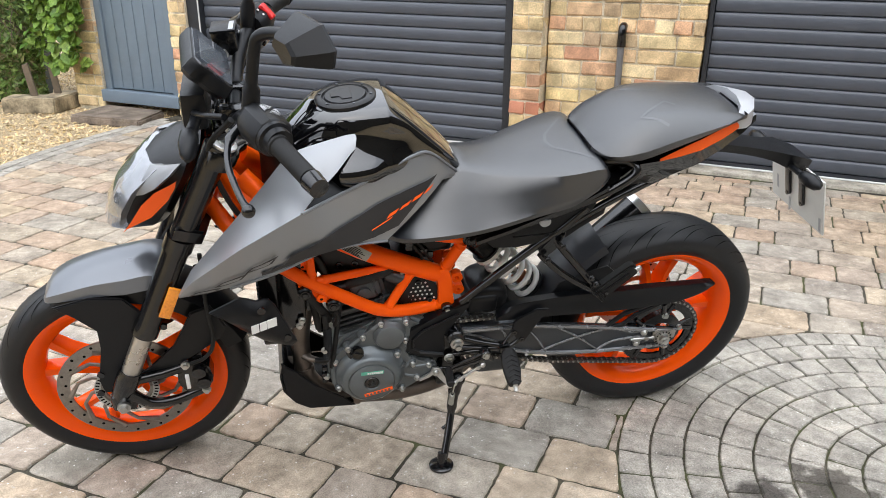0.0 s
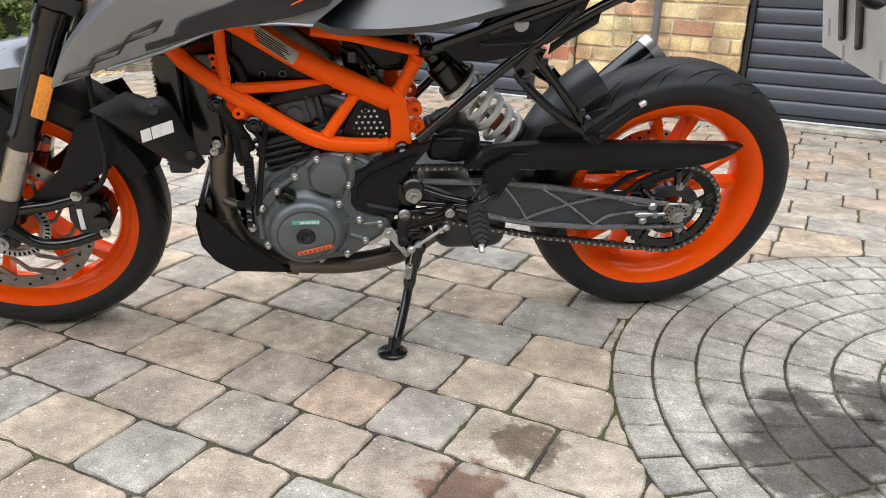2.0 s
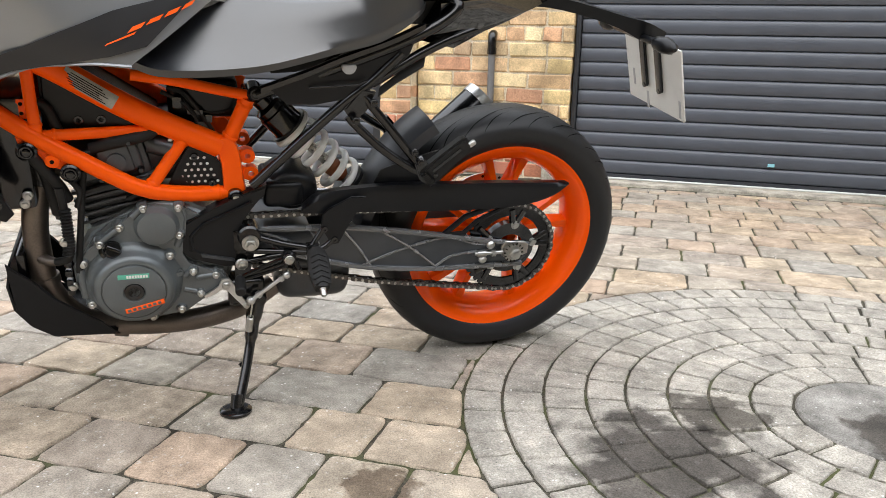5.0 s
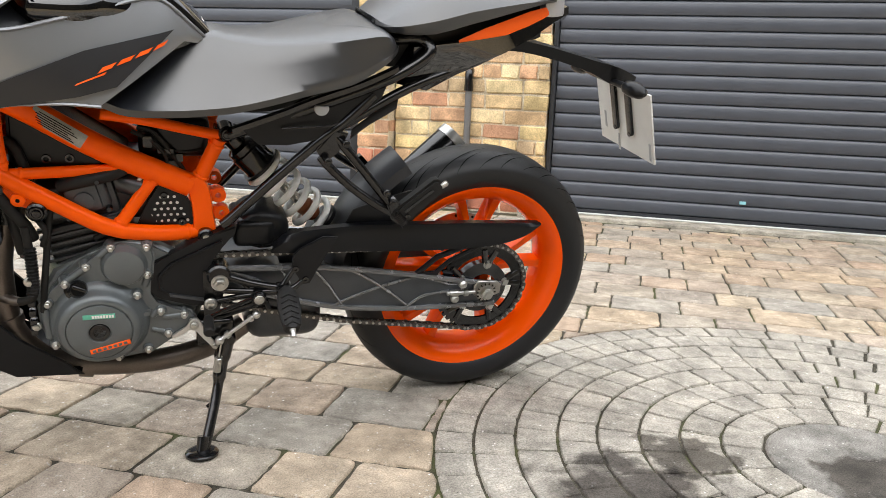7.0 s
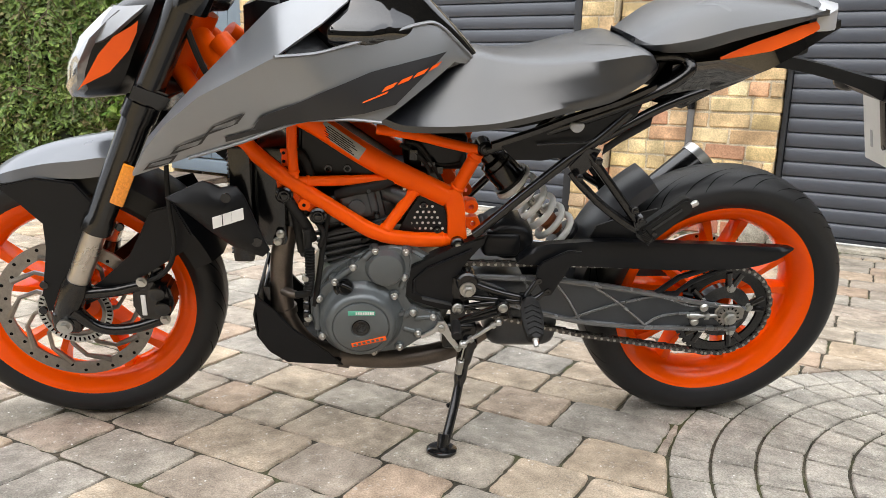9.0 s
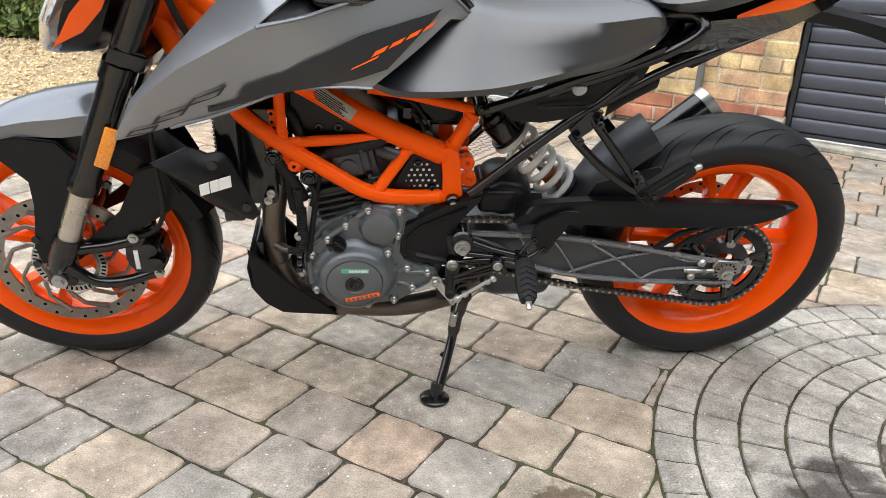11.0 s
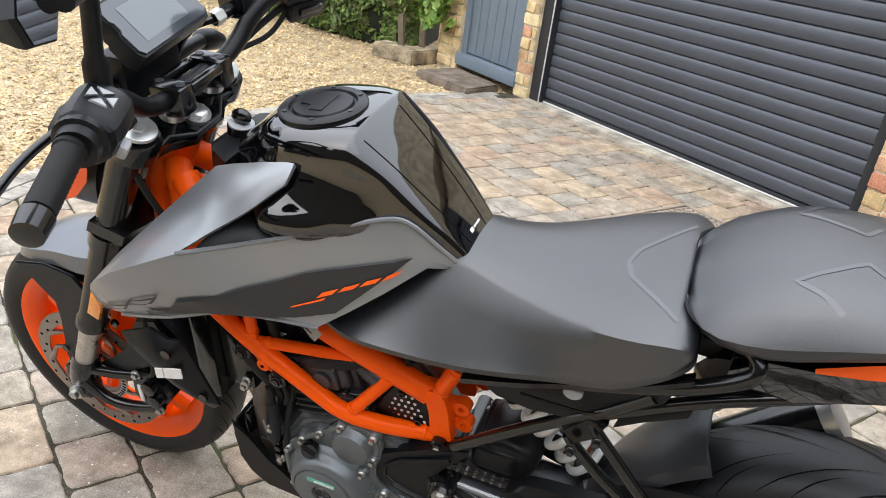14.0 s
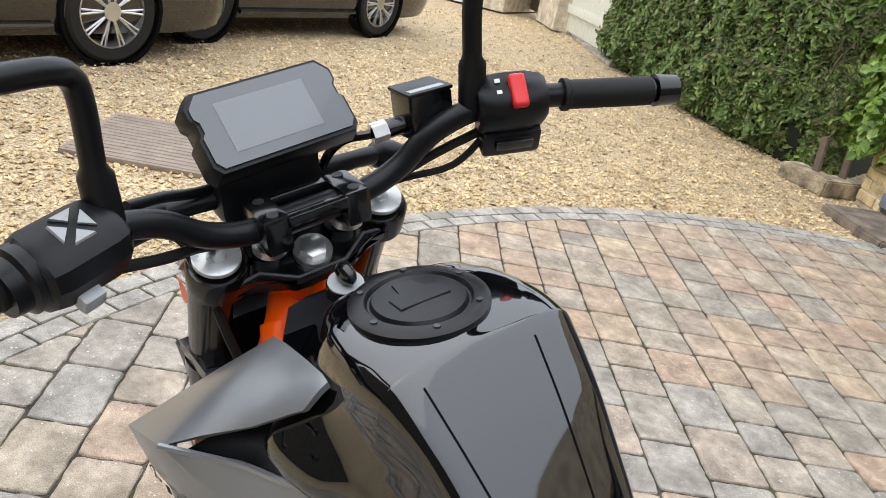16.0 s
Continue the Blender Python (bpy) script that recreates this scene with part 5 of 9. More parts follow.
# caliper and its bracket
b = bmesh.new()
tube(b, curve([(-0.660, -0.112, 0.315), (-0.615, -0.108, 0.275), (-0.560, -0.100, 0.268), (-0.495, -0.09, 0.285)], 4), [0.017, 0.015, 0.013] + [0.0115] * 10, 10)
tube(b, [(-0.645, -0.108, 0.350), (-0.58, -0.097, 0.352), (-0.52, -0.09, 0.365)], 0.012, 10)
part("caliper_bracket", b, satin_black, bike, m=STEER)
b = bmesh.new()
loft(b, [[(x, y, z) for x, z in [(-0.548, 0.365), (-0.510, 0.382), (-0.478, 0.360), (-0.470, 0.315), (-0.490, 0.282), (-0.535, 0.284), (-0.552, 0.310)]] for y in (-0.045, -0.100)])
bmesh.ops.bevel(b, geom=b.edges[:], offset=0.006, segments=2, affect="EDGES")
for q in ((-0.500, 0.352), (-0.492, 0.318)):
    tube(b, [(q[0], -0.095, q[1]), (q[0], -0.112, q[1]), (q[0], -0.114, q[1])], [0.0155, 0.0155, 0.012], 16)
boxm(b, (-0.515, -0.085, 0.375), (-0.490, -0.06, 0.398), 0.005)
cal = part("brake_caliper", b, satin_black, bike, "black front brake caliper", STEER)
b = bmesh.new()
boxm(b, (-0.533, -0.1035, 0.300), (-0.524, -0.1005, 0.345), 0.0005)
part("maker_bar", b, white_decal, cal, "white maker bar, unlettered")
b = bmesh.new()
for x, z in ((-0.528, 0.374), (-0.490, 0.290)):
    bolt(b, (x, -0.100, z), 0.0072, 0.010)
part("caliper_bolt", b, zinc, cal)
b = bmesh.new()
tube(b, curve([(-0.54, -0.09, 0.36), (-0.48, -0.11, 0.40), (-0.455, -0.12, 0.46), (-0.46, -0.11, 0.55), (-0.46, -0.09, 0.68)], 6), 0.0048, 8)
part("brake_hose", b, rubber, bike, "black brake hose", STEER)
# front mudguard
b = bmesh.new()
rows = []
for x, z, w, dp in ((-0.802, 0.558, 0.036, 0.012), (-0.789, 0.577, 0.058, 0.022), (-0.745, 0.602, 0.072, 0.036), (-0.685, 0.623, 0.076, 0.048), (-0.625, 0.637, 0.080, 0.060), (-0.575, 0.645, 0.078, 0.062), (-0.535, 0.630, 0.072, 0.055)):
    rows.append([(x + 0.0, -w, z - dp), (x, -w * 0.92, z - dp * 0.45), (x, -w * 0.5, z - 0.006), (x, 0, z), (x, w * 0.5, z - 0.006), (x, w * 0.92, z - dp * 0.45), (x, w, z - dp), (x, w * 0.94, z - dp), (x, w * 0.5, z - 0.012), (x, 0, z - 0.007), (x, -w * 0.5, z - 0.012), (x, -w * 0.94, z - dp)])
loft(b, smooth_rows(rows, 3))
fm = part("front_mudguard", b, guard_dark, bike, "silver front mudguard, toned down for its reflections, with black side stays", STEER)
b = bmesh.new()
arc_shell(b, FRONT, 0.315, 97, 22, 0.072, 0.055, 16)
part("mudguard_liner", b, plastic, fm)
for sy in (-1, 1):
    b = bmesh.new()
    plate(b, [(-0.775, 0.562), (-0.700, 0.580), (-0.632, 0.572), (-0.600, 0.530), (-0.615, 0.490), (-0.640, 0.420), (-0.670, 0.330), (-0.690, 0.302), (-0.716, 0.300), (-0.722, 0.34), (-0.700, 0.44), (-0.695, 0.49), (-0.735, 0.535)], sy * 0.084 - 0.004, sy * 0.084 + 0.004, 0.003, 2)
    part("mudguard_stay", b, plastic, fm, "black mudguard stay")
    b = bmesh.new()
    plate(b, [(-0.500, 0.520), (-0.455, 0.535), (-0.425, 0.470), (-0.440, 0.440), (-0.500, 0.400), (-0.575, 0.352), (-0.640, 0.318), (-0.655, 0.335), (-0.600, 0.372), (-0.545, 0.425)], sy * 0.090 - 0.004, sy * 0.090 + 0.004, 0.003, 2)
    part("rear_stay", b, plastic, fm)
b = bmesh.new()
for x, z in ((-0.715, 0.36), (-0.725, 0.303), (-0.56, 0.485)):
    tube(b, [(x, -0.085, z), (x, -0.091, z)], 0.008, 12)
part("stay_screw", b, satin_black, fm)

# triple clamps
b = bmesh.new()
AFT = Vector((math.cos(radians(24)), 0, -math.sin(radians(24))))
FLAT = Matrix((Vector((0, 1, 0)), RAKE, AFT)).transposed().to_4x4()  # x across, y along the steering axis, z to the rear
plate(b, [(-0.136, 0.0), (-0.126, -0.026), (-0.104, -0.034), (-0.07, -0.016), (-0.03, -0.008), (0.03, -0.008), (0.07, -0.016), (0.104, -0.034), (0.126, -0.026), (0.136, 0.0), (0.126, 0.024), (0.104, 0.034), (0.07, 0.032), (0.034, 0.056), (-0.034, 0.056), (-0.07, 0.032), (-0.104, 0.034), (-0.126, 0.024)], -0.040, -0.018, 0.004, 2)
for sy in (-1, 1):
    tube(b, [(sy * 0.103, -0.044, 0), (sy * 0.103, -0.010, 0), (sy * 0.103, -0.006, 0)], [0.035, 0.035, 0.032], 28)
    tube(b, [(sy * 0.048, -0.03, 0.002), (sy * 0.048, -0.008, 0.002)], 0.021, 20)
TOP = BAR @ Matrix.Translation((-0.392, 0, 0.962)) @ FLAT
tcl = part("top_clamp", b, satin_black, bike, "black top fork clamp", TOP)
b = bmesh.new()
for sy in (-1, 1):
    tube(b, [(sy * 0.125, -0.0165, 0.022), (sy * 0.09, -0.0165, 0.030), (sy * 0.066, -0.0165, 0.027), (sy * 0.030, -0.0165, 0.050), (0, -0.0165, 0.050)], 0.0022, 6)
part("clamp_edge", b, graphite, tcl, "raised edge line")
b = bmesh.new()
plate(b, [(-0.135, -0.03), (-0.125, 0.03), (-0.05, 0.04), (0.05, 0.04), (0.125, 0.03), (0.135, -0.03), (0.05, -0.03), (-0.05, -0.03)], -0.018, 0.018, 0.005, 2)
part("lower_clamp", b, satin_black, bike, "black lower fork clamp", STEER @ Matrix.Translation((-0.470, 0, 0.755)) @ FLAT)
b = bmesh.new()
tube(b, [(0, -0.019, 0.026), (0, -0.010, 0.026)], 0.0225, 28)
part("stem_washer", b, alu, tcl, "bright steering stem washer")
b = bmesh.new()
tube(b, [(0, -0.010, 0.026), (0, -0.003, 0.026), (0, -0.001, 0.026)], [0.0165, 0.0165, 0.013], 6)
part("stem_nut", b, alu, tcl, "bright steering stem nut")

# handlebar
b = bmesh.new()
bar_pts = [(-0.240, -0.415, 1.062), (-0.300, -0.285, 1.072), (-0.325, -0.215, 1.072), (-0.348, -0.160, 1.050), (-0.362, -0.115, 1.012), (-0.366, -0.070, 0.996), (-0.366, 0.0, 0.994)]
tube(b, curve(bar_pts + [(x, -y, z) for x, y, z in reversed(bar_pts[:-1])], 6), 0.0140, 14)
tube(b, [(-0.366, -0.05, 0.994), (-0.366, 0.05, 0.994)], 0.0165, 18)
part("handlebar", b, plastic, bike, "black tapered handlebar", BAR)
for sy in (-1, 1):
    b = bmesh.new()
    boxm(b, (-0.396, sy * 0.048 - 0.016, 0.972), (-0.337, sy * 0.048 + 0.016, 1.016), 0.007, 2)
    tube(b, [(-0.366, sy * 0.048, 0.985), (-0.374, sy * 0.048, 0.962)], 0.016, 16)
    cl_ = part("bar_clamp", b, satin_black, bike, "black handlebar clamp", BAR)
    b = bmesh.new()
    for x in (-0.384, -0.348):
        tube(b, [(x, sy * 0.048, 1.010), (x, sy * 0.048, 1.017)], 0.0065, 10)
    part("clamp_screw", b, dark_metal, cl_)
    b = bmesh.new()
    tube(b, [(-0.372, sy * 0.048, 0.972), (-0.375, sy * 0.048, 0.962)], 0.0195, 18)
    part("clamp_washer", b, alu, cl_, "bright washer")
    if sy > 0:
        b = bmesh.new()
        for x in (-0.391, -0.342):
            boxm(b, (x - 0.007, -0.036, 1.000), (x + 0.007, 0.036, 1.0135), 0.004, 2)
        part("clamp_bridge", b, satin_black, bike, "", BAR)
    # grips
    d = Vector((0.060, -0.130, -0.010)).normalized()
    e0, e1 = Vector((-0.292, -0.300, 1.0715)), Vector((-0.247, -0.398, 1.064))
    b = bmesh.new()
    ax = (e1 - e0).normalized()
    su = ax.orthogonal().normalized()
    sv = ax.cross(su)
    rows = []
    for k in range(53):
        p = e0 + (e1 - e0) * (k / 52)
        rows.append([p + (su * math.cos(2 * math.pi * j / 36) + sv * math.sin(2 * math.pi * j / 36)) * (0.0188 if k < 4 else 0.0170 if (k // 2 + j) % 2 else 0.0160) for j in range(36)])
    loft(b, rows)
    if sy > 0:
        bmesh.ops.scale(b, vec=(1, -1, 1), verts=b.verts)
    gp = part("grip", b, rubber, bike, "black ribbed rubber grip", BAR)
    b = bmesh.new()
    f0 = e1 + (e1 - e0).normalized() * 0.034
    tube(b, [e1, e1 + (f0 - e1) * 0.1, e1 + (f0 - e1) * 0.16, e1 + (f0 - e1) * 0.95, f0], [0.0135, 0.0135, 0.0190, 0.0170, 0.0125], 20)
    if sy > 0:
        bmesh.ops.scale(b, vec=(1, -1, 1), verts=b.verts)
    part("bar_end", b, satin_black, gp, "dark bar end weight")
# left switch block
SWL = Matrix.Translation((-0.312, -0.238, 1.074)) @ Matrix.Rotation(radians(24), 4, "Z") @ Matrix.Rotation(radians(30), 4, "Y")
b = bmesh.new()
loft(b, [[(px_ * k, y, pz_ * k) for px_, pz_ in ((-0.034, -0.012), (-0.031, 0.012), (-0.021, 0.026), (-0.008, 0.029), (0.016, 0.029), (0.030, 0.023), (0.038, 0.006), (0.037, -0.018), (0.026, -0.036), (0.004, -0.042), (-0.018, -0.036), (-0.030, -0.024))] for y, k in ((-0.043, 0.80), (-0.038, 0.93), (-0.028, 1.0), (0.022, 1.0), (0.034, 0.92), (0.040, 0.78))])
swl = part("left_switch_block", b, plastic, bike, "black left switch block with four pale arrow keys", BAR @ SWL, smooth=26)
b = bmesh.new()
for sx, sy in ((1, 0), (-1, 0), (0, 1), (0, -1)):
    tri = [(sx * 0.0052, sy * 0.0052), (sx * 0.0165 + sy * 0.0105, sy * 0.0165 + sx * 0.0105), (sx * 0.0165 - sy * 0.0105, sy * 0.0165 - sx * 0.0105)]
    va = [b.verts.new((p[0], p[1], 0.028)) for p in tri]
    vb = [b.verts.new((p[0] * 0.93, p[1] * 0.93, 0.0315)) for p in tri]
    skin(b, [va, vb])
part("arrow_key", b, button_m, swl, "pale grey arrow keys")
b = bmesh.new()
boxm(b, (0.030, -0.024, -0.026), (0.048, -0.002, -0.008), 0.004)
part("indicator_switch", b, button_m, swl, "grey indicator switch")
b = bmesh.new()
tube(b, [(0.0, -0.040, -0.004), (0.0, -0.050, -0.004), (0.0, -0.053, -0.004), (0.0, -0.066, -0.004)], [0.031, 0.031, 0.026, 0.024], 24)
part("switch_collar", b, plastic, swl)
# right switch block
SWR = Matrix.Translation((-0.312, 0.238, 1.076)) @ Matrix.Rotation(radians(-24), 4, "Z") @ Matrix.Rotation(radians(36), 4, "Y")
b = bmesh.new()
loft(b, [[(px_ * k, y, pz_ * k + (1 - k) * 0.004) for px_, pz_ in ((-0.034, -0.014), (-0.031, 0.010), (-0.020, 0.026), (0.010, 0.031), (0.028, 0.022), (0.036, 0.002), (0.033, -0.020), (-0.028, -0.022))] for y, k in ((-0.040, 0.78), (-0.034, 0.94), (-0.010, 1.0), (0.018, 0.98), (0.034, 0.84), (0.040, 0.70))])
swr = part("right_switch_block", b, plastic, bike, "black right switch block with a red stop switch", BAR @ SWR, smooth=45)
b = bmesh.new()
boxm(b, (-0.012, -0.036, -0.056), (0.034, 0.034, -0.019), 0.007, 2, Matrix.Rotation(radians(-14), 4, "Y"))
part("switch_lower_case", b, plastic, swr)
b = bmesh.new()
boxm(b, (0.010, -0.022, -0.040), (0.0405, 0.022, -0.026), 0.003, 2, Matrix.Rotation(radians(-14), 4, "Y"))
part("start_button", b, satin_black, swr)
b = bmesh.new()
boxm(b, (-0.019, -0.0095, 0.024), (0.020, 0.0095, 0.0355), 0.005, 3, Matrix.Translation((0.003, 0.004, 0)) @ Matrix.Rotation(radians(8), 4, "Y"))
part("stop_switch", b, red_m, swr, "red engine stop switch")
b = bmesh.new()
boxm(b, (-0.010, -0.020, 0.0292), (-0.005, -0.014, 0.0302))
boxm(b, (0.005, -0.020, 0.0302), (0.0095, -0.0145, 0.0309))
part("print_bar", b, white_decal, swr, "small white print")
# levers and reservoir
b = bmesh.new()
tube(b, curve([(-0.345, -0.195, 1.058), (-0.372, -0.235, 1.045), (-0.375, -0.30, 1.036), (-0.360, -0.37, 1.026), (-0.345, -0.415, 1.020)], 5), [0.010] * 6 + [0.006] * 13 + [0.0075] * 2, 10)
ball(b, (-0.345, -0.415, 1.020), 0.0115)
part("clutch_lever", b, satin_black, bike, "black clutch lever", BAR)
b = bmesh.new()
tube(b, curve([(-0.345, 0.195, 1.058), (-0.375, 0.235, 1.045), (-0.38, 0.30, 1.036), (-0.362, 0.37, 1.026), (-0.345, 0.405, 1.022)], 5), [0.011] * 6 + [0.0075] * 13 + [0.009] * 2, 10)
part("brake_lever", b, satin_black, bike, "black brake lever", BAR)
b = bmesh.new()
boxm(b, (-0.025, -0.0275, -0.034), (0.025, 0.0275, 0.018), 0.004)
res = part("brake_reservoir", b, satin_black, bike, "black square brake fluid reservoir", BAR @ Matrix.Translation((-0.380, 0.164, 1.070)) @ Matrix.Rotation(radians(-4), 4, "Z") @ Matrix.Rotation(radians(-6), 4, "Y"))
b = bmesh.new()
boxm(b, (-0.027, -0.029, 0.0175), (0.027, 0.029, 0.0225), 0.003)
lid_ = part("lid", b, plastic, res, "black printed lid")
b = bmesh.new()
boxm(b, (0.012, -0.024, 0.0222), (0.022, 0.020, 0.0230))
part("print_bar", b, button_m, lid_, "pale printed warning, unreadable")
b = bmesh.new()
tube(b, [(-0.375, 0.17, 1.055), (-0.39, 0.10, 1.048)], 0.011, 12)
tube(b, curve([(-0.39, 0.10, 1.048), (-0.41, 0.07, 1.04), (-0.43, 0.05, 1.00), (-0.44, 0.04, 0.90)], 5), 0.0055, 8)
part("master_cylinder", b, satin_black, bike, m=BAR)
b = bmesh.new()
tube(b, [(-0.386, 0.118, 1.050), (-0.389, 0.100, 1.048)], 0.0125, 6)
part("hose_union", b, zinc, bike, m=BAR)
b = bmesh.new()
for pts, r in (([(-0.33, 0.21, 1.040), (-0.35, 0.16, 1.020), (-0.37, 0.11, 0.995), (-0.40, 0.08, 0.97), (-0.43, 0.05, 0.90)], 0.0055), ([(-0.32, 0.22, 1.045), (-0.345, 0.18, 1.000), (-0.38, 0.12, 0.985), (-0.42, 0.07, 0.95)], 0.0045),
               ([(-0.33, -0.21, 1.030), (-0.35, -0.16, 1.010), (-0.38, -0.12, 0.99), (-0.41, -0.09, 0.96), (-0.44, -0.05, 0.88)], 0.006),
               ([(-0.37, -0.16, 1.045), (-0.42, -0.12, 0.96), (-0.40, -0.11, 0.84), (-0.36, -0.10, 0.74)], 0.006)):
    tube(b, curve(pts, 5), r, 8)
part("control_cable", b, rubber, bike, "black control cables", BAR)
# mirrors
for sy in (-1, 1):
    b = bmesh.new()
    pts = [BAR.inverted() @ Vector(p) for p in ((-0.322, -0.206, 1.060), (-0.316, -0.206, 1.120), (-0.306, -0.204, 1.180), (-0.297, -0.210, 1.204), (-0.275, -0.228, 1.216), (-0.248, -0.265, 1.224), (-0.226, -0.302, 1.230))]
    pts = [Vector((p.x, -sy * p.y, p.z)) for p in pts]
    shell_at = pts[-1]
    pts.append(pts[-1] + (pts[-1] - pts[-2]) * 0.45)
    tube(b, [pts[0], pts[0] + (pts[1] - pts[0]) * 0.85] + curve(pts[1:], 5), [0.0165, 0.0155] + [0.0108] * 31, 14)
    mir = part("mirror", b, plastic, bike, "black mirror on a stalk", BAR)
    b = bmesh.new()
    MM = Matrix.Translation(shell_at + Vector((0.004, sy * 0.046, 0.012))) @ Matrix.Rotation(radians(-sy * 27), 4, "Z") @ Matrix.Rotation(radians(-4), 4, "Y")
    rows = []
    for x, k in ((-0.056, 0.46), (-0.050, 0.56), (-0.002, 0.97), (0.006, 1.0), (0.012, 0.97)):
        rows.append([MM @ Vector((x * 0.85, sy * py * k * 0.76, pz * k * 0.86)) for py, pz in ((-0.080, 0.004), (-0.052, 0.042), (0.040, 0.046), (0.082, 0.012), (0.070, -0.024), (0.004, -0.043))])
    loft(b, rows)
    part("mirror_shell", b, plastic, mir, "", None, smooth=16)
    mir.children[-1].matrix_basis = Matrix()
    b = bmesh.new()
    vs = [b.verts.new(MM @ Vector((0.0110, sy * py * 0.70, pz * 0.79))) for py, pz in ((-0.080, 0.004), (-0.052, 0.042), (0.040, 0.046), (0.082, 0.012), (0.070, -0.024), (0.004, -0.043))]
    b.faces.new(vs)
    part("mirror_glass", b, mirror_glass, mir)
# display
DM = Matrix.Translation((-0.400, -0.013, 1.091)) @ Matrix.Rotation(radians(5), 4, "Z") @ Matrix.Rotation(radians(2.5), 4, "X") @ Matrix.Rotation(radians(44), 4, "Y") @ Matrix.Diagonal((0.97, 0.915, 1, 1))
b = bmesh.new()
prof = [(-0.100, -0.040), (-0.092, -0.050), (0.092, -0.050), (0.100, -0.040), (0.100, -0.006), (0.095, 0.0), (0.095, 0.014), (0.100, 0.020), (0.100, 0.034), (0.086, 0.050), (-0.086, 0.050), (-0.100, 0.034), (-0.100, 0.020), (-0.095, 0.014), (-0.095, 0.0), (-0.100, -0.006)]
loft(b, [[(-z_, y, w_) for y, z_ in [(p[0] * k, p[1] * k) for p in prof]] for w_, k in ((-0.024, 0.88), (-0.014, 0.985), (0.006, 0.96), (0.012, 0.93))])
dash = part("display", b, plastic, bike, "black framed instrument display, switched off", DM)
b = bmesh.new()
va = [b.verts.new((-z_, y, 0.0110)) for y, z_ in [(p[0] * 0.895, p[1] * 0.86) for p in prof]]
vb = [b.verts.new((-z_, y, 0.0150)) for y, z_ in [(p[0] * 0.89, p[1] * 0.85) for p in prof]]
skin(b, [va, vb])
part("display_border", b, bezel_m, dash)
b = bmesh.new()
boxm(b, (-0.028, -0.062, 0.0145), (0.030, 0.050, 0.0156))
part("display_glass", b, screen_m, dash, "grey unlit screen")
b = bmesh.new()
boxm(b, (-0.455, -0.080, 0.975), (-0.405, 0.045, 1.052), 0.014)
tube(b, curve([(-0.44, -0.06, 1.01), (-0.42, -0.10, 1.02), (-0.40, -0.14, 1.035), (-0.37, -0.18, 1.05)], 5), 0.006, 10)
part("display_bracket", b, plastic, bike, m=STEER)

# headlamp
def head_section(z, xf, xb, w):
    return [(xf, 0, z), (xf + 0.012, -w * 0.55, z), (xf + 0.035, -w * 0.9, z + 0.004), (xb, -w, z + 0.010), (xb + 0.02, -w * 0.7, z + 0.01), (xb + 0.02, w * 0.7, z + 0.01), (xb, w, z + 0.010), (xf + 0.035, w * 0.9, z + 0.004), (xf + 0.012, w * 0.55, z)]


b = bmesh.new()
loft(b, smooth_rows([head_section(*s) for s in ((0.722, -0.632, -0.560, 0.035), (0.734, -0.640, -0.545, 0.058), (0.772, -0.632, -0.520, 0.082), (0.825, -0.618, -0.495, 0.098), (0.875, -0.574, -0.470, 0.104), (0.910, -0.532, -0.455, 0.098), (0.928, -0.500, -0.450, 0.080))], 3))
hl = part("headlamp", b, plastic, bike, "slim headlamp with a clear lens between black side covers", STEER)
b = bmesh.new()
loft(b, [[(xf - 0.004, 0, z), (xf + 0.006, -w * 0.60, z), (xf + 0.034, -w * 0.99, z + 0.004), (xf + 0.05, -w * 0.9, z + 0.004), (xf + 0.05, w * 0.9, z + 0.004), (xf + 0.034, w * 0.99, z + 0.004), (xf + 0.006, w * 0.60, z)] for z, xf, w in ((0.726, -0.640, 0.045), (0.748, -0.642, 0.070), (0.800, -0.628, 0.092), (0.850, -0.600, 0.102), (0.885, -0.566, 0.102), (0.902, -0.548, 0.098))])
part("lens", b, lens_m, hl, "clear reflective lens")
for sy in (-1, 1):
    b = bmesh.new()
    loft(b, [[(x, sy * (y + 0.002), z), (x + dx, sy * (y + 0.005), z + 0.010)] for x, y, z, dx in ((-0.598, 0.094, 0.756, 0.010), (-0.578, 0.100, 0.785, 0.040), (-0.552, 0.106, 0.828, 0.052), (-0.522, 0.114, 0.862, 0.040), (-0.488, 0.121, 0.884, 0.012))], caps=False, closed=False)
    part("side_flash", b, orange_decal, hl, "orange side flash")
    b = bmesh.new()
    tube(b, [(-0.425, sy * 0.040, 1.004), (-0.430, sy * 0.100, 1.002), (-0.436, sy * 0.128, 0.998)], [0.013, 0.011, 0.012], 12)
    tube(b, [(-0.436, sy * 0.126, 0.999), (-0.438, sy * 0.134, 0.997), (-0.440, sy * 0.158, 0.990), (-0.441, sy * 0.184, 0.978), (-0.441, sy * 0.194, 0.973)], [0.010, 0.017, 0.0185, 0.014, 0.005], 14)
    ind = part("indicator", b, plastic, bike, "slim black front indicator", STEER)
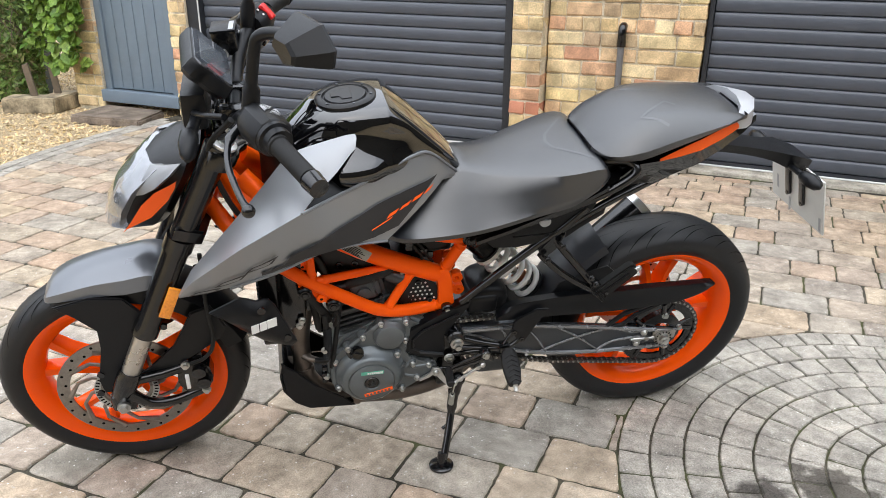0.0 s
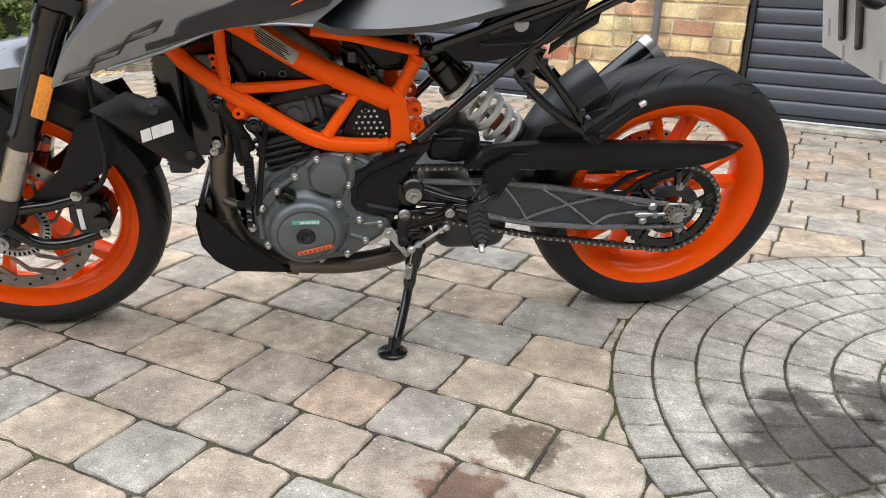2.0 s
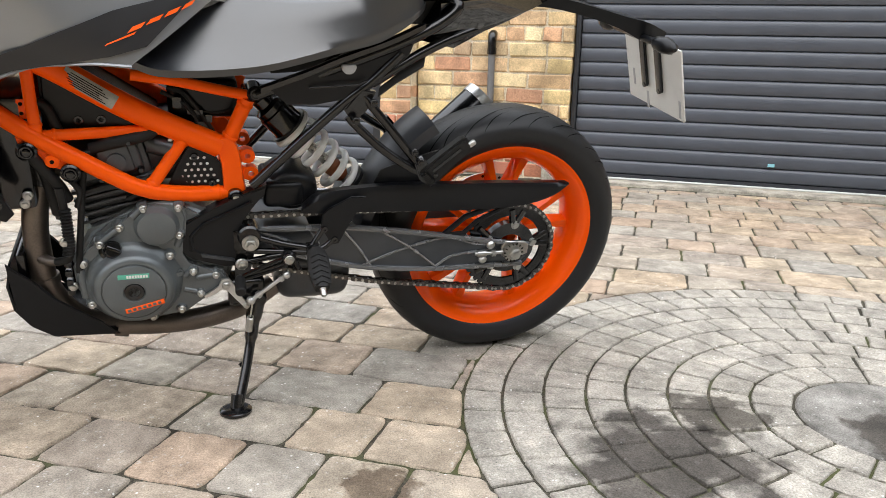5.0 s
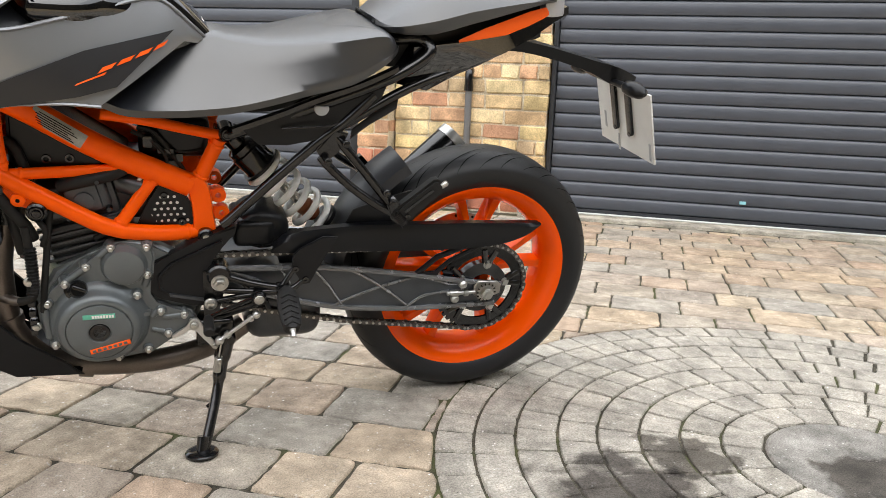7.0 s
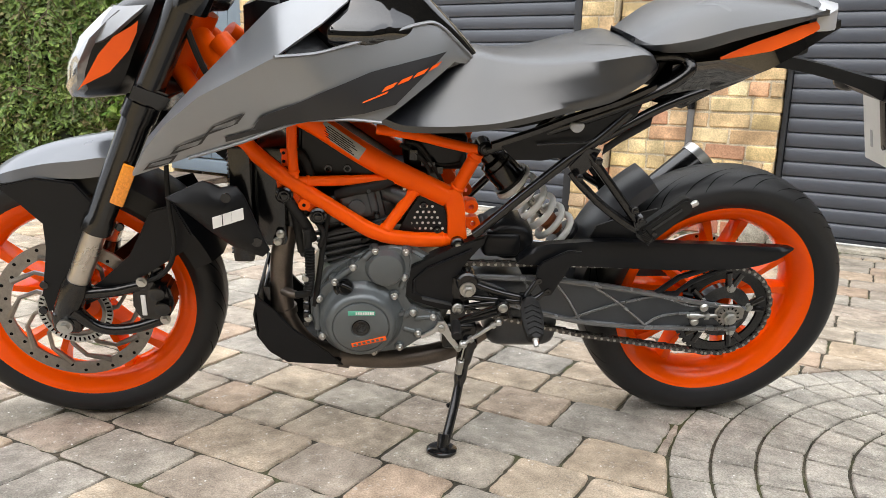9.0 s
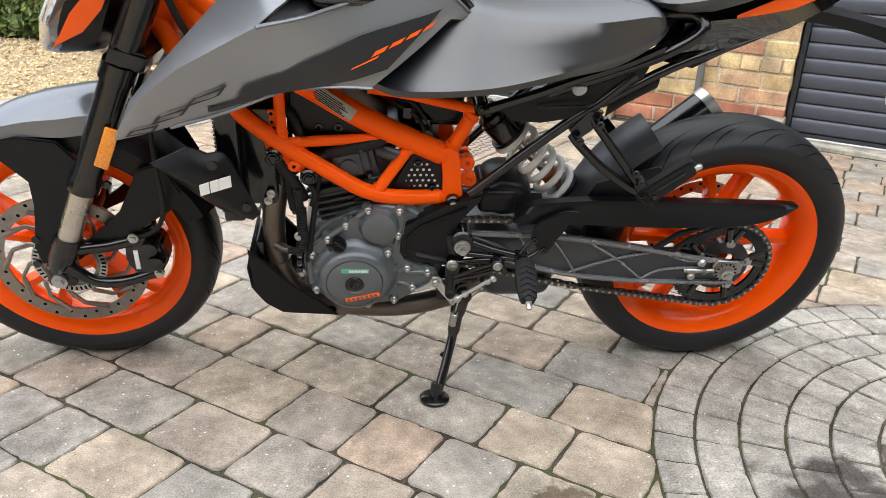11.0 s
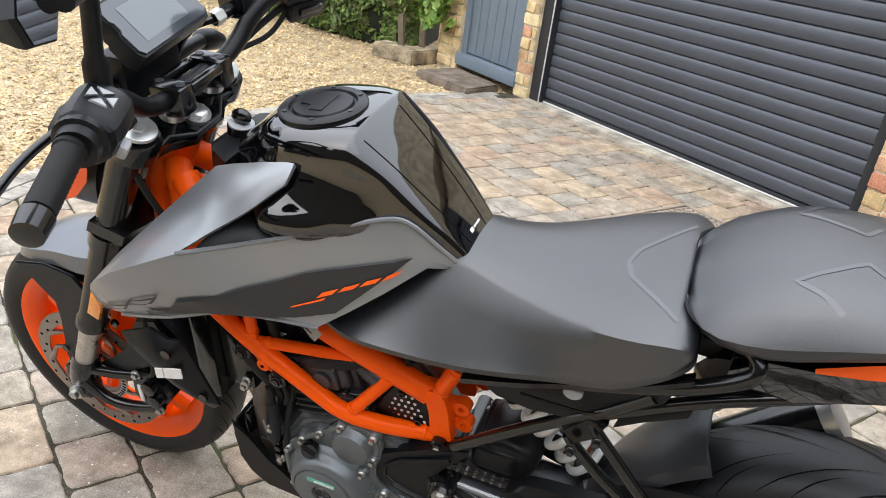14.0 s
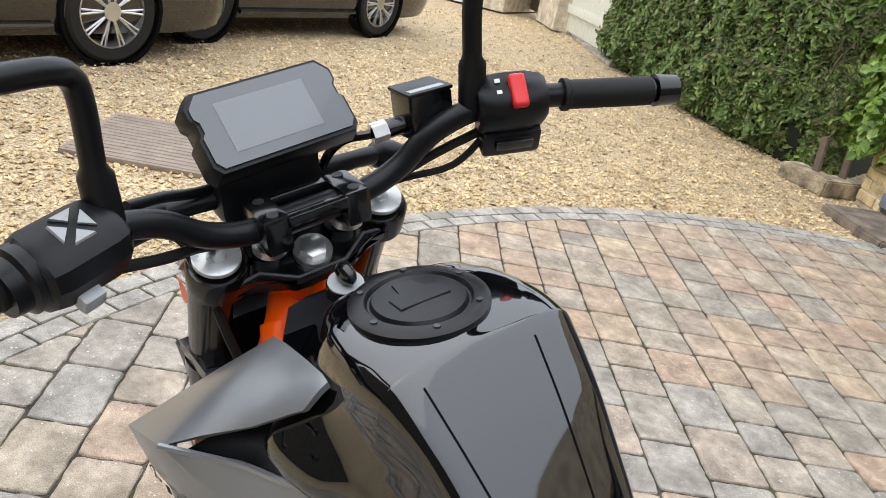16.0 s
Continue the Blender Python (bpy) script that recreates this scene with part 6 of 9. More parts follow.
both("headlamp_cowl", lambda q: loft(q, [[(-0.560, -0.094, 0.845), (-0.545, -0.104, 0.852), (-0.522, -0.112, 0.868), (-0.515, -0.108, 0.868), (-0.545, -0.094, 0.848)], [(-0.542, -0.096, 0.886), (-0.522, -0.107, 0.890), (-0.492, -0.112, 0.896), (-0.485, -0.106, 0.896), (-0.535, -0.092, 0.886)], [(-0.525, -0.082, 0.912), (-0.500, -0.095, 0.914), (-0.468, -0.098, 0.918), (-0.462, -0.092, 0.916), (-0.520, -0.078, 0.910)]]), silver, hl, "silver cowl beside the lens")
# ignition lock
b = bmesh.new()
tube(b, [(-0.283, 0, 0.905), (-0.279, 0, 0.943)], 0.021, 20)
ign = part("ignition_lock", b, satin_black, bike, "black ignition lock")
b = bmesh.new()
tube(b, [(-0.279, 0, 0.942), (-0.2785, 0, 0.945)], 0.0195, 24)
part("lock_ring", b, button_m, ign, "pale printed lock ring")
b = bmesh.new()
ball(b, (-0.277, 0, 0.956), 0.014, (1.2, 0.7, 0.9))
part("lock_cover", b, satin_black, ign)
b = bmesh.new()
loft(b, [[(x, -w, z0), (x, w, z0), (x, w * 0.8, z1), (x, -w * 0.8, z1)] for x, w, z0, z1 in ((-0.318, 0.034, 0.80, 0.915), (-0.290, 0.078, 0.80, 0.930), (-0.250, 0.108, 0.80, 0.930))])
part("tank_front_cover", b, plastic, bike, "black cover in front of the tank")

# -- the bodywork and the bars are lowered a little to fit the camera's view --
bpy.context.view_layer.update()
to_bike = bike.matrix_world.inverted()
for ob in bike.children_recursive:
    if ob.type == "MESH":
        m = to_bike @ ob.matrix_world
        back = m.inverted()
        for v in ob.data.vertices:
            p = m @ v.co
            p.z -= 0.022 * min(1, max(0, (p.z - 0.62) / 0.30))
            v.co = back @ p


def outline_plate(b, pts, t, bevel=0.0):
    """A bent flat piece: an outline of x, y, z, t thick towards the middle of the machine."""
    a = [b.verts.new(p) for p in pts]
    c = [b.verts.new((x, y + t, z)) for x, y, z in pts]
    n = len(a)
    fs = [b.faces.new(a), b.faces.new(c[::-1])] + [b.faces.new((a[j], c[j], c[(j + 1) % n], a[(j + 1) % n])) for j in range(n)]
    if bevel:
        bmesh.ops.bevel(b, geom=list(fs[0].edges), offset=bevel, segments=2, affect="EDGES")
    return b


def button_head(b, at, r=0.006, h=0.006):
    """A flanged hexagon bolt with a dished head, facing left."""
    x, y, z = at
    lathe(b, [(r * 1.5, y + 0.002), (r * 1.5, y), (r * 1.25, y - h * 0.25), (r * 1.05, y - h * 0.3)], 18, (x, 0, z), closed=False)
    tube(b, [(x, y - h * 0.3, z), (x, y - h * 0.9, z), (x, y - h, z)], [r, r, r * 0.8], 6)
    return b


# -- swingarm --
arm_top = [(0.100, 0.372), (0.127, 0.389), (0.236, 0.386), (0.306, 0.383), (0.427, 0.367), (0.554, 0.345), (0.646, 0.328), (0.733, 0.316)]
arm_low = [(0.740, 0.290), (0.722, 0.268), (0.645, 0.268), (0.503, 0.271), (0.364, 0.285), (0.265, 0.309), (0.193, 0.332), (0.110, 0.345)]
for side in (-1, 1):
    y0 = -0.098 if side < 0 else 0.078
    sw = part("swingarm", plate(bmesh.new(), arm_top + arm_low, y0 + 0.006 * (side < 0), y0 + 0.014 + 0.006 * (side < 0), 0.003, 2), arm_grey, bike, "dark grey cast swingarm with crossed ribs")
    ys = y0 + 0.003 if side < 0 else y0 + 0.017
    b = bmesh.new()
    for line, r in ((arm_top[1:], 0.0062), (arm_low[1:-1], 0.0062), ([(0.385, 0.369), (0.449, 0.328), (0.513, 0.276)], 0.0034), ([(0.520, 0.346), (0.449, 0.329), (0.396, 0.311), (0.345, 0.290)], 0.0034),
                    ([(0.300, 0.380), (0.334, 0.338), (0.366, 0.288)], 0.0034), ([(0.513, 0.276), (0.552, 0.300), (0.645, 0.308)], 0.0034), ([(0.235, 0.383), (0.255, 0.345), (0.268, 0.312)], 0.0034),
                    ([(0.554, 0.342), (0.60, 0.326), (0.645, 0.322)], 0.003), ([(0.13, 0.385), (0.19, 0.360), (0.262, 0.318)], 0.0034)):
        tube(b, [(x, ys, z) for x, z in curve3(line)], r, 8)
    part("rib", b, arm_lit, sw, "raised casting ribs, painted lighter as if catching the sky")
b = bmesh.new()
boxm(b, (0.08, -0.078, 0.335), (0.24, 0.078, 0.382), 0.012)
part("swingarm_bridge", b, arm_grey, bike)
b = bmesh.new()
lathe(b, [(0.0001, -0.122), (0.019, -0.122), (0.0225, -0.118), (0.0225, -0.080), (0.0001, -0.080)], 28, (0.113, 0, 0.386), closed=False)
rod(b, (0.114, -0.120, 0.374), (0.114, 0.11, 0.374), 0.016)
pv = part("pivot_boss", b, satin_black, bike)
b = bmesh.new()
tube(b, [(0.114, -0.121, 0.374), (0.114, -0.125, 0.374)], 0.0165, 24)
tube(b, [(0.114, -0.125, 0.374), (0.114, -0.134, 0.374), (0.114, -0.136, 0.374)], [0.0125, 0.0125, 0.010], 6)
tube(b, [(0.114, -0.136, 0.374), (0.114, -0.143, 0.374)], 0.0072, 12)
part("pivot_nut", b, zinc, pv, "zinc plated pivot nut")
# axle, adjuster and its bolts
b = bmesh.new()
plate(b, [(0.691 + 0.026 * math.cos(a), 0.305 + 0.024 * math.sin(a)) for a in [math.pi * (0.125 + k / 4) for k in range(8)]], -0.111, -0.096, 0.003, 2)
plate(b, [(0.664, 0.316), (0.672, 0.330), (0.718, 0.327), (0.730, 0.318), (0.730, 0.296), (0.716, 0.290), (0.668, 0.292)], -0.103, -0.094, 0.002, 1)
adj = part("axle_adjuster", b, steel, bike, "bright axle adjuster block")
# notches are near-black bars on the block, their shade painted
b = bmesh.new()
for k in range(14):
    a = 2 * math.pi * k / 14
    boxm(b, (0.0185, -0.1125, -0.0011), (0.0235, -0.1105, 0.0011), 0, 1, Matrix.Translation((0.691, 0, 0.305)) @ Matrix.Rotation(a, 4, "Y"))
tagged(part("slot", b, near_black_m, adj, "near-black bars painted as shaded notches round the block"), kind="stuff")
b = bmesh.new()
tube(b, [(0.691, -0.110, 0.305), (0.691, -0.121, 0.305), (0.691, -0.123, 0.305)], [0.0150, 0.0150, 0.0125], 6)
tube(b, [(0.691, -0.123, 0.305), (0.691, -0.129, 0.305)], 0.0085, 14)
part("axle_nut", b, zinc, adj, "zinc plated axle nut")
b = bmesh.new()
rod(b, (0.600, -0.102, 0.303), (0.668, -0.102, 0.303), 0.0045)
tube(b, [(0.640, -0.102, 0.303), (0.650, -0.102, 0.303)], 0.0085, 6)
tube(b, [(0.606, -0.102, 0.303), (0.628, -0.102, 0.303)], 0.0068, 10)
part("adjuster_screw", b, zinc, adj)
b = bmesh.new()
for x, z in ((0.637, 0.322), (0.622, 0.287)):
    lathe(b, [(0.0001, -0.106), (0.006, -0.106), (0.0095, -0.102), (0.0095, -0.094)], 18, (x, 0, z), closed=False)
part("arm_bolt", b, zinc, bike)
# chain guard: a folded plastic strip that tapers to its tail
b = bmesh.new()
loft(b, smooth_rows([[(x, y + 0.026, zt - 0.003), (x, y + 0.002, zt), (x - 0.004, y - 0.005, zt - (zt - zb) * 0.28), (x - 0.006, y - 0.004, zb), (x - 0.006, y + 0.001, zb), (x, y + 0.022, zt - 0.009)] for x, y, zt, zb in (
    (0.218, -0.110, 0.438, 0.428), (0.252, -0.110, 0.465, 0.426), (0.32, -0.108, 0.473, 0.424), (0.41, -0.105, 0.476, 0.420), (0.541, -0.100, 0.472, 0.413), (0.640, -0.094, 0.468, 0.411), (0.721, -0.089, 0.463, 0.414), (0.785, -0.086, 0.460, 0.432), (0.816, -0.085, 0.458, 0.454))], 3))
cg = part("chain_guard", b, plastic, bike, "matt black plastic chain guard", smooth=45)
b = bmesh.new()
for line, r in (([(0.526, 0.352), (0.570, 0.391), (0.640, 0.416)], 0.0065), ([(0.568, 0.350), (0.60, 0.380), (0.665, 0.412)], 0.0055), ([(0.535, 0.350), (0.575, 0.352)], 0.006)):
    tube(b, [(x, -0.092, z) for x, z in line], r, 8)
part("guard_brace", b, plastic, cg)

# -- trellis frame --
def trellis(b):
    lines = (([(-0.375, -0.05, 0.785), (-0.350, -0.092, 0.705), (-0.314, -0.111, 0.664), (-0.277, -0.112, 0.628), (-0.224, -0.112, 0.586), (-0.163, -0.110, 0.545), (-0.095, -0.108, 0.501), (-0.066, -0.105, 0.487), (-0.040, -0.100, 0.478), (0.011, -0.086, 0.467), (0.078, -0.064, 0.458)], 0.0150),
             ([(-0.36, -0.05, 0.835), (-0.27, -0.092, 0.752), (-0.178, -0.092, 0.694), (-0.070, -0.078, 0.623), (0.066, -0.064, 0.553)], 0.0220),
             ([(0.082, -0.064, 0.560), (0.101, -0.074, 0.608), (0.118, -0.082, 0.650)], 0.0135),
             ([(0.118, -0.082, 0.655), (0.062, -0.082, 0.666), (-0.008, -0.082, 0.681), (-0.077, -0.082, 0.690)], 0.0098),
             ([(-0.222, -0.110, 0.592), (-0.131, -0.090, 0.590), (-0.012, -0.072, 0.590)], 0.0100),
             ([(-0.231, -0.105, 0.712), (-0.231, -0.108, 0.651), (-0.228, -0.111, 0.598)], 0.0098),
             ([(-0.060, -0.104, 0.488), (0.006, -0.072, 0.574)], 0.0115))
    for pts, r in lines:
        tube(b, curve(pts, 5) if len(pts) > 2 else pts, r, 18)
    # the forged post at the rear, square with rounded corners
    loft(b, smooth_rows([[(x + w * math.cos(q) * (1.25 if k % 2 else 1), y + 0.017 * math.sin(q) * (1.25 if k % 2 else 1), z + w * math.cos(q) * 0.18) for k, q in enumerate([math.pi * j / 4 for j in range(8)])] for x, y, z, w in (
        (0.072, -0.064, 0.572, 0.013), (0.078, -0.064, 0.556, 0.0195), (0.086, -0.063, 0.525, 0.0190), (0.089, -0.062, 0.490, 0.0195), (0.092, -0.062, 0.462, 0.022), (0.095, -0.062, 0.446, 0.015))], 2))
    # weld beads where the tubes meet
    for p, d, r in (((-0.203, -0.106, 0.5915), (1, 0.2, 0), 0.0118), ((-0.030, -0.075, 0.590), (1, 0.16, 0), 0.0120), ((-0.0535, -0.101, 0.497), (0.6, 0.3, 0.78), 0.0135), ((0.0, -0.075, 0.566), (0.6, 0.3, 0.78), 0.0135),
                    ((0.087, -0.067, 0.574), (0.38, -0.2, 0.9), 0.0158), ((0.113, -0.080, 0.638), (0.38, -0.2, 0.9), 0.0155), ((0.060, -0.069, 0.461), (1, 0.3, -0.1), 0.0168), ((-0.229, -0.110, 0.612), (0, 0, 1), 0.0116)):
        d = Vector(d).normalized()
        p = Vector(p)
        tube(b, [p - d * 0.0035, p - d * 0.0012, p + d * 0.0012, p + d * 0.0035], [r * 0.9, r, r, r * 0.9], 16)
    # engine mount gussets under the front
    outline_plate(b, [(-0.262, -0.114, 0.600), (-0.215, -0.114, 0.575), (-0.186, -0.114, 0.552), (-0.160, -0.114, 0.540), (-0.176, -0.114, 0.516), (-0.196, -0.114, 0.534), (-0.222, -0.114, 0.540), (-0.244, -0.114, 0.556), (-0.258, -0.114, 0.575)], 0.008, 0.002)
    tube(b, [(-0.210, -0.104, 0.550), (-0.210, -0.121, 0.550), (-0.210, -0.1225, 0.550)], [0.0115, 0.0115, 0.0095], 18)
    # ears behind the post
    for x, z in ((0.118, 0.529), (0.124, 0.493)):
        lathe(b, [(0.0055, -0.060), (0.0145, -0.060), (0.0145, -0.040), (0.0055, -0.040)], 22, (x, 0, z))
        outline_plate(b, [(x - 0.034, -0.058, z + 0.012), (x - 0.008, -0.058, z + 0.013), (x - 0.010, -0.058, z - 0.013), (x - 0.034, -0.058, z - 0.012)], 0.014, 0.001)
    # tab for the shroud
    outline_plate(b, [(-0.253, -0.103, 0.652), (-0.240, -0.103, 0.652), (-0.232, -0.104, 0.640), (-0.232, -0.104, 0.620), (-0.254, -0.103, 0.619), (-0.257, -0.103, 0.640)], 0.005, 0.001)


frame_parts = both("trellis_frame", trellis, orange, bike, "orange tubular steel trellis frame")
# frame holes: near-black pegs painted as the shade inside them
b = bmesh.new()
for x, z in ((-0.247, 0.645), (-0.247, 0.629)):
    tube(b, [(x, -0.1022, z), (x, -0.1036, z)], 0.0032, 10)
tube(b, [(-0.210, -0.122, 0.550), (-0.210, -0.1232, 0.550)], 0.0035, 10)
part("drilled_hole", b, near_black_m, frame_parts[0])
b = bmesh.new()
tube(b, [(-0.398, 0, 0.880), (-0.45, 0, 0.765)], 0.034, 20)
for sy in (-1, 1):
    tube(b, curve([(-0.40, sy * 0.02, 0.836), (-0.345, sy * 0.07, 0.784), (-0.29, sy * 0.10, 0.742)], 4), 0.022, 12)
    tube(b, curve([(-0.44, sy * 0.02, 0.776), (-0.39, sy * 0.075, 0.725), (-0.33, sy * 0.112, 0.672)], 4), 0.018, 12)
part("steering_head", b, orange, bike, "orange steering head tubes")
# rubber bushes with their bolts
for x, y, z, r in ((-0.246, -0.128, 0.569, 0.0165), (-0.184, -0.127, 0.528, 0.0165), (0.092, -0.094, 0.458, 0.0145), (0.131, -0.096, 0.660, 0.0150)):
    b = bmesh.new()
    lathe(b, [(0.0001, y + 0.003), (r * 0.45, y + 0.003), (r * 0.50, y - 0.001), (r * 0.62, y - 0.001), (r * 0.66, y + 0.002), (r * 0.80, y + 0.001), (r, y + 0.004), (r, y + 0.045), (0.0001, y + 0.045)], 26, (x, 0, z), closed=False)
    bush = part("frame_bolt", b, satin_black, bike, "black frame bolt in a rubber bush")
    b = bmesh.new()
    tube(b, [(x, y + 0.004, z), (x, y - 0.003, z), (x, y - 0.004, z)], [r * 0.40, r * 0.40, r * 0.30], 12)
    part("bolt_head", b, zinc if x > 0.05 and z < 0.5 else satin_black, bush)
# information sticker on the thick tube, with rows of unreadable print
ST_M = Matrix.Translation((-0.188, -0.1145, 0.706)) @ Matrix.Rotation(radians(33.2), 4, "Y") @ Matrix.Rotation(radians(-4), 4, "Z")
b = bmesh.new()
loft(b, [[(x, 0.0035 + 0.42 * z * z / 0.022, z) for z in (-0.013, -0.007, 0, 0.007, 0.013)] for x in (0.012, 0.05, 0.102)], caps=False, closed=False)
stk = part("info_sticker", b, sticker_m, bike, "silver information sticker on the frame", ST_M)
b = bmesh.new()
for k, z in enumerate((-0.0095, -0.006, -0.0025, 0.001, 0.0045, 0.008)):
    boxm(b, (0.018 + 0.004 * (k % 2), 0.0026 + 0.42 * z * z / 0.022, z - 0.0007), (0.090 - 0.007 * (k % 3), 0.0032 + 0.42 * z * z / 0.022, z + 0.0007))
part("print_bar", b, near_black_m, stk, "rows of small unreadable print")

# -- air box and side pieces behind the frame --
b = bmesh.new()
plate(b, [(-0.224, 0.602), (-0.220, 0.700), (-0.186, 0.700), (-0.139, 0.668), (-0.040, 0.606), (-0.036, 0.594), (-0.210, 0.586)], -0.078, 0.078, 0.007, 3)
abx = part("air_box", b, plastic, bike, "black plastic air box")
b = bmesh.new()
for x, z in ((-0.166, 0.609), (-0.130, 0.610)):
    lathe(b, [(0.0001, -0.078), (0.0035, -0.078), (0.0042, -0.081), (0.0075, -0.081), (0.0085, -0.076)], 18, (x, 0, z), closed=False)
part("air_box_screw", b, satin_black, abx)
b = bmesh.new()
outline_plate(b, [(0.010, -0.073, 0.554), (-0.010, -0.076, 0.520), (-0.030, -0.080, 0.478), (0.074, -0.068, 0.470), (0.070, -0.067, 0.513), (0.056, -0.067, 0.540), (0.030, -0.070, 0.556)], 0.006, 0.0015)
sp_ = part("heat_shield", b, plastic, bike, "black pierced heat shield")
# pale dots stand in for the bright background seen through the holes
b = bmesh.new()
for i in range(7):
    for j in range(5):
        x, z = -0.008 + i * 0.0115 + (j % 2) * 0.005, 0.486 + j * 0.0118
        if z < 0.49 + (x + 0.022) * 1.3 and x + (z - 0.48) * 0.35 < 0.068:
            lathe(b, [(0.0001, -0.0700), (0.0024, -0.0702 - 0.08 * 0.0), (0.0030, -0.0690)], 8, (x, -0.0035 - 0.07 * max(0, 0.03 - x) * 1.0, z), closed=False)
part("shield_hole", b, pale_zinc, sp_, "pale dots painted as daylight showing through the holes")
b = bmesh.new()
for x, z in ((0.020, 0.536), (0.050, 0.483)):
    lathe(b, [(0.0001, -0.0735), (0.0028, -0.0735), (0.0032, -0.077), (0.0062, -0.077), (0.0072, -0.070)], 16, (x, 0, z), closed=False)
part("shield_bolt", b, satin_black, sp_)
b = bmesh.new()
boxm(b, (-0.02, -0.045, 0.60), (0.105, 0.06, 0.672), 0.015, 3)
bbx = part("battery_box", b, plastic, bike, "black plastic box under the seat")
b = bmesh.new()
outline_plate(b, [(0.004, -0.058, 0.668), (0.098, -0.058, 0.648), (0.086, -0.056, 0.622), (0.050, -0.056, 0.612), (0.026, -0.057, 0.640)], 0.008, 0.002)
part("box_cover", b, plastic, bbx)
b = bmesh.new()
boxm(b, (0.012, -0.062, 0.612), (0.040, -0.046, 0.622), 0.002)
boxm(b, (0.044, -0.060, 0.596), (0.056, -0.046, 0.612), 0.002)
boxm(b, (-0.012, -0.070, 0.626), (0.004, -0.055, 0.648), 0.003)
part("plug_connector", b, satin_black, bbx, "small black cable plugs")
b = bmesh.new()
for pts, r in (([(-0.03, -0.062, 0.655), (0.0, -0.066, 0.640), (0.018, -0.062, 0.622), (0.04, -0.05, 0.600)], 0.0042), ([(-0.01, -0.06, 0.645), (0.012, -0.064, 0.628), (0.028, -0.066, 0.604), (0.02, -0.06, 0.585)], 0.0035), ([(0.03, -0.05, 0.617), (0.06, -0.056, 0.615), (0.09, -0.05, 0.618)], 0.0028),
               ([(-0.02, -0.055, 0.66), (0.01, -0.060, 0.650), (0.05, -0.055, 0.590), (0.06, -0.045, 0.565)], 0.0045)):
    tube(b, curve(pts, 5), r, 8)
part("wiring", b, rubber, bbx, "thin black wires")
b = bmesh.new()
lathe(b, [(0.0001, 0), (0.021, 0), (0.0235, 0.003), (0.0235, 0.012), (0.0001, 0.014)], 26, closed=False)
rsv = part("rear_brake_reservoir", b, satin_black, bike, "black cap of the rear brake fluid bottle", Matrix.Translation((0.142, 0.055, 0.622)) @ Matrix.Rotation(radians(90), 4, "X"))
b = bmesh.new()
lathe(b, [(0.0001, -0.020), (0.017, -0.020), (0.020, -0.017), (0.021, 0.0), (0.0001, 0.0)], 26, closed=False)
part("bottle", b, paint("amber_fluid_bottle", (0.42, 0.20, 0.05), 0.25, vary=0.1, coat=0.4), rsv, "amber plastic bottle")
b = bmesh.new()
boxm(b, (-0.075, -0.060, 0.485), (0.050, 0.06, 0.600), 0.012, 2)
tube(b, [(-0.055, -0.058, 0.560), (-0.010, -0.070, 0.548)], 0.020, 20)
part("intake_body", b, dark_metal, bike, "black intake and throttle body")
b = bmesh.new()
for x, z in ((-0.022, 0.566), (-0.016, 0.548)):
    boxm(b, (x - 0.004, -0.078, z - 0.010), (x + 0.004, -0.064, z + 0.010), 0.0015, 1, about((x, -0.07, z), Vector((0, 1, 0)), 35))
part("hose_clamp", b, zinc, bike, "bright hose clamp")
b = bmesh.new()
boxm(b, (-0.305, -0.105, 0.455), (-0.245, 0.105, 0.655), 0.012, 2)
part("fan_shroud", b, satin_black, bike, "black radiator fan shroud")

# -- engine --
case = [(-0.205, 0.345), (-0.172, 0.402), (-0.12, 0.430), (-0.06, 0.462), (0.0, 0.455), (0.06, 0.42), (0.095, 0.34), (0.07, 0.27), (0.0, 0.228), (-0.06, 0.216), (-0.14, 0.224), (-0.192, 0.256)]
engine = part("engine", plate(bmesh.new(), case, -0.096, 0.105, 0.012, 3), case_grey, bike, "grey single-cylinder engine")
b = bmesh.new()
cover = [(-0.082, 0.458), (-0.040, 0.464), (-0.006, 0.458), (0.000, 0.430), (-0.004, 0.392), (-0.016, 0.352), (-0.004, 0.330), (0.030, 0.318), (0.062, 0.312), (0.072, 0.292), (0.040, 0.262), (-0.010, 0.224), (-0.080, 0.214), (-0.172, 0.247), (-0.200, 0.294), (-0.202, 0.338), (-0.176, 0.371), (-0.144, 0.400), (-0.102, 0.428)]
plate(b, cover, -0.112, -0.094, 0.005, 3)
part("case_cover", b, case_grey, engine, "cast grey side cover")
lc = bmesh.new()
lathe(lc, [(0.088, -0.104), (0.086, -0.114), (0.078, -0.122), (0.0735, -0.128), (0.0715, -0.136), (0.067, -0.1435), (0.060, -0.1475), (0.0572, -0.1475), (0.0565, -0.1455), (0.0555, -0.1455), (0.0548, -0.1495), (0.052, -0.1515), (0.020, -0.1525), (0.0185, -0.1500), (0.0001, -0.1500)], 64, (-0.100, 0, 0.300), closed=False)
cl = part("clutch_cover", lc, case_grey, engine, "round grey clutch cover")
b = bmesh.new()
lathe(b, [(0.0001, -0.1475), (0.009, -0.1475), (0.0105, -0.1512), (0.0165, -0.1522), (0.0180, -0.1500)], 28, (-0.100, 0, 0.300), closed=False)
part("oil_plug", b, satin_black, cl, "black plug with a socket")
b = bmesh.new()
boxm(b, (-0.126, -0.1532, 0.3295), (-0.072, -0.1514, 0.3390), 0.0006)
part("label_bar", b, engine_label_green, cl, "green and white maker label, unlettered")
b = bmesh.new()
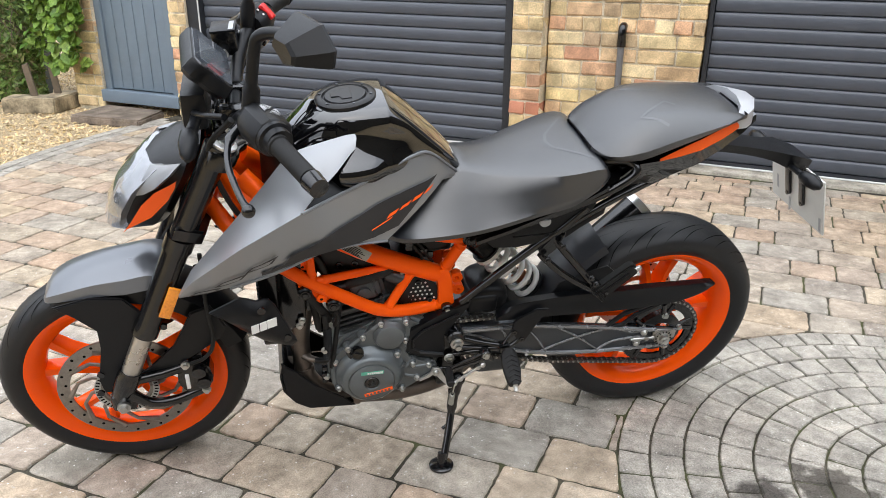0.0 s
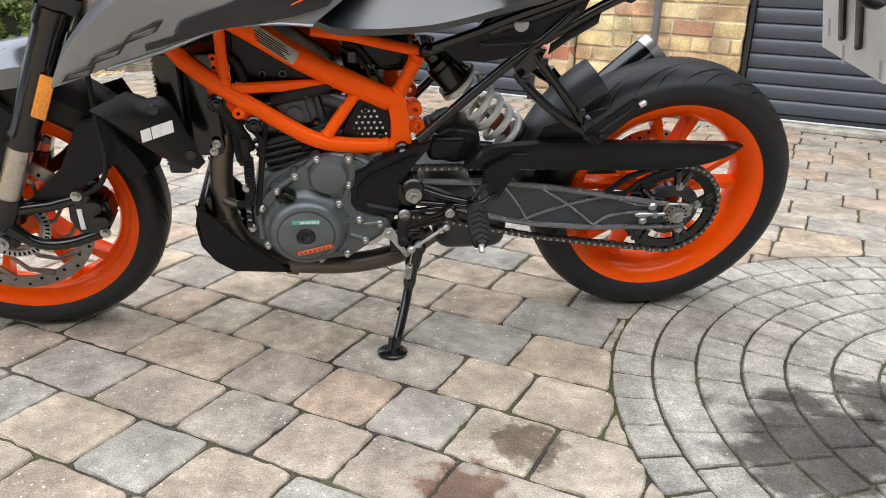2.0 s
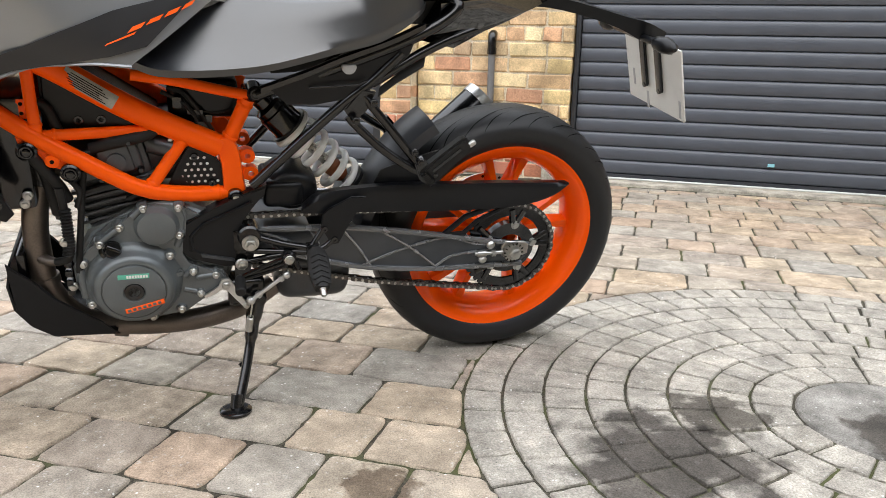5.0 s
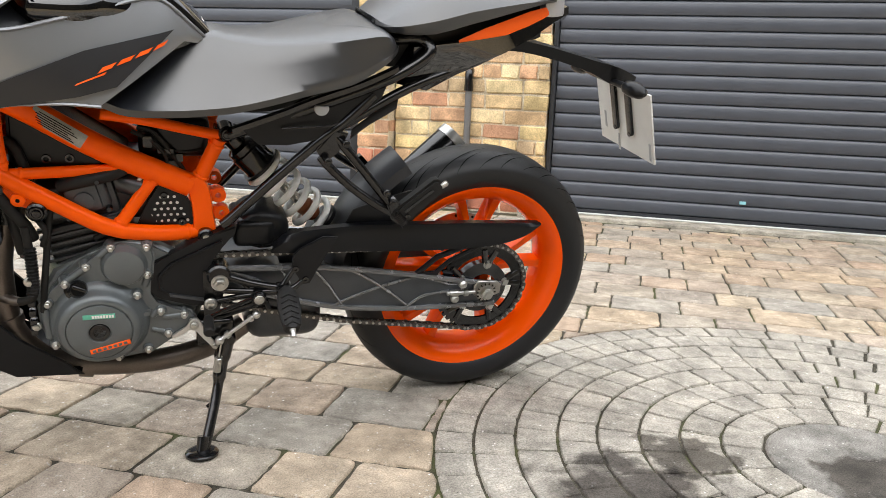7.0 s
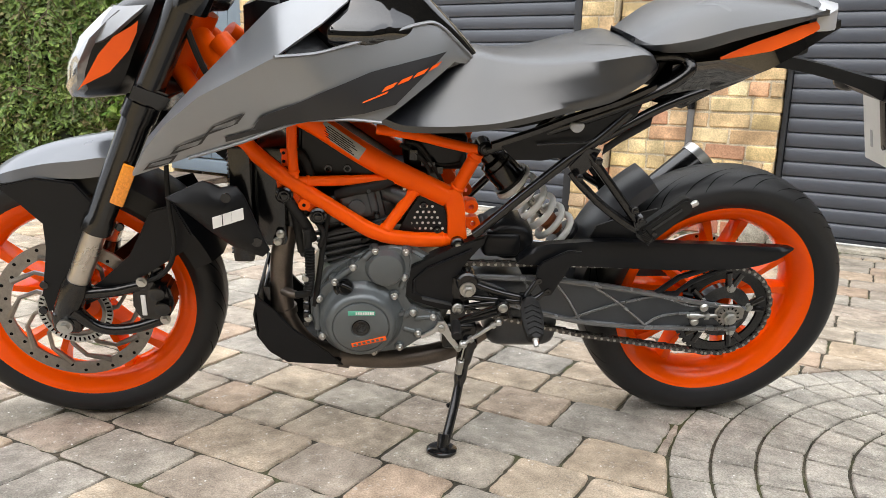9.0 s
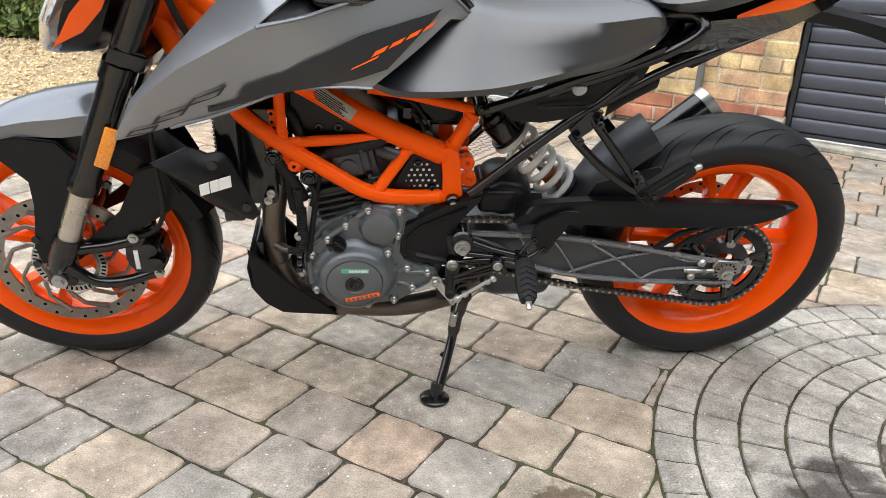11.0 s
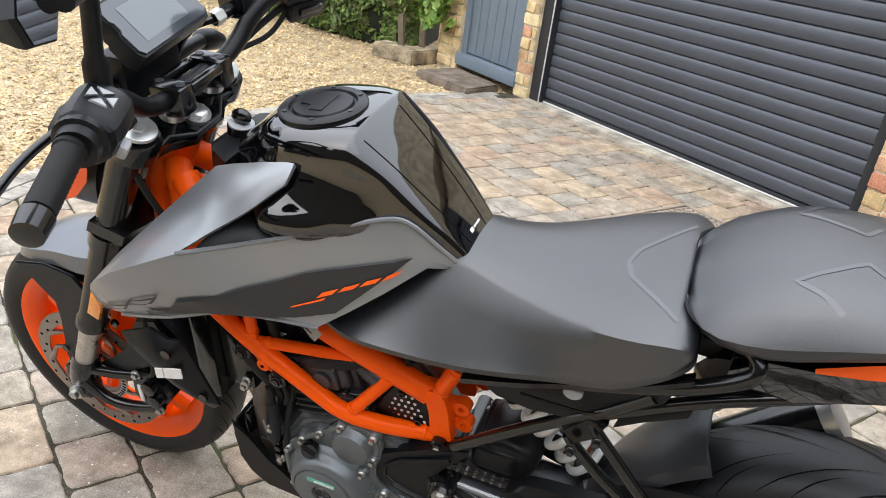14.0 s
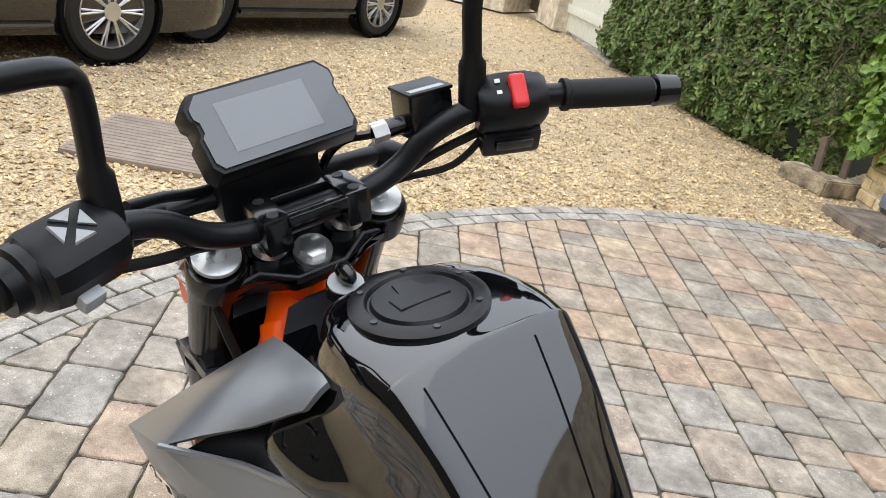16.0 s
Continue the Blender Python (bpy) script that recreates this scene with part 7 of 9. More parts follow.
for k_ in range(8):
    boxm(b, (-0.111 + k_ * 0.0047, -0.1537, 0.3315), (-0.1075 + k_ * 0.0047, -0.1530, 0.3372))
part("label_bar", b, white_decal, cl)
LB = Matrix.Translation((-0.083, -0.1520, 0.269)) @ Matrix.Rotation(radians(-14), 4, "Y")
b = bmesh.new()
boxm(b, (-0.036, -0.001, -0.0048), (0.035, 0.0008, 0.0048), 0.0004)
part("label_bar", b, orange_decal, cl, "orange maker label, unlettered", LB)
b = bmesh.new()
for k_ in range(7):
    boxm(b, (-0.032 + k_ * 0.0092, -0.0016, -0.0026), (-0.0262 + k_ * 0.0092, -0.0008, 0.0026))
part("label_bar", b, case_grey, cl, "", LB)
lathe(lc := bmesh.new(), [(0.044, -0.100), (0.043, -0.109), (0.0385, -0.114), (0.0365, -0.121), (0.0335, -0.1265), (0.028, -0.1285), (0.0001, -0.1290)], 44, (-0.053, 0, 0.416), closed=False)
part("generator_cover", lc, case_grey, engine, "small round grey cover")
BOLTS = ((-0.074, -0.114, 0.452), (-0.014, -0.114, 0.451), (-0.117, -0.114, 0.416), (-0.153, -0.116, 0.385), (-0.184, -0.116, 0.347), (-0.015, -0.116, 0.396), (-0.034, -0.122, 0.357), (0.006, -0.118, 0.317), (0.048, -0.114, 0.304), (0.018, -0.116, 0.266), (-0.019, -0.118, 0.235), (-0.072, -0.120, 0.225), (-0.177, -0.120, 0.262))
b = bmesh.new()
for p in BOLTS:
    button_head(b, p, 0.0050, 0.009)
part("case_bolt", b, zinc, engine, "zinc plated case bolts")
for x, y, z in BOLTS:
    b = bmesh.new()
    tube(b, [(x, -0.098, z), (x, y + 0.004, z), (x, y + 0.001, z)], [0.0125, 0.0105, 0.0088], 14)
    part("bolt_boss", b, case_grey, engine)
# cast ribs and the step beside the clutch
for p, q, r in (((-0.020, 0.372), (-0.012, 0.396), 0.007), ((-0.150, 0.388), (-0.120, 0.412), 0.007), ((-0.190, 0.335), (-0.186, 0.275), 0.008), ((-0.010, 0.306), (0.004, 0.318), 0.008), ((-0.094, 0.435), (-0.078, 0.450), 0.007), ((0.010, 0.300), (0.044, 0.303), 0.006), ((-0.012, 0.276), (0.014, 0.268), 0.006), ((-0.175, 0.268), (-0.155, 0.262), 0.008)):
    b = bmesh.new()
    tube(b, [(p[0], -0.110, p[1]), (q[0], -0.110, q[1])], r, 10)
    part("cast_rib", b, case_grey, engine)
b = bmesh.new()
outline_plate(b, [(-0.040, -0.124, 0.318), (-0.014, -0.122, 0.324), (-0.010, -0.120, 0.318), (-0.012, -0.120, 0.310), (-0.036, -0.124, 0.304)], 0.02, 0.003)
part("cast_step", b, case_grey, engine)
b = bmesh.new()
lathe(b, [(0.0001, 0.010), (0.013, 0.010), (0.0165, 0.004), (0.0165, -0.010), (0.021, -0.012), (0.021, -0.03)], 24, closed=False)
boxm(b, (-0.012, 0.008, -0.003), (0.012, 0.017, 0.003), 0.002)
part("filler_cap", b, satin_black, engine, "black oil filler cap", Matrix.Translation((-0.132, -0.124, 0.378)) @ Matrix.Rotation(radians(28), 4, "Y") @ Matrix.Rotation(radians(150), 4, "X"))
# cylinder, head and fins
CYL = Matrix.Translation((-0.092, 0, 0.42)) @ Matrix.Rotation(radians(-14), 4, "Y")
b = bmesh.new()
boxm(b, (-0.080, -0.072, -0.02), (0.060, 0.072, 0.15), 0.01)
cyl = part("cylinder", b, dark_metal, engine, "black cylinder block", CYL)
b = bmesh.new()
for k in range(5):
    z = 0.012 + k * 0.015
    boxm(b, (-0.086, -0.082, z), (0.066, -0.068, z + 0.006), 0.0015, 1)
part("cylinder_fin", b, dark_metal, cyl)
b = bmesh.new()
boxm(b, (-0.075, -0.090, 0.090), (0.050, 0.085, 0.150), 0.010, 3)
boxm(b, (-0.060, -0.096, 0.100), (-0.030, -0.086, 0.140), 0.004)
boxm(b, (-0.018, -0.098, 0.096), (0.036, -0.086, 0.146), 0.006)
tube(b, [(0.010, -0.096, 0.120), (0.010, -0.104, 0.120)], 0.016, 20)
tube(b, [(-0.075, -0.08, 0.07), (-0.030, -0.088, 0.075), (0.050, -0.084, 0.070)], 0.007, 8)
part("cylinder_head", b, dark_metal, cyl, "black cam cover and head")
b = bmesh.new()
for x, z in ((-0.068, 0.092), (-0.024, 0.094), (0.044, 0.094), (-0.045, 0.143), (0.040, 0.148), (-0.064, 0.145)):
    tube(b, [(x, -0.090, z), (x, -0.101, z), (x, -0.1025, z)], [0.0062, 0.0052, 0.004], 8)
part("head_bolt", b, satin_black, cyl, "small black bolts")
b = bmesh.new()
for pts, r in (([(-0.150, -0.088, 0.560), (-0.120, -0.094, 0.572), (-0.085, -0.090, 0.578), (-0.055, -0.08, 0.585), (-0.03, -0.07, 0.60)], 0.0115), ([(-0.205, -0.118, 0.500), (-0.202, -0.120, 0.45), (-0.200, -0.124, 0.40), (-0.205, -0.122, 0.365), (-0.228, -0.105, 0.350)], 0.0072),
               ([(-0.16, -0.095, 0.55), (-0.170, -0.10, 0.50), (-0.178, -0.108, 0.44), (-0.186, -0.114, 0.38), (-0.192, -0.112, 0.33)], 0.006), ([(-0.26, -0.09, 0.63), (-0.22, -0.085, 0.64), (-0.20, -0.09, 0.60), (-0.19, -0.10, 0.55)], 0.009),
               ([(-0.30, -0.06, 0.65), (-0.25, -0.08, 0.59), (-0.228, -0.09, 0.52), (-0.215, -0.09, 0.44)], 0.011), ([(-0.24, -0.118, 0.560), (-0.226, -0.115, 0.535), (-0.206, -0.108, 0.500), (-0.196, -0.10, 0.47)], 0.010),
               ([(-0.10, -0.085, 0.46), (-0.07, -0.09, 0.475), (-0.03, -0.085, 0.468)], 0.005), ([(-0.195, -0.105, 0.52), (-0.175, -0.112, 0.49), (-0.182, -0.110, 0.46)], 0.005)):
    tube(b, curve(pts, 6), r, 10)
part("engine_hose", b, rubber, bike, "black rubber hoses and cables")
b = bmesh.new()
for k in range(15):
    z = 0.372 + k * 0.0062
    x = -0.2005 - 0.004 * max(0, 1 - k / 4)
    lathe(b, [(0.0001, 0), (0.0085, 0), (0.0105, 0.0015), (0.0085, 0.003), (0.0001, 0.003)], 14, (0, 0, 0), closed=False)
    bmesh.ops.transform(b, matrix=Matrix.Translation((x, -0.123, z)) @ Matrix.Rotation(radians(90), 4, "X"), verts=b.verts[-70:])
part("ribbed_sleeve", b, rubber, bike)
b = bmesh.new()
boxm(b, (-0.245, -0.09, 0.49), (-0.215, -0.06, 0.60), 0.006)
boxm(b, (-0.222, -0.10, 0.43), (-0.205, -0.08, 0.51), 0.006)
for z in (0.282, 0.302, 0.322, 0.342):
    boxm(b, (-0.216, -0.116, z), (-0.204, -0.098, z + 0.012), 0.003)
part("engine_bracket", b, satin_black, bike)
b = bmesh.new()
for x, y, z in ((-0.208, -0.125, 0.398), (-0.206, -0.112, 0.300), (-0.262, -0.112, 0.470), (-0.256, -0.112, 0.485)):
    button_head(b, (x, y, z), 0.006, 0.008)
part("clip_bolt", b, zinc, bike, "small bright bolts")

# black cover over the front sprocket, dished behind a raised rim
b = bmesh.new()
SC = [(-0.028, -0.106, 0.384), (-0.012, -0.106, 0.410), (0.040, -0.103, 0.436), (0.075, -0.100, 0.453), (0.150, -0.094, 0.482), (0.145, -0.094, 0.458), (0.117, -0.098, 0.438), (0.099, -0.102, 0.414), (0.089, -0.107, 0.376), (0.090, -0.111, 0.318), (0.065, -0.111, 0.319), (0.008, -0.111, 0.338), (-0.024, -0.108, 0.362)]
outline_plate(b, SC, 0.030, 0.004)
fsc = part("front_sprocket_cover", b, plastic, bike, "black plastic sprocket cover")
b = bmesh.new()
for line in ([(0.006, 0.388), (0.030, 0.412), (0.085, 0.436), (0.120, 0.452)], [(0.006, 0.388), (0.006, 0.360), (0.028, 0.347), (0.084, 0.333)]):
    tube(b, [(x, -0.1085 + 0.10 * max(0, z - 0.40), z) for x, z in line], 0.0032, 8)
part("cover_ridge", b, plastic, fsc)
b = bmesh.new()
outline_plate(b, [(0.022, -0.1135, 0.352), (0.084, -0.1140, 0.337), (0.086, -0.1140, 0.330), (0.024, -0.1135, 0.344)], 0.006, 0.001)
part("cover_step", b, arm_grey, fsc, "grey edge of the cover")

# -- subframe --
def sub(b):
    for pts, r in (([(0.134, -0.096, 0.660), (0.26, -0.116, 0.712), (0.385, -0.124, 0.764), (0.455, -0.126, 0.800), (0.492, -0.124, 0.832), (0.478, -0.105, 0.850), (0.43, -0.085, 0.844)], 0.0105),
                   ([(0.122, -0.096, 0.484), (0.136, -0.098, 0.497), (0.214, -0.108, 0.578), (0.291, -0.118, 0.654), (0.339, -0.121, 0.694), (0.392, -0.122, 0.748)], 0.0098),
                   ([(0.339, -0.120, 0.690), (0.46, -0.112, 0.760), (0.60, -0.09, 0.812), (0.72, -0.06, 0.865)], 0.0095),
                   ([(0.296, -0.122, 0.628), (0.312, -0.126, 0.610), (0.357, -0.131, 0.570), (0.411, -0.134, 0.533), (0.450, -0.134, 0.512)], 0.0088),
                   ([(0.322, -0.122, 0.668), (0.336, -0.126, 0.652), (0.376, -0.131, 0.606), (0.413, -0.134, 0.563), (0.452, -0.134, 0.518)], 0.0088)):
        tube(b, curve(pts, 5), r, 14)
    outline_plate(b, [(0.428, -0.146, 0.536), (0.446, -0.146, 0.548), (0.472, -0.146, 0.520), (0.476, -0.146, 0.500), (0.458, -0.146, 0.492), (0.440, -0.146, 0.504)], 0.020, 0.003)
    outline_plate(b, [(0.286, -0.130, 0.642), (0.318, -0.131, 0.682), (0.346, -0.131, 0.676), (0.330, -0.131, 0.640), (0.304, -0.130, 0.616)], 0.016, 0.003)


both("subframe", sub, satin_black, bike, "black tubular subframe with a grab loop")
both("seat_rail", lambda q: loft(q, smooth_rows([[(x, y, z + 0.006), (x, y - 0.006, z + 0.003), (x, y - 0.006, z - 0.006), (x, y + 0.006, z - 0.008), (x, y + 0.010, z + 0.004)] for x, y, z in ((0.136, -0.128, 0.679), (0.215, -0.135, 0.711), (0.273, -0.138, 0.737), (0.36, -0.138, 0.770), (0.43, -0.128, 0.800))], 4)), satin_black, bike, "black edge rail under the seat")
both("subframe_panel", lambda q: outline_plate(q, [(0.150, -0.120, 0.680), (0.280, -0.130, 0.735), (0.385, -0.132, 0.772), (0.42, -0.126, 0.785), (0.405, -0.126, 0.742), (0.345, -0.126, 0.690), (0.310, -0.126, 0.664), (0.235, -0.118, 0.648), (0.185, -0.112, 0.646)], 0.006, 0.002), plastic, bike, "black side panel under the seat")
b = bmesh.new()
tube(b, [(0.222, -0.126, 0.682), (0.31, -0.1325, 0.690), (0.325, -0.134, 0.697)], 0.0022, 6)
part("panel_crease", b, satin_black, bike)
b = bmesh.new()
plate(b, [(0.292 + 0.0135 * math.cos(a), 0.7225 + 0.0135 * math.sin(a)) for a in [math.pi * k / 12 for k in range(12, 25)]] + [(0.304, 0.7265), (0.281, 0.7265)], -0.1345, -0.126, 0.001)
part("panel_button", b, paint("pale_grey_plastic", (0.32, 0.33, 0.34), 0.5), bike, "pale grey half-round panel button")
b = bmesh.new()
outline_plate(b, [(0.440, -0.152, 0.524), (0.520, -0.150, 0.588), (0.530, -0.150, 0.589), (0.543, -0.150, 0.577), (0.543, -0.150, 0.562), (0.476, -0.152, 0.500), (0.458, -0.152, 0.506)], 0.022, 0.005)
ppg = part("pillion_peg", b, rubber, bike, "folded pillion foot peg")
b = bmesh.new()
outline_plate(b, [(0.462, -0.1535, 0.526), (0.516, -0.1525, 0.570), (0.521, -0.1525, 0.566), (0.466, -0.1535, 0.521)], 0.003, 0.0006)
part("peg_ridge", b, satin_black, ppg)
b = bmesh.new()
tube(b, [(0.538, -0.144, 0.574), (0.546, -0.147, 0.581), (0.548, -0.148, 0.583)], [0.006, 0.006, 0.004], 12)
part("peg_tip", b, alu, ppg, "bright peg tip")
b = bmesh.new()
for x, z in ((0.425, 0.562), (0.440, 0.542), (0.338, 0.660), (0.306, 0.626), (0.462, 0.503), (0.470, 0.515)):
    button_head(b, (x, -0.148, z), 0.0052, 0.007)
part("subframe_bolt", b, satin_black, bike)
b = bmesh.new()
pts = [Vector((0.446, -0.152, 0.520)) + Vector((0.020, -0.002, -0.022)) * (k / 60) + Vector((math.cos(k * 0.8) * 0.0055, math.sin(k * 0.8) * 0.0055, math.cos(k * 0.8) * 0.0055)) for k in range(61)]
tube(b, pts, 0.0013, 5)
part("peg_spring", b, satin_black, bike)
# rubber flap and cable behind the panel
b = bmesh.new()
loft(b, [[(x, -0.118, z), (x + 0.004, -0.112, z + 0.016), (x + 0.006, -0.104, z + 0.014), (x + 0.002, -0.112, z - 0.004)] for x, z in ((0.352, 0.664), (0.385, 0.690), (0.420, 0.712), (0.438, 0.724))])
part("rubber_flap", b, rubber, bike)

# -- shock absorber --
a_, e_ = Vector((0.148, 0.0, 0.626)), Vector((0.346, 0.0, 0.430))
dv = e_ - a_
b = bmesh.new()
tube(b, [a_ + dv * k for k in (0, 0.06, 0.08, 0.12, 0.13, 0.26, 0.27, 0.30, 0.31, 0.36)], [0.020, 0.020, 0.031, 0.031, 0.034, 0.034, 0.036, 0.036, 0.033, 0.030], 26)
shock = part("shock_absorber", b, satin_black, bike, "black shock absorber body")
b = bmesh.new()
tube(b, [a_ + dv * 0.36, a_ + dv * 0.90], 0.010, 14)
part("piston_rod", b, tube_steel, shock)
b = bmesh.new()
tube(b, [a_ + dv * k for k in (0.72, 0.74, 0.78, 0.82, 0.86)], [0.014, 0.020, 0.018, 0.020, 0.014], 18)
part("bump_stop", b, paint("brown_bump_stop", (0.30, 0.09, 0.03), 0.55), shock, "brown bump stop")
b = bmesh.new()
d_ = dv.normalized()
u_ = Vector((0, 1, 0))
v_ = d_.cross(u_)
pts = []
for k in range(151):
    t = k / 150
    an = 2 * math.pi * 5.6 * t + 1.0
    pts.append(a_ + dv * (0.30 + 0.60 * (0.10 * min(1, t / 0.2) + 0.90 * max(0, (t - 0.12) / 0.88))) + (u_ * math.cos(an) + v_ * math.sin(an)) * 0.0375)
tube(b, pts, 0.0072, 12)
part("coil_spring", b, white_coil, shock, "white coil spring")
b = bmesh.new()
tube(b, [a_ + dv * 0.275, a_ + dv * 0.295], 0.042, 28)
tube(b, [a_ + dv * 0.905, a_ + dv * 0.935], 0.041, 28)
part("spring_seat", b, plastic, shock)
b = bmesh.new()
loft(b, smooth_rows([[(x + r * math.cos(q), y, z + r * 0.8 * math.sin(q)) for q in [2 * math.pi * k / 18 for k in range(18)]] for x, y, z, r in ((0.205, -0.074, 0.452, 0.030), (0.203, -0.068, 0.455, 0.046), (0.202, -0.045, 0.457, 0.054), (0.202, 0.02, 0.457, 0.054), (0.202, 0.05, 0.455, 0.04))], 2))
boxm(b, (0.145, -0.080, 0.425), (0.225, 0.04, 0.480), 0.016, 3)
part("linkage_cover", b, plastic, bike, "soft black dirt cover behind the pivot")

# -- rear hugger --
b = bmesh.new()
arc_shell(b, REAR, 0.360, 170, 125, 0.070, 0.030, 18)
hug = part("rear_hugger", b, hugger_m, bike, "satin dark grey rear mudguard hugging the tyre")
b = bmesh.new()
outline_plate(b, [(0.350, -0.078, 0.438), (0.378, -0.078, 0.500), (0.430, -0.078, 0.520), (0.500, -0.078, 0.540), (0.520, -0.078, 0.522), (0.470, -0.078, 0.470), (0.460, -0.078, 0.436)], 0.004, 0.001)
part("hugger_side", b, plastic, hug)

# -- foot controls and stand --
b = bmesh.new()
outline_plate(b, [(0.249, -0.132, 0.404), (0.252, -0.132, 0.430), (0.262, -0.132, 0.442), (0.309, -0.131, 0.466), (0.338, -0.131, 0.464), (0.303, -0.132, 0.402), (0.286, -0.132, 0.366), (0.272, -0.132, 0.364), (0.262, -0.132, 0.382)], 0.005, 0.0016)
hgd = part("heel_guard", b, plastic, bike, "black heel guard")
b = bmesh.new()
for x, z in ((0.256, 0.400), (0.277, 0.376)):
    lathe(b, [(0.0001, -0.1335), (0.0025, -0.1335), (0.003, -0.136), (0.0062, -0.136), (0.007, -0.131)], 14, (x, 0, z), closed=False)
part("guard_bolt", b, satin_black, hgd)
b = bmesh.new()
for pts, r in (([(0.256, -0.127, 0.402), (0.243, -0.130, 0.382), (0.230, -0.136, 0.364)], 0.006), ([(0.277, -0.127, 0.376), (0.260, -0.130, 0.362), (0.240, -0.136, 0.356)], 0.006), ([(0.125, -0.112, 0.382), (0.175, -0.118, 0.366), (0.232, -0.130, 0.358)], 0.0075), ([(0.104, -0.110, 0.352), (0.160, -0.118, 0.350), (0.226, -0.130, 0.350)], 0.0065),
               ([(0.104, -0.108, 0.325), (0.15, -0.118, 0.338), (0.190, -0.126, 0.346)], 0.0065), ([(0.150, -0.112, 0.374), (0.170, -0.116, 0.352)], 0.004)):
    tube(b, curve(pts, 4), r, 10)
boxm(b, (0.220, -0.146, 0.346), (0.246, -0.122, 0.370), 0.004)
outline_plate(b, [(0.084, -0.110, 0.392), (0.110, -0.110, 0.400), (0.122, -0.110, 0.340), (0.110, -0.110, 0.285), (0.085, -0.110, 0.288)], 0.01, 0.002)
part("peg_bracket", b, satin_black, bike, "black forked foot peg bracket")
b = bmesh.new()
loft(b, smooth_rows([[(-w, y, -0.010), (w, y, -0.010), (w * 1.05, y, 0.004), (w * 0.6, y, 0.010), (-w * 0.6, y, 0.010), (-w * 1.05, y, 0.004)] for y, w in ((-0.048, 0.010), (-0.042, 0.015), (-0.010, 0.020), (0.020, 0.0195), (0.038, 0.016), (0.044, 0.011))], 2))
peg = part("rider_peg", b, rubber, bike, "ribbed black rider foot peg", Matrix.Translation((0.235, -0.196, 0.349)) @ Matrix.Rotation(radians(27), 4, "X"))
for k in range(6):
    for sx in (-1, 1):
        b = bmesh.new()
        boxm(b, (-0.0015, -0.0015, 0.0085), (0.017, 0.0015, 0.0125), 0.0008, 1, Matrix.Translation((0, -0.036 + k * 0.0125, 0)) @ Matrix.Rotation(radians(-28 if sx > 0 else 208), 4, "Z"))
        part("peg_rib", b, rubber, peg)
b = bmesh.new()
tube(b, [(0, -0.046, 0), (0, -0.052, -0.002), (0, -0.062, -0.003)], [0.007, 0.0055, 0.0052], 10)
part("peg_stud", b, alu, peg, "bright peg stud")
# gear lever: a slim forged loop on its pivot, with a ribbed toe rubber and a link rod
b = bmesh.new()
tube(b, curve([(0.188, -0.140, 0.350), (0.160, -0.141, 0.340), (0.125, -0.142, 0.326), (0.093, -0.144, 0.312)], 5), 0.0040, 8)
tube(b, curve([(0.190, -0.140, 0.334), (0.165, -0.141, 0.324), (0.130, -0.142, 0.314), (0.093, -0.144, 0.306)], 5), 0.0040, 8)
lathe(b, [(0.0001, -0.146), (0.0125, -0.146), (0.0145, -0.143), (0.0145, -0.118), (0.0001, -0.118)], 22, (0.186, 0, 0.343), closed=False)
outline_plate(b, [(0.186, -0.141, 0.340), (0.100, -0.143, 0.313), (0.100, -0.143, 0.305), (0.186, -0.141, 0.330)], 0.004, 0.001)
tube(b, [(0.198, -0.136, 0.336), (0.206, -0.136, 0.318)], 0.0055, 8)
gl = part("gear_lever", b, satin_black, bike, "black gear lever with a rubber tip")
b = bmesh.new()
tube(b, [(0.091 - 0.003 * k / 15, -0.142 - 0.050 * k / 15, 0.309 - 0.004 * k / 15) for k in range(16)], [0.0085] + [0.0102 if k % 2 else 0.0090 for k in range(14)] + [0.0085], 16)
part("toe_rubber", b, rubber, gl, "ribbed black toe rubber")
b = bmesh.new()
tube(b, [(0.113, -0.135, 0.253), (0.180, -0.135, 0.304)], 0.0042, 10)
tube(b, [(0.124, -0.135, 0.2615), (0.131, -0.135, 0.267)], 0.0075, 6)
tube(b, [(0.168, -0.135, 0.295), (0.174, -0.135, 0.2995)], 0.0072, 6)
ball(b, (0.112, -0.135, 0.252), 0.009)
ball(b, (0.182, -0.135, 0.305), 0.0085)
part("link_rod", b, alu, gl, "bright gear link rod")
b = bmesh.new()
button_head(b, (0.186, -0.146, 0.343), 0.0066, 0.007)
button_head(b, (0.097, -0.122, 0.328), 0.0085, 0.010)
part("lever_bolt", b, zinc, bike)
# side stand with its springs and switch
b = bmesh.new()
tube(b, curve([(0.128, -0.108, 0.240), (0.116, -0.124, 0.196), (0.106, -0.150, 0.150), (0.090, -0.190, 0.102), (0.074, -0.226, 0.060)], 5), [0.0165] * 5 + [0.0135] * 4 + [0.0100] * 12, 14)
stand = part("side_stand", b, satin_black, bike, "black side stand, folded out")
stand_foot = LEAN_M.inverted() @ Vector((0.080, -0.229, 0.005))
b = bmesh.new()
lathe(b, [(0.0001, 0.007), (0.020, 0.006), (0.028, 0.004), (0.0315, 0.001), (0.0315, -0.004), (0.0001, -0.004)], 30, closed=False)
bmesh.ops.transform(b, matrix=Matrix.Rotation(radians(90), 4, "X"), verts=b.verts)
tube(b, [(0, 0, 0), (0.004, 0.008, 0.03)], 0.012, 10)
part("stand_foot", b, satin_black, stand, "", Matrix.Translation(stand_foot) @ LEAN_M.to_3x3().to_4x4().inverted())
b = bmesh.new()
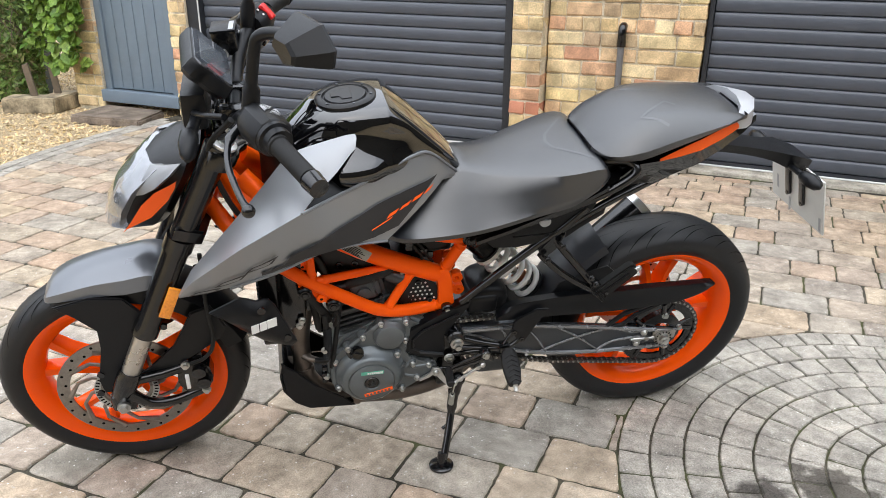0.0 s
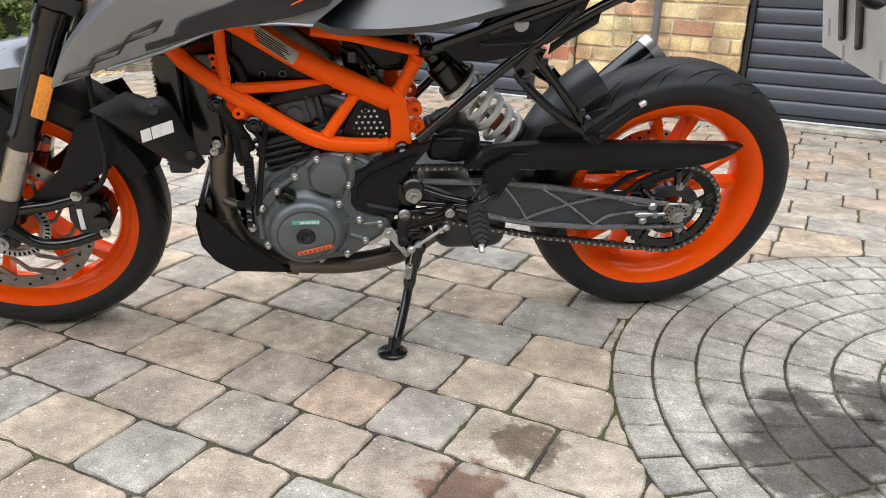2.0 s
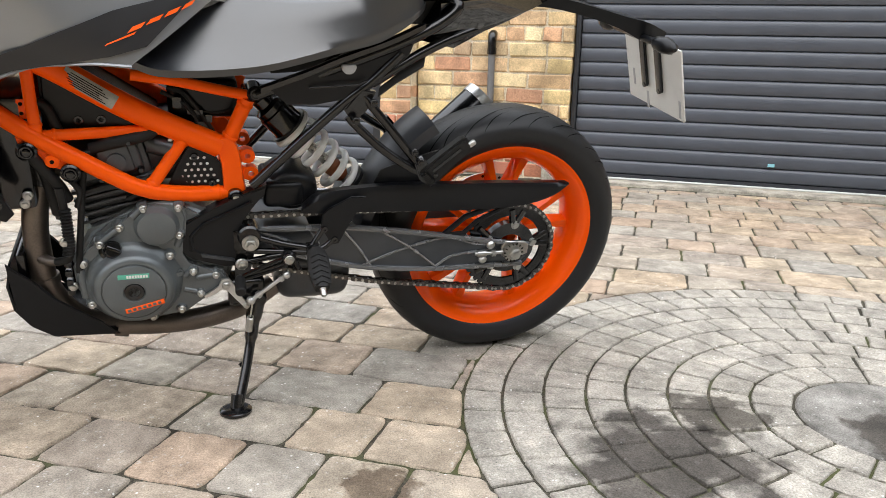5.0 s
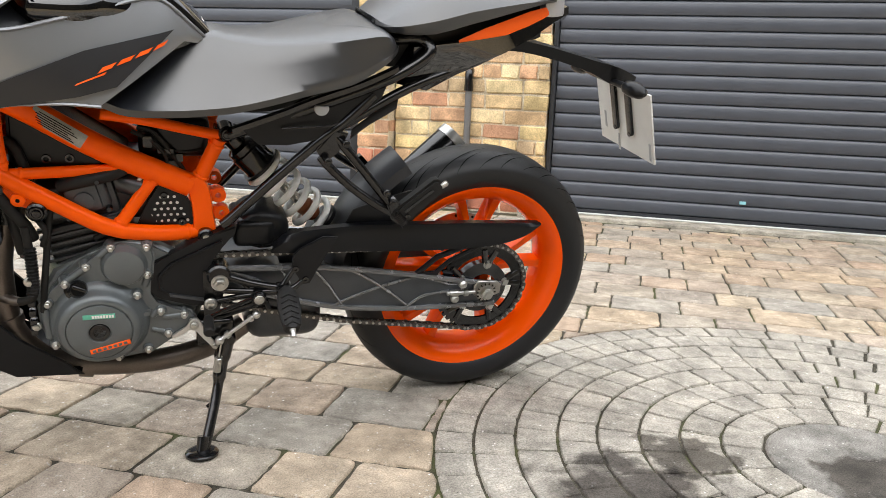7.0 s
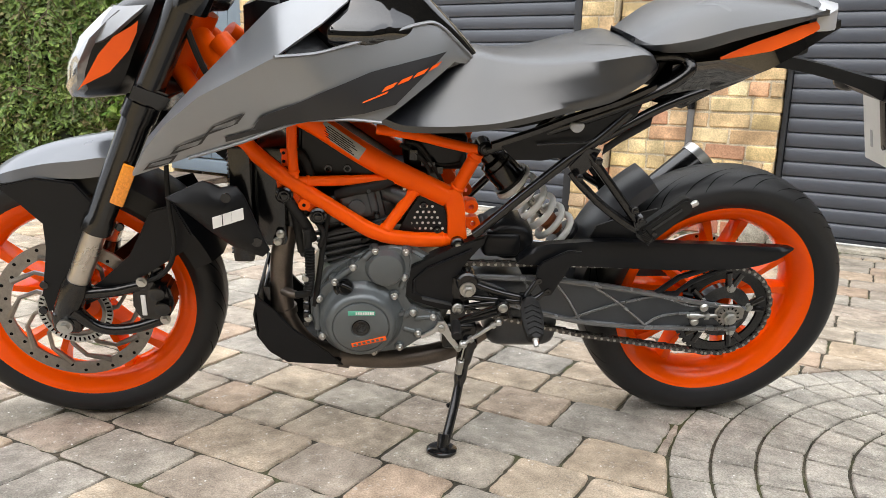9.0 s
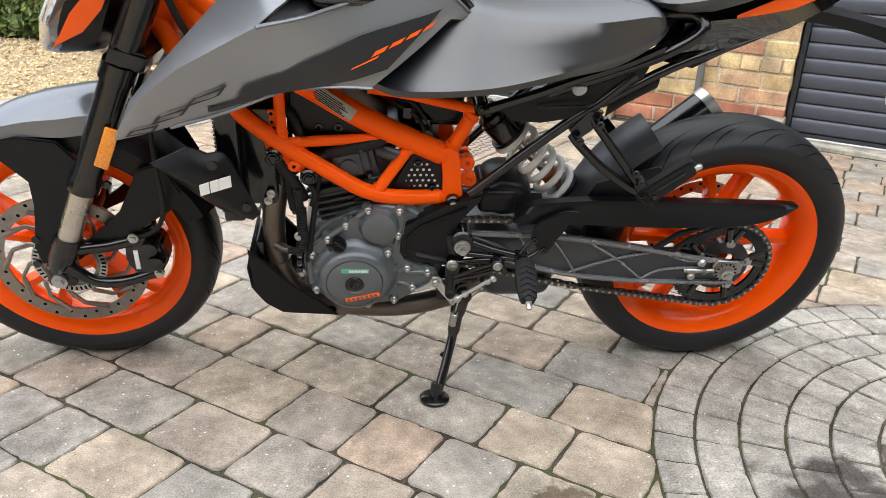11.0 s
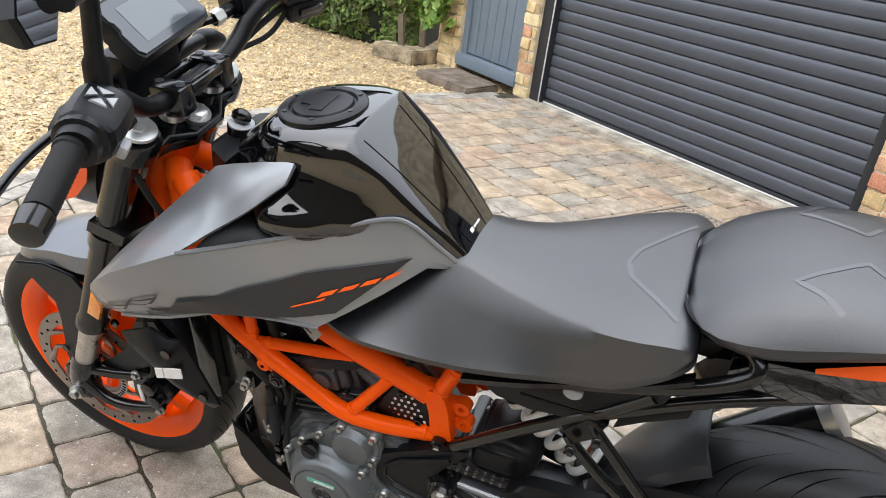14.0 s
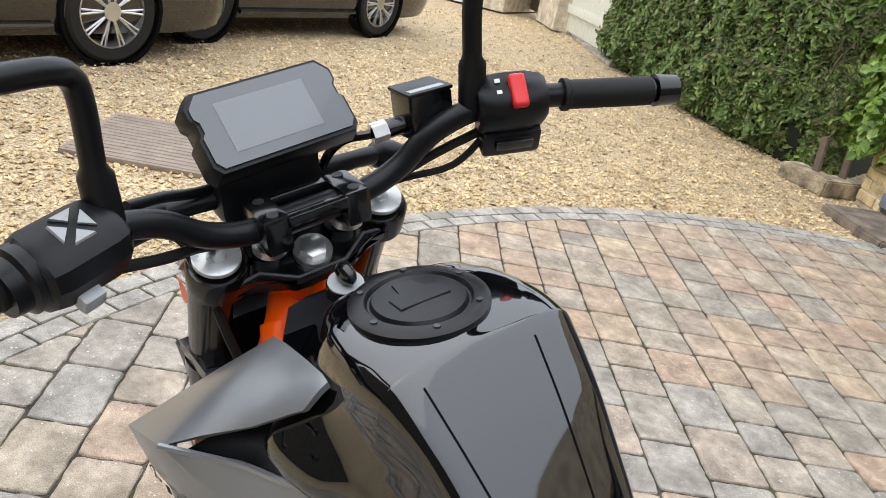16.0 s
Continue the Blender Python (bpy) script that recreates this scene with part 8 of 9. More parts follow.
tube(b, [(0.098, -0.152, 0.118), (0.084, -0.158, 0.112)], 0.0045, 8)
part("stand_peg", b, satin_black, stand)
b = bmesh.new()
for ox, oy in ((0, 0), (0.008, 0.012)):
    tube(b, [Vector((0.116 + ox, -0.132 + oy, 0.250)) + Vector((-0.006, -0.004, -0.036)) * (k / 8) for k in range(9)], 0.0018, 6)
    tube(b, [Vector((0.110 + ox, -0.136 + oy, 0.214)) + Vector((-0.004, -0.006, -0.030)) * (k / 80) + Vector((math.cos(k * 0.9) * 0.0062, math.sin(k * 0.9) * 0.0062, 0)) for k in range(81)], 0.0015, 5)
part("stand_spring", b, zinc, bike, "bright stand springs")
b = bmesh.new()
boxm(b, (0.070, -0.112, 0.225), (0.142, -0.06, 0.285), 0.010, 3)
lathe(b, [(0.0001, -0.126), (0.012, -0.126), (0.015, -0.122), (0.015, -0.10)], 20, (0.130, 0, 0.243), closed=False)
part("stand_bracket", b, satin_black, bike)
b = bmesh.new()
outline_plate(b, [(0.024, -0.122, 0.262), (0.026, -0.122, 0.255), (0.050, -0.122, 0.266), (0.056, -0.122, 0.276), (0.070, -0.124, 0.272), (0.084, -0.124, 0.250), (0.100, -0.126, 0.230), (0.110, -0.126, 0.234), (0.092, -0.124, 0.258), (0.080, -0.124, 0.286), (0.072, -0.124, 0.298), (0.058, -0.122, 0.296), (0.052, -0.122, 0.280)], 0.007, 0.0015)
stsw = part("stand_switch", b, alu, bike, "bright metal stand switch lever")
b = bmesh.new()
button_head(b, (0.066, -0.126, 0.284), 0.0055, 0.007)
button_head(b, (0.104, -0.128, 0.236), 0.0045, 0.006)
part("switch_bolt", b, zinc, stsw)

# ---- grey side door in the wall ----
door = thing("door_1", W @ Matrix.Translation((0, 0.06, 0)), "closed blue-grey boarded side door", "door", kind="structure")
s0, s1 = -0.80, -0.13
for k in range(6):
    b = bmesh.new()
    a = s0 + 0.02 + k * (s1 - s0 - 0.04) / 6
    boxm(b, (a + 0.002, -0.012, 0.16), (a + (s1 - s0 - 0.04) / 6 - 0.002, 0.02, 2.10), 0.004, 2)
    part("board", b, door_grey, door)
for a, c in ((s0 - 0.045, s0 + 0.02), (s1 - 0.02, s1 + 0.045)):
    b = bmesh.new()
    boxm(b, (a, -0.03, 0.06), (c, 0.06, 2.14), 0.004)
    part("frame_post", b, door_grey, door)
b = bmesh.new()
boxm(b, (s0 - 0.06, -0.075, 0.055), (s1 + 0.06, 0.05, 0.15), 0.008)
part("sill", b, door_grey, door, "blue-grey sill")
b = bmesh.new()
boxm(b, (s0 + 0.035, -0.020, 1.00), (s0 + 0.075, -0.012, 1.16), 0.003)
tube(b, [(s0 + 0.055, -0.016, 1.10), (s0 + 0.055, -0.06, 1.10), (s0 + 0.15, -0.06, 1.10)], 0.008, 10)
part("door_handle", b, alu, door, "metal lever handle")

# stone step and old timber in front of it
def quad_slab(name, corners, z0, z1, material, label, category, bevel=0.012):
    b = bmesh.new()
    lo = [b.verts.new((x, y, z0)) for x, y in corners]
    hi = [b.verts.new((x, y, z1)) for x, y in corners]
    skin(b, [lo, hi])
    bmesh.ops.bevel(b, geom=b.edges[:], offset=bevel, segments=2, affect="EDGES")
    for v in b.verts:
        v.co += Vector((noise.noise(v.co * 9), noise.noise(v.co * 9 + Vector((5, 0, 0))), noise.noise(v.co * 9 + Vector((0, 5, 0))))) * 0.006
    return tagged(part(name, b, material), label, category)


quad_slab("stone_step", [(p.x, p.y) for p in (W @ Vector(q) for q in ((-0.76, -0.45, 0), (-0.12, -0.40, 0), (-0.22, -0.02, 0), (-0.80, -0.02, 0)))], -0.03, 0.034, slab_m, "worn brown stone step by the side door", "step")
quad_slab("stone_kerb", [(-2.64, 4.72), (-2.21, 4.63), (-2.08, 5.02), (-2.24, 5.07), (-2.33, 4.84), (-2.60, 4.91)], -0.03, 0.095, kerb_m, "weathered buff stone kerb beside the hedge", "kerb")
for x, y, tx in ((-2.40, 4.80, -0.03), (-2.25, 4.90, -0.02)):
    b = bmesh.new()
    loft(b, [[(x - 0.024, y - 0.016, 0.085), (x + 0.024, y - 0.016, 0.085), (x + 0.024, y + 0.016, 0.085), (x - 0.024, y + 0.016, 0.085)], [(x + tx - 0.022, y - 0.014, 0.34), (x + tx + 0.022, y - 0.014, 0.35), (x + tx + 0.022, y + 0.014, 0.36), (x + tx - 0.022, y + 0.014, 0.34)]])
    tagged(part("timber_stake", b, timber_m), "short leaning weathered timber stake", "stake", "stakes behind the stone kerb")

# drain covers
DC = W @ Matrix.Translation((2.015, -1.50, 0))
cov = thing("drain_cover", DC, "worn steel drain cover with a raised tread pattern", "drain cover")
b = bmesh.new()
for lo, hi in (((0, 0, -0.02), (0.62, 0.022, 0.001)), ((0, 0.978, -0.02), (0.62, 1.0, 0.001)), ((0, 0.022, -0.02), (0.022, 0.978, 0.001)), ((0.598, 0.022, -0.02), (0.62, 0.978, 0.001))):
    boxm(b, lo, hi, 0.002, 1)
part("frame", b, cover_m, cov)
for y in (0.027, 0.502):
    b = bmesh.new()
    boxm(b, (0.027, y, -0.02), (0.593, y + 0.471, -0.004), 0.002, 1)
    lid = part("lid", b, cover_m, cov)
    b = bmesh.new()
    for i in range(16):
        for j in range(14):
            x, yy = 0.05 + i * 0.0345, y + 0.022 + j * 0.033
            an = 0.785 if (i + j) % 2 else -0.785
            boxm(b, (-0.012, -0.0045, 0), (0.012, 0.0045, 0.004), 0, 1, Matrix.Translation((x, yy, -0.0055)) @ Matrix.Rotation(an, 4, "Z"))
    part("tread", b, dimple_m, lid, "dark brown raised bars in place of the cover's dimples")
GC = Matrix.Translation((-3.25, 0.49, 0)) @ Matrix.Rotation(math.atan2(0.55, -0.83), 4, "Z")
cov = thing("drain_cover", GC, "rusty brown ribbed drain cover set in the gravel", "drain cover")
b = bmesh.new()
boxm(b, (-0.335, -0.45, -0.03), (0.335, 0.45, -0.004), 0.004)
lid = part("lid", b, gravel_cover_m, cov)
for k in range(14):
    b = bmesh.new()
    boxm(b, (-0.315 + k * 0.0455, -0.43, -0.006), (-0.287 + k * 0.0455, 0.43, -0.0005), 0.002, 1)
    part("rib", b, gravel_cover_m, cov)

# ---- walls ----
brick_wall("wall_pier_left", -0.085, 0.085, 0.0, 0.30, 2.6, 3)
brick_wall("wall_left", -1.15, -0.845, 0.0, 0.30, 2.6, 8, (), "yellow brick wall half covered with ivy")
brick_wall("wall_pier", 2.603, 2.808, 0.0, 0.33, 2.6, 1, (3,), zmax=1.6)
brick_wall("wall_middle", 2.808, 3.725, 0.10, 0.25, 2.6, 2, (0, 1), zmax=1.6)
brick_wall("wall_right", 6.25, 7.4, 0.0, 0.3, 2.6, 4, (0, 1), zmax=0.8)
b = bmesh.new()
boxm(b, (-1.15, 0.0, 2.66), (7.4, 0.45, 3.4))
tagged(part("wall_over_doors", b, mortar_m, m=W), "rendered wall above the doors", "wall", kind="structure")
b = bmesh.new()
boxm(b, (-1.15, 0.45, 0), (7.4, 3.2, 3.4))
tagged(part("garage_body", b, mortar_m, m=W), "plain body of the garage building", "building", kind="structure")
# unseen dark walls, added so that the glossy black sides reflect less light
for nm_, lo_, hi_ in (("wall_south", (-7.0, -6.8, 0), (9.0, -6.5, 4.8)), ("wall_east", (8.7, -6.5, 0), (9.0, 1.5, 4.8))):
    b = bmesh.new()
    boxm(b, lo_, hi_)
    tagged(part(nm_, b, unseen_wall_m), "unseen plain dark wall added to darken reflections", "wall", kind="structure")
b = bmesh.new()
boxm(b, (3.60, -0.03, 0), (3.735, 0.16, 0.125), 0.012, 2)
tagged(part("stone_block", b, concrete_m, m=W), "grey concrete block at the foot of the brick pier", "block")
pp = thing("waste_pipe", W @ Matrix.Translation((3.265, 0.07, 0)), "grey plastic waste pipe with an elbow on the brick wall", "pipe")
b = bmesh.new()
tube(b, [(0, 0, 0.02), (0, 0, 0.74)], 0.020, 16)
part("pipe", b, pipe_m, pp)
b = bmesh.new()
tube(b, curve([(0, 0, 0.72), (0, 0, 0.785), (0, 0.015, 0.81), (0, 0.06, 0.815)], 5), 0.025, 16)
tube(b, [(0, 0, 0.70), (0, 0, 0.735)], 0.027, 16)
part("elbow", b, satin_black, pp, "dark elbow fitting")

# ---- hedge, ivy ----
def foliage(name, count, place, size, material, label, category, seed, shape=0):
    rnd = random.Random(seed)
    vs, fs = [], []
    for _ in range(count):
        p, nrm = place(rnd)
        s = size * (rnd.uniform(0.5, 1.1) if rnd.random() < 0.7 else rnd.uniform(1.1, 1.7))
        n = (Vector(nrm) + Vector((rnd.uniform(-1, 1), rnd.uniform(-1, 1), rnd.uniform(-0.6, 1))) * 0.9).normalized()
        u = n.cross(Vector((rnd.uniform(-1, 1), rnd.uniform(-1, 1), rnd.uniform(-1, 1)))).normalized()
        v = n.cross(u)
        o = len(vs)
        if shape:
            pts = [(-1, 0, 0), (-0.35, 0.75, 0.12), (0.1, 0.55, 0.1), (0.45, 0.7, 0.05), (1.15, 0, -0.2), (0.45, -0.7, 0.05), (0.1, -0.55, 0.1), (-0.35, -0.75, 0.12)]
        else:
            pts = [(-1, 0, 0), (-0.2, 0.42, 0.08), (1, 0, -0.12), (-0.2, -0.42, 0.08)]
        for a, c, d in pts:
            vs.append(Vector(p) + (u * a + v * c + n * d) * s)
        if shape:
            fs += [(o, o + 1, o + 2, o + 3, o + 4), (o, o + 4, o + 5, o + 6, o + 7)]
        else:
            fs += [(o, o + 1, o + 2), (o, o + 2, o + 3)]
    me = bpy.data.meshes.new(name)
    me.from_pydata([tuple(q) for q in vs], [], fs)
    me.materials.append(material)
    return tagged(new(name, me), label, category, kind="stuff")


HEDGE = [Vector((-2.45, 5.25)), Vector((-2.95, 5.15)), Vector((-3.75, 5.38)), Vector((-4.8, 5.85)), Vector((-6.0, 6.42)), Vector((-6.75, 6.85))]
H_LEN = [(b2 - a2).length for a2, b2 in zip(HEDGE, HEDGE[1:])]


def hedge_at(u):
    d = u * sum(H_LEN)
    for a, c, L in zip(HEDGE, HEDGE[1:], H_LEN):
        if d <= L:
            return a + (c - a) * (d / L), (c - a).normalized()
        d -= L
    return HEDGE[-1], (HEDGE[-1] - HEDGE[-2]).normalized()


def hedge_leaf(rnd):
    u = rnd.random() ** 1.25
    p, t = hedge_at(u)
    n = Vector((t.y, -t.x))
    if n.y > 0:
        n = -n
    z = 0.02 + rnd.random() ** 0.85 * 2.3 if rnd.random() > 0.10 else rnd.uniform(0.0, 0.3)
    bulge = 0.10 * noise.noise(Vector((u * 14, z * 2.2, 0))) + 0.07 * noise.noise(Vector((u * 40, z * 6, 3))) + 0.12 * math.sin(min(1, z / 0.5) * 1.57) - 0.02
    d = bulge - abs(rnd.gauss(0, 0.05)) + (0.05 if rnd.random() < 0.06 else 0)
    return (p.x + n.x * d, p.y + n.y * d, z), (n.x, n.y, 0.35)


foliage("hedge_leaves", 80000, hedge_leaf, 0.029, leaf_dark, "dense dark green hedge with mixed fine leaves", "hedge", 11)


def sprig_leaf(rnd):
    while True:
        u, z = rnd.random(), 0.1 + rnd.random() * 2.2
        if noise.noise(Vector((u * 16, z * 1.6, 7))) > 0.12:
            break
    p, t = hedge_at(u)
    n = Vector((t.y, -t.x))
    n = n if n.y < 0 else -n
    d = 0.12 + 0.10 * noise.noise(Vector((u * 14, z * 2.2, 0))) - abs(rnd.gauss(0, 0.035))
    return (p.x + n.x * d, p.y + n.y * d, z), (n.x, n.y, 0.5)


foliage("hedge_sprigs", 7000, sprig_leaf, 0.034, leaf_light, "lighter green young leaves on the hedge", "hedge", 15)
# near-black sheet behind the leaves stands in for the hedge's inner shade
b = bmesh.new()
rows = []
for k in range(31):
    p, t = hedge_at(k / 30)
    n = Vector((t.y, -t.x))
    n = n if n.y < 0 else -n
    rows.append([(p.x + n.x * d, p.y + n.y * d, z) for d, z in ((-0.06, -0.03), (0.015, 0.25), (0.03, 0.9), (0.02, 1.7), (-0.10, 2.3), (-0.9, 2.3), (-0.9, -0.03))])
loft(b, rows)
tagged(part("hedge_core", b, core_m), "near-black sheet painted as the shade inside the hedge", "hedge", kind="stuff")
# drooping twigs over the hedge by the door
b = bmesh.new()
rnd = random.Random(4)
for k in range(46):
    u = rnd.uniform(0.0, 0.26)
    p, t = hedge_at(u)
    n = Vector((t.y, -t.x))
    n = n if n.y < 0 else -n
    z = rnd.uniform(0.5, 1.6)
    q = Vector((p.x + n.x * 0.12, p.y + n.y * 0.12, z))
    ln = rnd.uniform(0.2, 0.45)
    d = Vector((n.x * 0.6 + t.x * rnd.uniform(-0.6, 0.6), n.y * 0.6 + t.y * rnd.uniform(-0.6, 0.6), 0.3)).normalized()
    tube(b, [q, q + d * ln * 0.5, q + d * ln * 0.85 - Vector((0, 0, ln * 0.35)), q + d * ln - Vector((0, 0, ln * 0.8))], [0.005, 0.004, 0.003, 0.0015], 4)
tagged(part("hedge_twigs", b, twig_m), "thin brown twigs drooping from the hedge", "hedge", kind="stuff")


def ivy_leaf(rnd):
    s, z = rnd.uniform(-1.42, -0.88), 0.30 + rnd.random() ** 0.8 * 1.9
    if rnd.random() < 0.5 and z < 0.55:
        z += 0.4
    s += 0.10 * noise.noise(Vector((z * 3, 0, 0)))
    d = -0.05 - abs(rnd.gauss(0, 0.05)) - 0.06 * noise.noise(Vector((s * 6, z * 6, 0)))
    q = W @ Vector((s, d, z))
    n = W.to_3x3() @ Vector((-0.2, -1, 0.4))
    return q, n


foliage("ivy_leaves", 3600, ivy_leaf, 0.036, leaf_ivy, "bright green ivy climbing the brick wall", "ivy", 12, 1)

# ---- far end of the drive: cream gate, low brick wall, fence, slabs ----
GT = Matrix.Translation((-6.75, 6.90, 0)) @ Matrix.Rotation(math.atan2(0.55, -1.2), 4, "Z")
gate = thing("cream_gate", GT, "cream painted boarded double gate at the end of the drive", "gate")
for k in range(12):
    b = bmesh.new()
    boxm(b, (0.02 + k * 0.14, -0.02, 0.04), (0.155 + k * 0.14, 0.02, 1.9), 0.005)
    part("board", b, cream_m, gate)
b = bmesh.new()
boxm(b, (0.0, 0.02, 0.3), (1.72, 0.06, 0.42), 0.005)
boxm(b, (0.0, 0.02, 1.5), (1.72, 0.06, 1.62), 0.005)
part("rail", b, cream_m, gate)
for k in range(5):
    x = -6.15 - k * 0.46
    y = 6.42 + k * 0.27
    quad_slab("path_slab", [(x, y), (x - 0.43, y + 0.24), (x - 0.26, y + 0.56), (x + 0.17, y + 0.32)], -0.03, 0.02, concrete_m, "grey weathered path slab before the gate", "slab", 0.008)["group"] = "path slabs"
FW = GT @ Matrix.Translation((1.75, 0, 0))
fwl = thing("low_wall", FW, "low buff brick wall at the end of the drive", "wall")
b = bmesh.new()
boxm(b, (0, 0.0, 0), (1.0, 0.2, 1.0))
part("mortar", b, mortar_m, fwl)
for r_ in range(11):
    for k in range(5):
        b = bmesh.new()
        boxm(b, (0.005 + k * 0.2, -0.006, 0.005 + r_ * 0.088), (0.19 + k * 0.2, 0.1, 0.08 + r_ * 0.088), 0.005, 1)
        part("brick", b, stock_part, fwl)
b = bmesh.new()
boxm(b, (1.02, -0.03, 0), (1.16, 0.11, 1.5), 0.01)
tagged(part("fence_post", b, timber_m, m=FW), "brown timber fence post at the drive end", "post")
b = bmesh.new()
for k in range(10):
    boxm(b, (1.18 + k * 0.13, 0, 0.05), (1.30 + k * 0.13, 0.03, 1.4), 0.004)
tagged(part("timber_fence", b, timber_m, m=FW), "brown timber board fence at the drive end", "fence")
GD = Matrix.Translation((-11.4, 6.4, 0)) @ Matrix.Rotation(radians(28), 4, "Z")
gd = thing("far_garage", GD, "white garage door across the drive", "garage")
b = bmesh.new()
boxm(b, (-1.3, 0, 0), (1.3, 0.1, 2.1), 0.01)
part("door", b, paint("white_door_paint", (0.7, 0.72, 0.74), 0.5, vary=0.05), gd)
b = bmesh.new()
boxm(b, (-2.0, 0.1, 0), (2.0, 3.0, 2.6))
part("wall", b, mortar_m, gd)

# ---- two parked cars ----
car_paint = paint("dark_grey_car_paint", (0.020, 0.0195, 0.020), 0.2, 0.3, vary=0.05, coat=0.9)
brown_paint = paint("dark_brown_car_paint", (0.030, 0.025, 0.0225), 0.2, 0.4, vary=0.05, coat=0.9)
car_glass = paint("tinted_car_glass", (0.01, 0.012, 0.013), 0.05, coat=1.0, rvary=0.02)


def car(m, material, label):
    """A car shortened to fit the camera's view: x from its nose to its tail, y to its right, wheels 2.3 m apart."""
    c = thing("car", m, label, "car", "parked cars")
    def sec(x, zb, belt, roof, wb, wr):
        half = [(0, roof), (wr * 0.8, roof - 0.015), (wr, roof - 0.06), (wb * 0.97, belt), (wb, belt - 0.2), (wb * 0.985, zb + 0.12), (wb * 0.93, zb), (0, zb)]
        return [(x, -y, z) for y, z in half] + [(x, y, z) for y, z in reversed(half[1:-1])]
    rows = [sec(*s) for s in ((-0.80, 0.30, 0.62, 0.64, 0.60, 0.5), (-0.74, 0.20, 0.70, 0.74, 0.82, 0.7), (-0.35, 0.18, 0.86, 0.90, 0.90, 0.75), (0.45, 0.18, 0.93, 0.99, 0.91, 0.75), (0.75, 0.18, 0.95, 1.10, 0.91, 0.68), (1.30, 0.18, 0.96, 1.44, 0.91, 0.60), (2.1, 0.18, 0.97, 1.47, 0.91, 0.60), (2.75, 0.18, 0.98, 1.36, 0.90, 0.60), (3.30, 0.18, 0.98, 1.05, 0.89, 0.68), (3.65, 0.22, 0.95, 1.00, 0.84, 0.70), (3.74, 0.34, 0.80, 0.86, 0.72, 0.6))]
    rows = [[(x if x < 0.5 else x - 0.4 * min(1, (x - 0.5) / 1.5), y, z) for x, y, z in row] for row in rows]
    b = bmesh.new()
    loft(b, smooth_rows(rows, 3))
    part("body", b, material, c, smooth=50)
    for y in (-0.915, 0.915):
        for x0, x1 in ((0.90, 1.50), (1.56, 2.26)):
            b = bmesh.new()
            sgn = 1 if y > 0 else -1
            loft(b, [[(x0 + 0.12 * (x0 < 1.5), sgn * 0.865, 1.02), (x1, sgn * 0.865, 1.02)], [(x0 + 0.35 * (x0 < 1.5), sgn * 0.69, 1.36), (x1 - 0.12 * (x0 > 1.5), sgn * 0.69, 1.36)]], caps=False, closed=False)
            part("window", b, car_glass, c)
        b = bmesh.new()
        tube(b, [(0.40, y * 0.972, 0.245), (1.90, y * 0.972, 0.245)], 0.022, 8)
        part("sill_trim", b, material, c)
    for x in (0.0, 2.30):
        for y in (-0.80, 0.80):
            b = bmesh.new()
            lathe(b, [(0.23, -0.10), (0.30, -0.11), (0.325, -0.09), (0.33, 0), (0.325, 0.09), (0.30, 0.11), (0.23, 0.10)], 40, (x, y, 0.33))
            wl = part("wheel", b, tyre_m, c, "black tyre on a bright alloy rim")
            s = -1 if y < 0 else 1
            b = bmesh.new()
            lathe(b, [(0.232, s * 0.10), (0.225, s * 0.105), (0.215, s * 0.06), (0.215, -s * 0.08), (0.225, -s * 0.09)], 40, (x, y, 0.33))
            for k in range(10):
                a = 2 * math.pi * k / 10
                for da in (-0.07, 0.07):
                    p0 = Vector((x + math.cos(a) * 0.05, y + s * 0.085, 0.33 + math.sin(a) * 0.05))
                    p1 = Vector((x + math.cos(a + da) * 0.222, y + s * 0.095, 0.33 + math.sin(a + da) * 0.222))
                    tube(b, [p0, p1], [0.010, 0.008], 6)
            tube(b, [(x, y + s * 0.06, 0.33), (x, y + s * 0.10, 0.33)], 0.06, 16)
            part("rim", b, alu, wl, "bright spoked alloy rim")
            b = bmesh.new()
            lathe(b, [(0.340, s * 0.1125), (0.366, s * 0.1125), (0.366, s * 0.09), (0.340, s * 0.05)], 40, (x, y, 0.33))
            part("arch", b, near_black_m, c, "dark wheel arch")
    for y in (-0.6, 0.6):
        b = bmesh.new()
        boxm(b, (-0.79, y - 0.2, 0.58), (-0.70, y + 0.2, 0.70), 0.03)
        part("headlight", b, lens_m, c)
        b = bmesh.new()
        boxm(b, (3.26, y - 0.2, 0.76), (3.35, y + 0.2, 0.9), 0.03)
        part("tail_light", b, red_m, c)
    return c


DIRC = Vector((-0.40, 0.917))
def car_pose(front, direction):
    """Pose whose front left wheel's outer foot stands at the point, x axis along the direction."""
    return Matrix.Translation((front.x, front.y, -0.02)) @ Matrix.Rotation(math.atan2(direction.y, direction.x), 4, "Z") @ Matrix.Translation((0, 0.90, 0))


car(car_pose(Vector((-5.75, 1.33)), DIRC), car_paint, "dark grey car parked on the gravel")
car(car_pose(Vector((-4.88, 0.50)) - DIRC * 2.30, DIRC), brown_paint, "dark brown car parked on the gravel")

# ---- paving: bed, rings of setts and coursed setts (the many small pieces come last) ----
b = bmesh.new()
ring = []
for k in range(97):
    a = 2 * math.pi * k / 96
    ring.append((YARD.x + math.cos(a) * (YARD_R - 0.005), YARD.y + math.sin(a) * (YARD_R - 0.005)))
outer = [b.verts.new((x, y, -0.0058)) for x, y in ring[:-1]]
b.faces.new(outer)
low = [b.verts.new((x, y, -0.05)) for x, y in ring[:-1]]
for k in range(96):
    b.faces.new((outer[k], low[k], low[(k + 1) % 96], outer[(k + 1) % 96]))
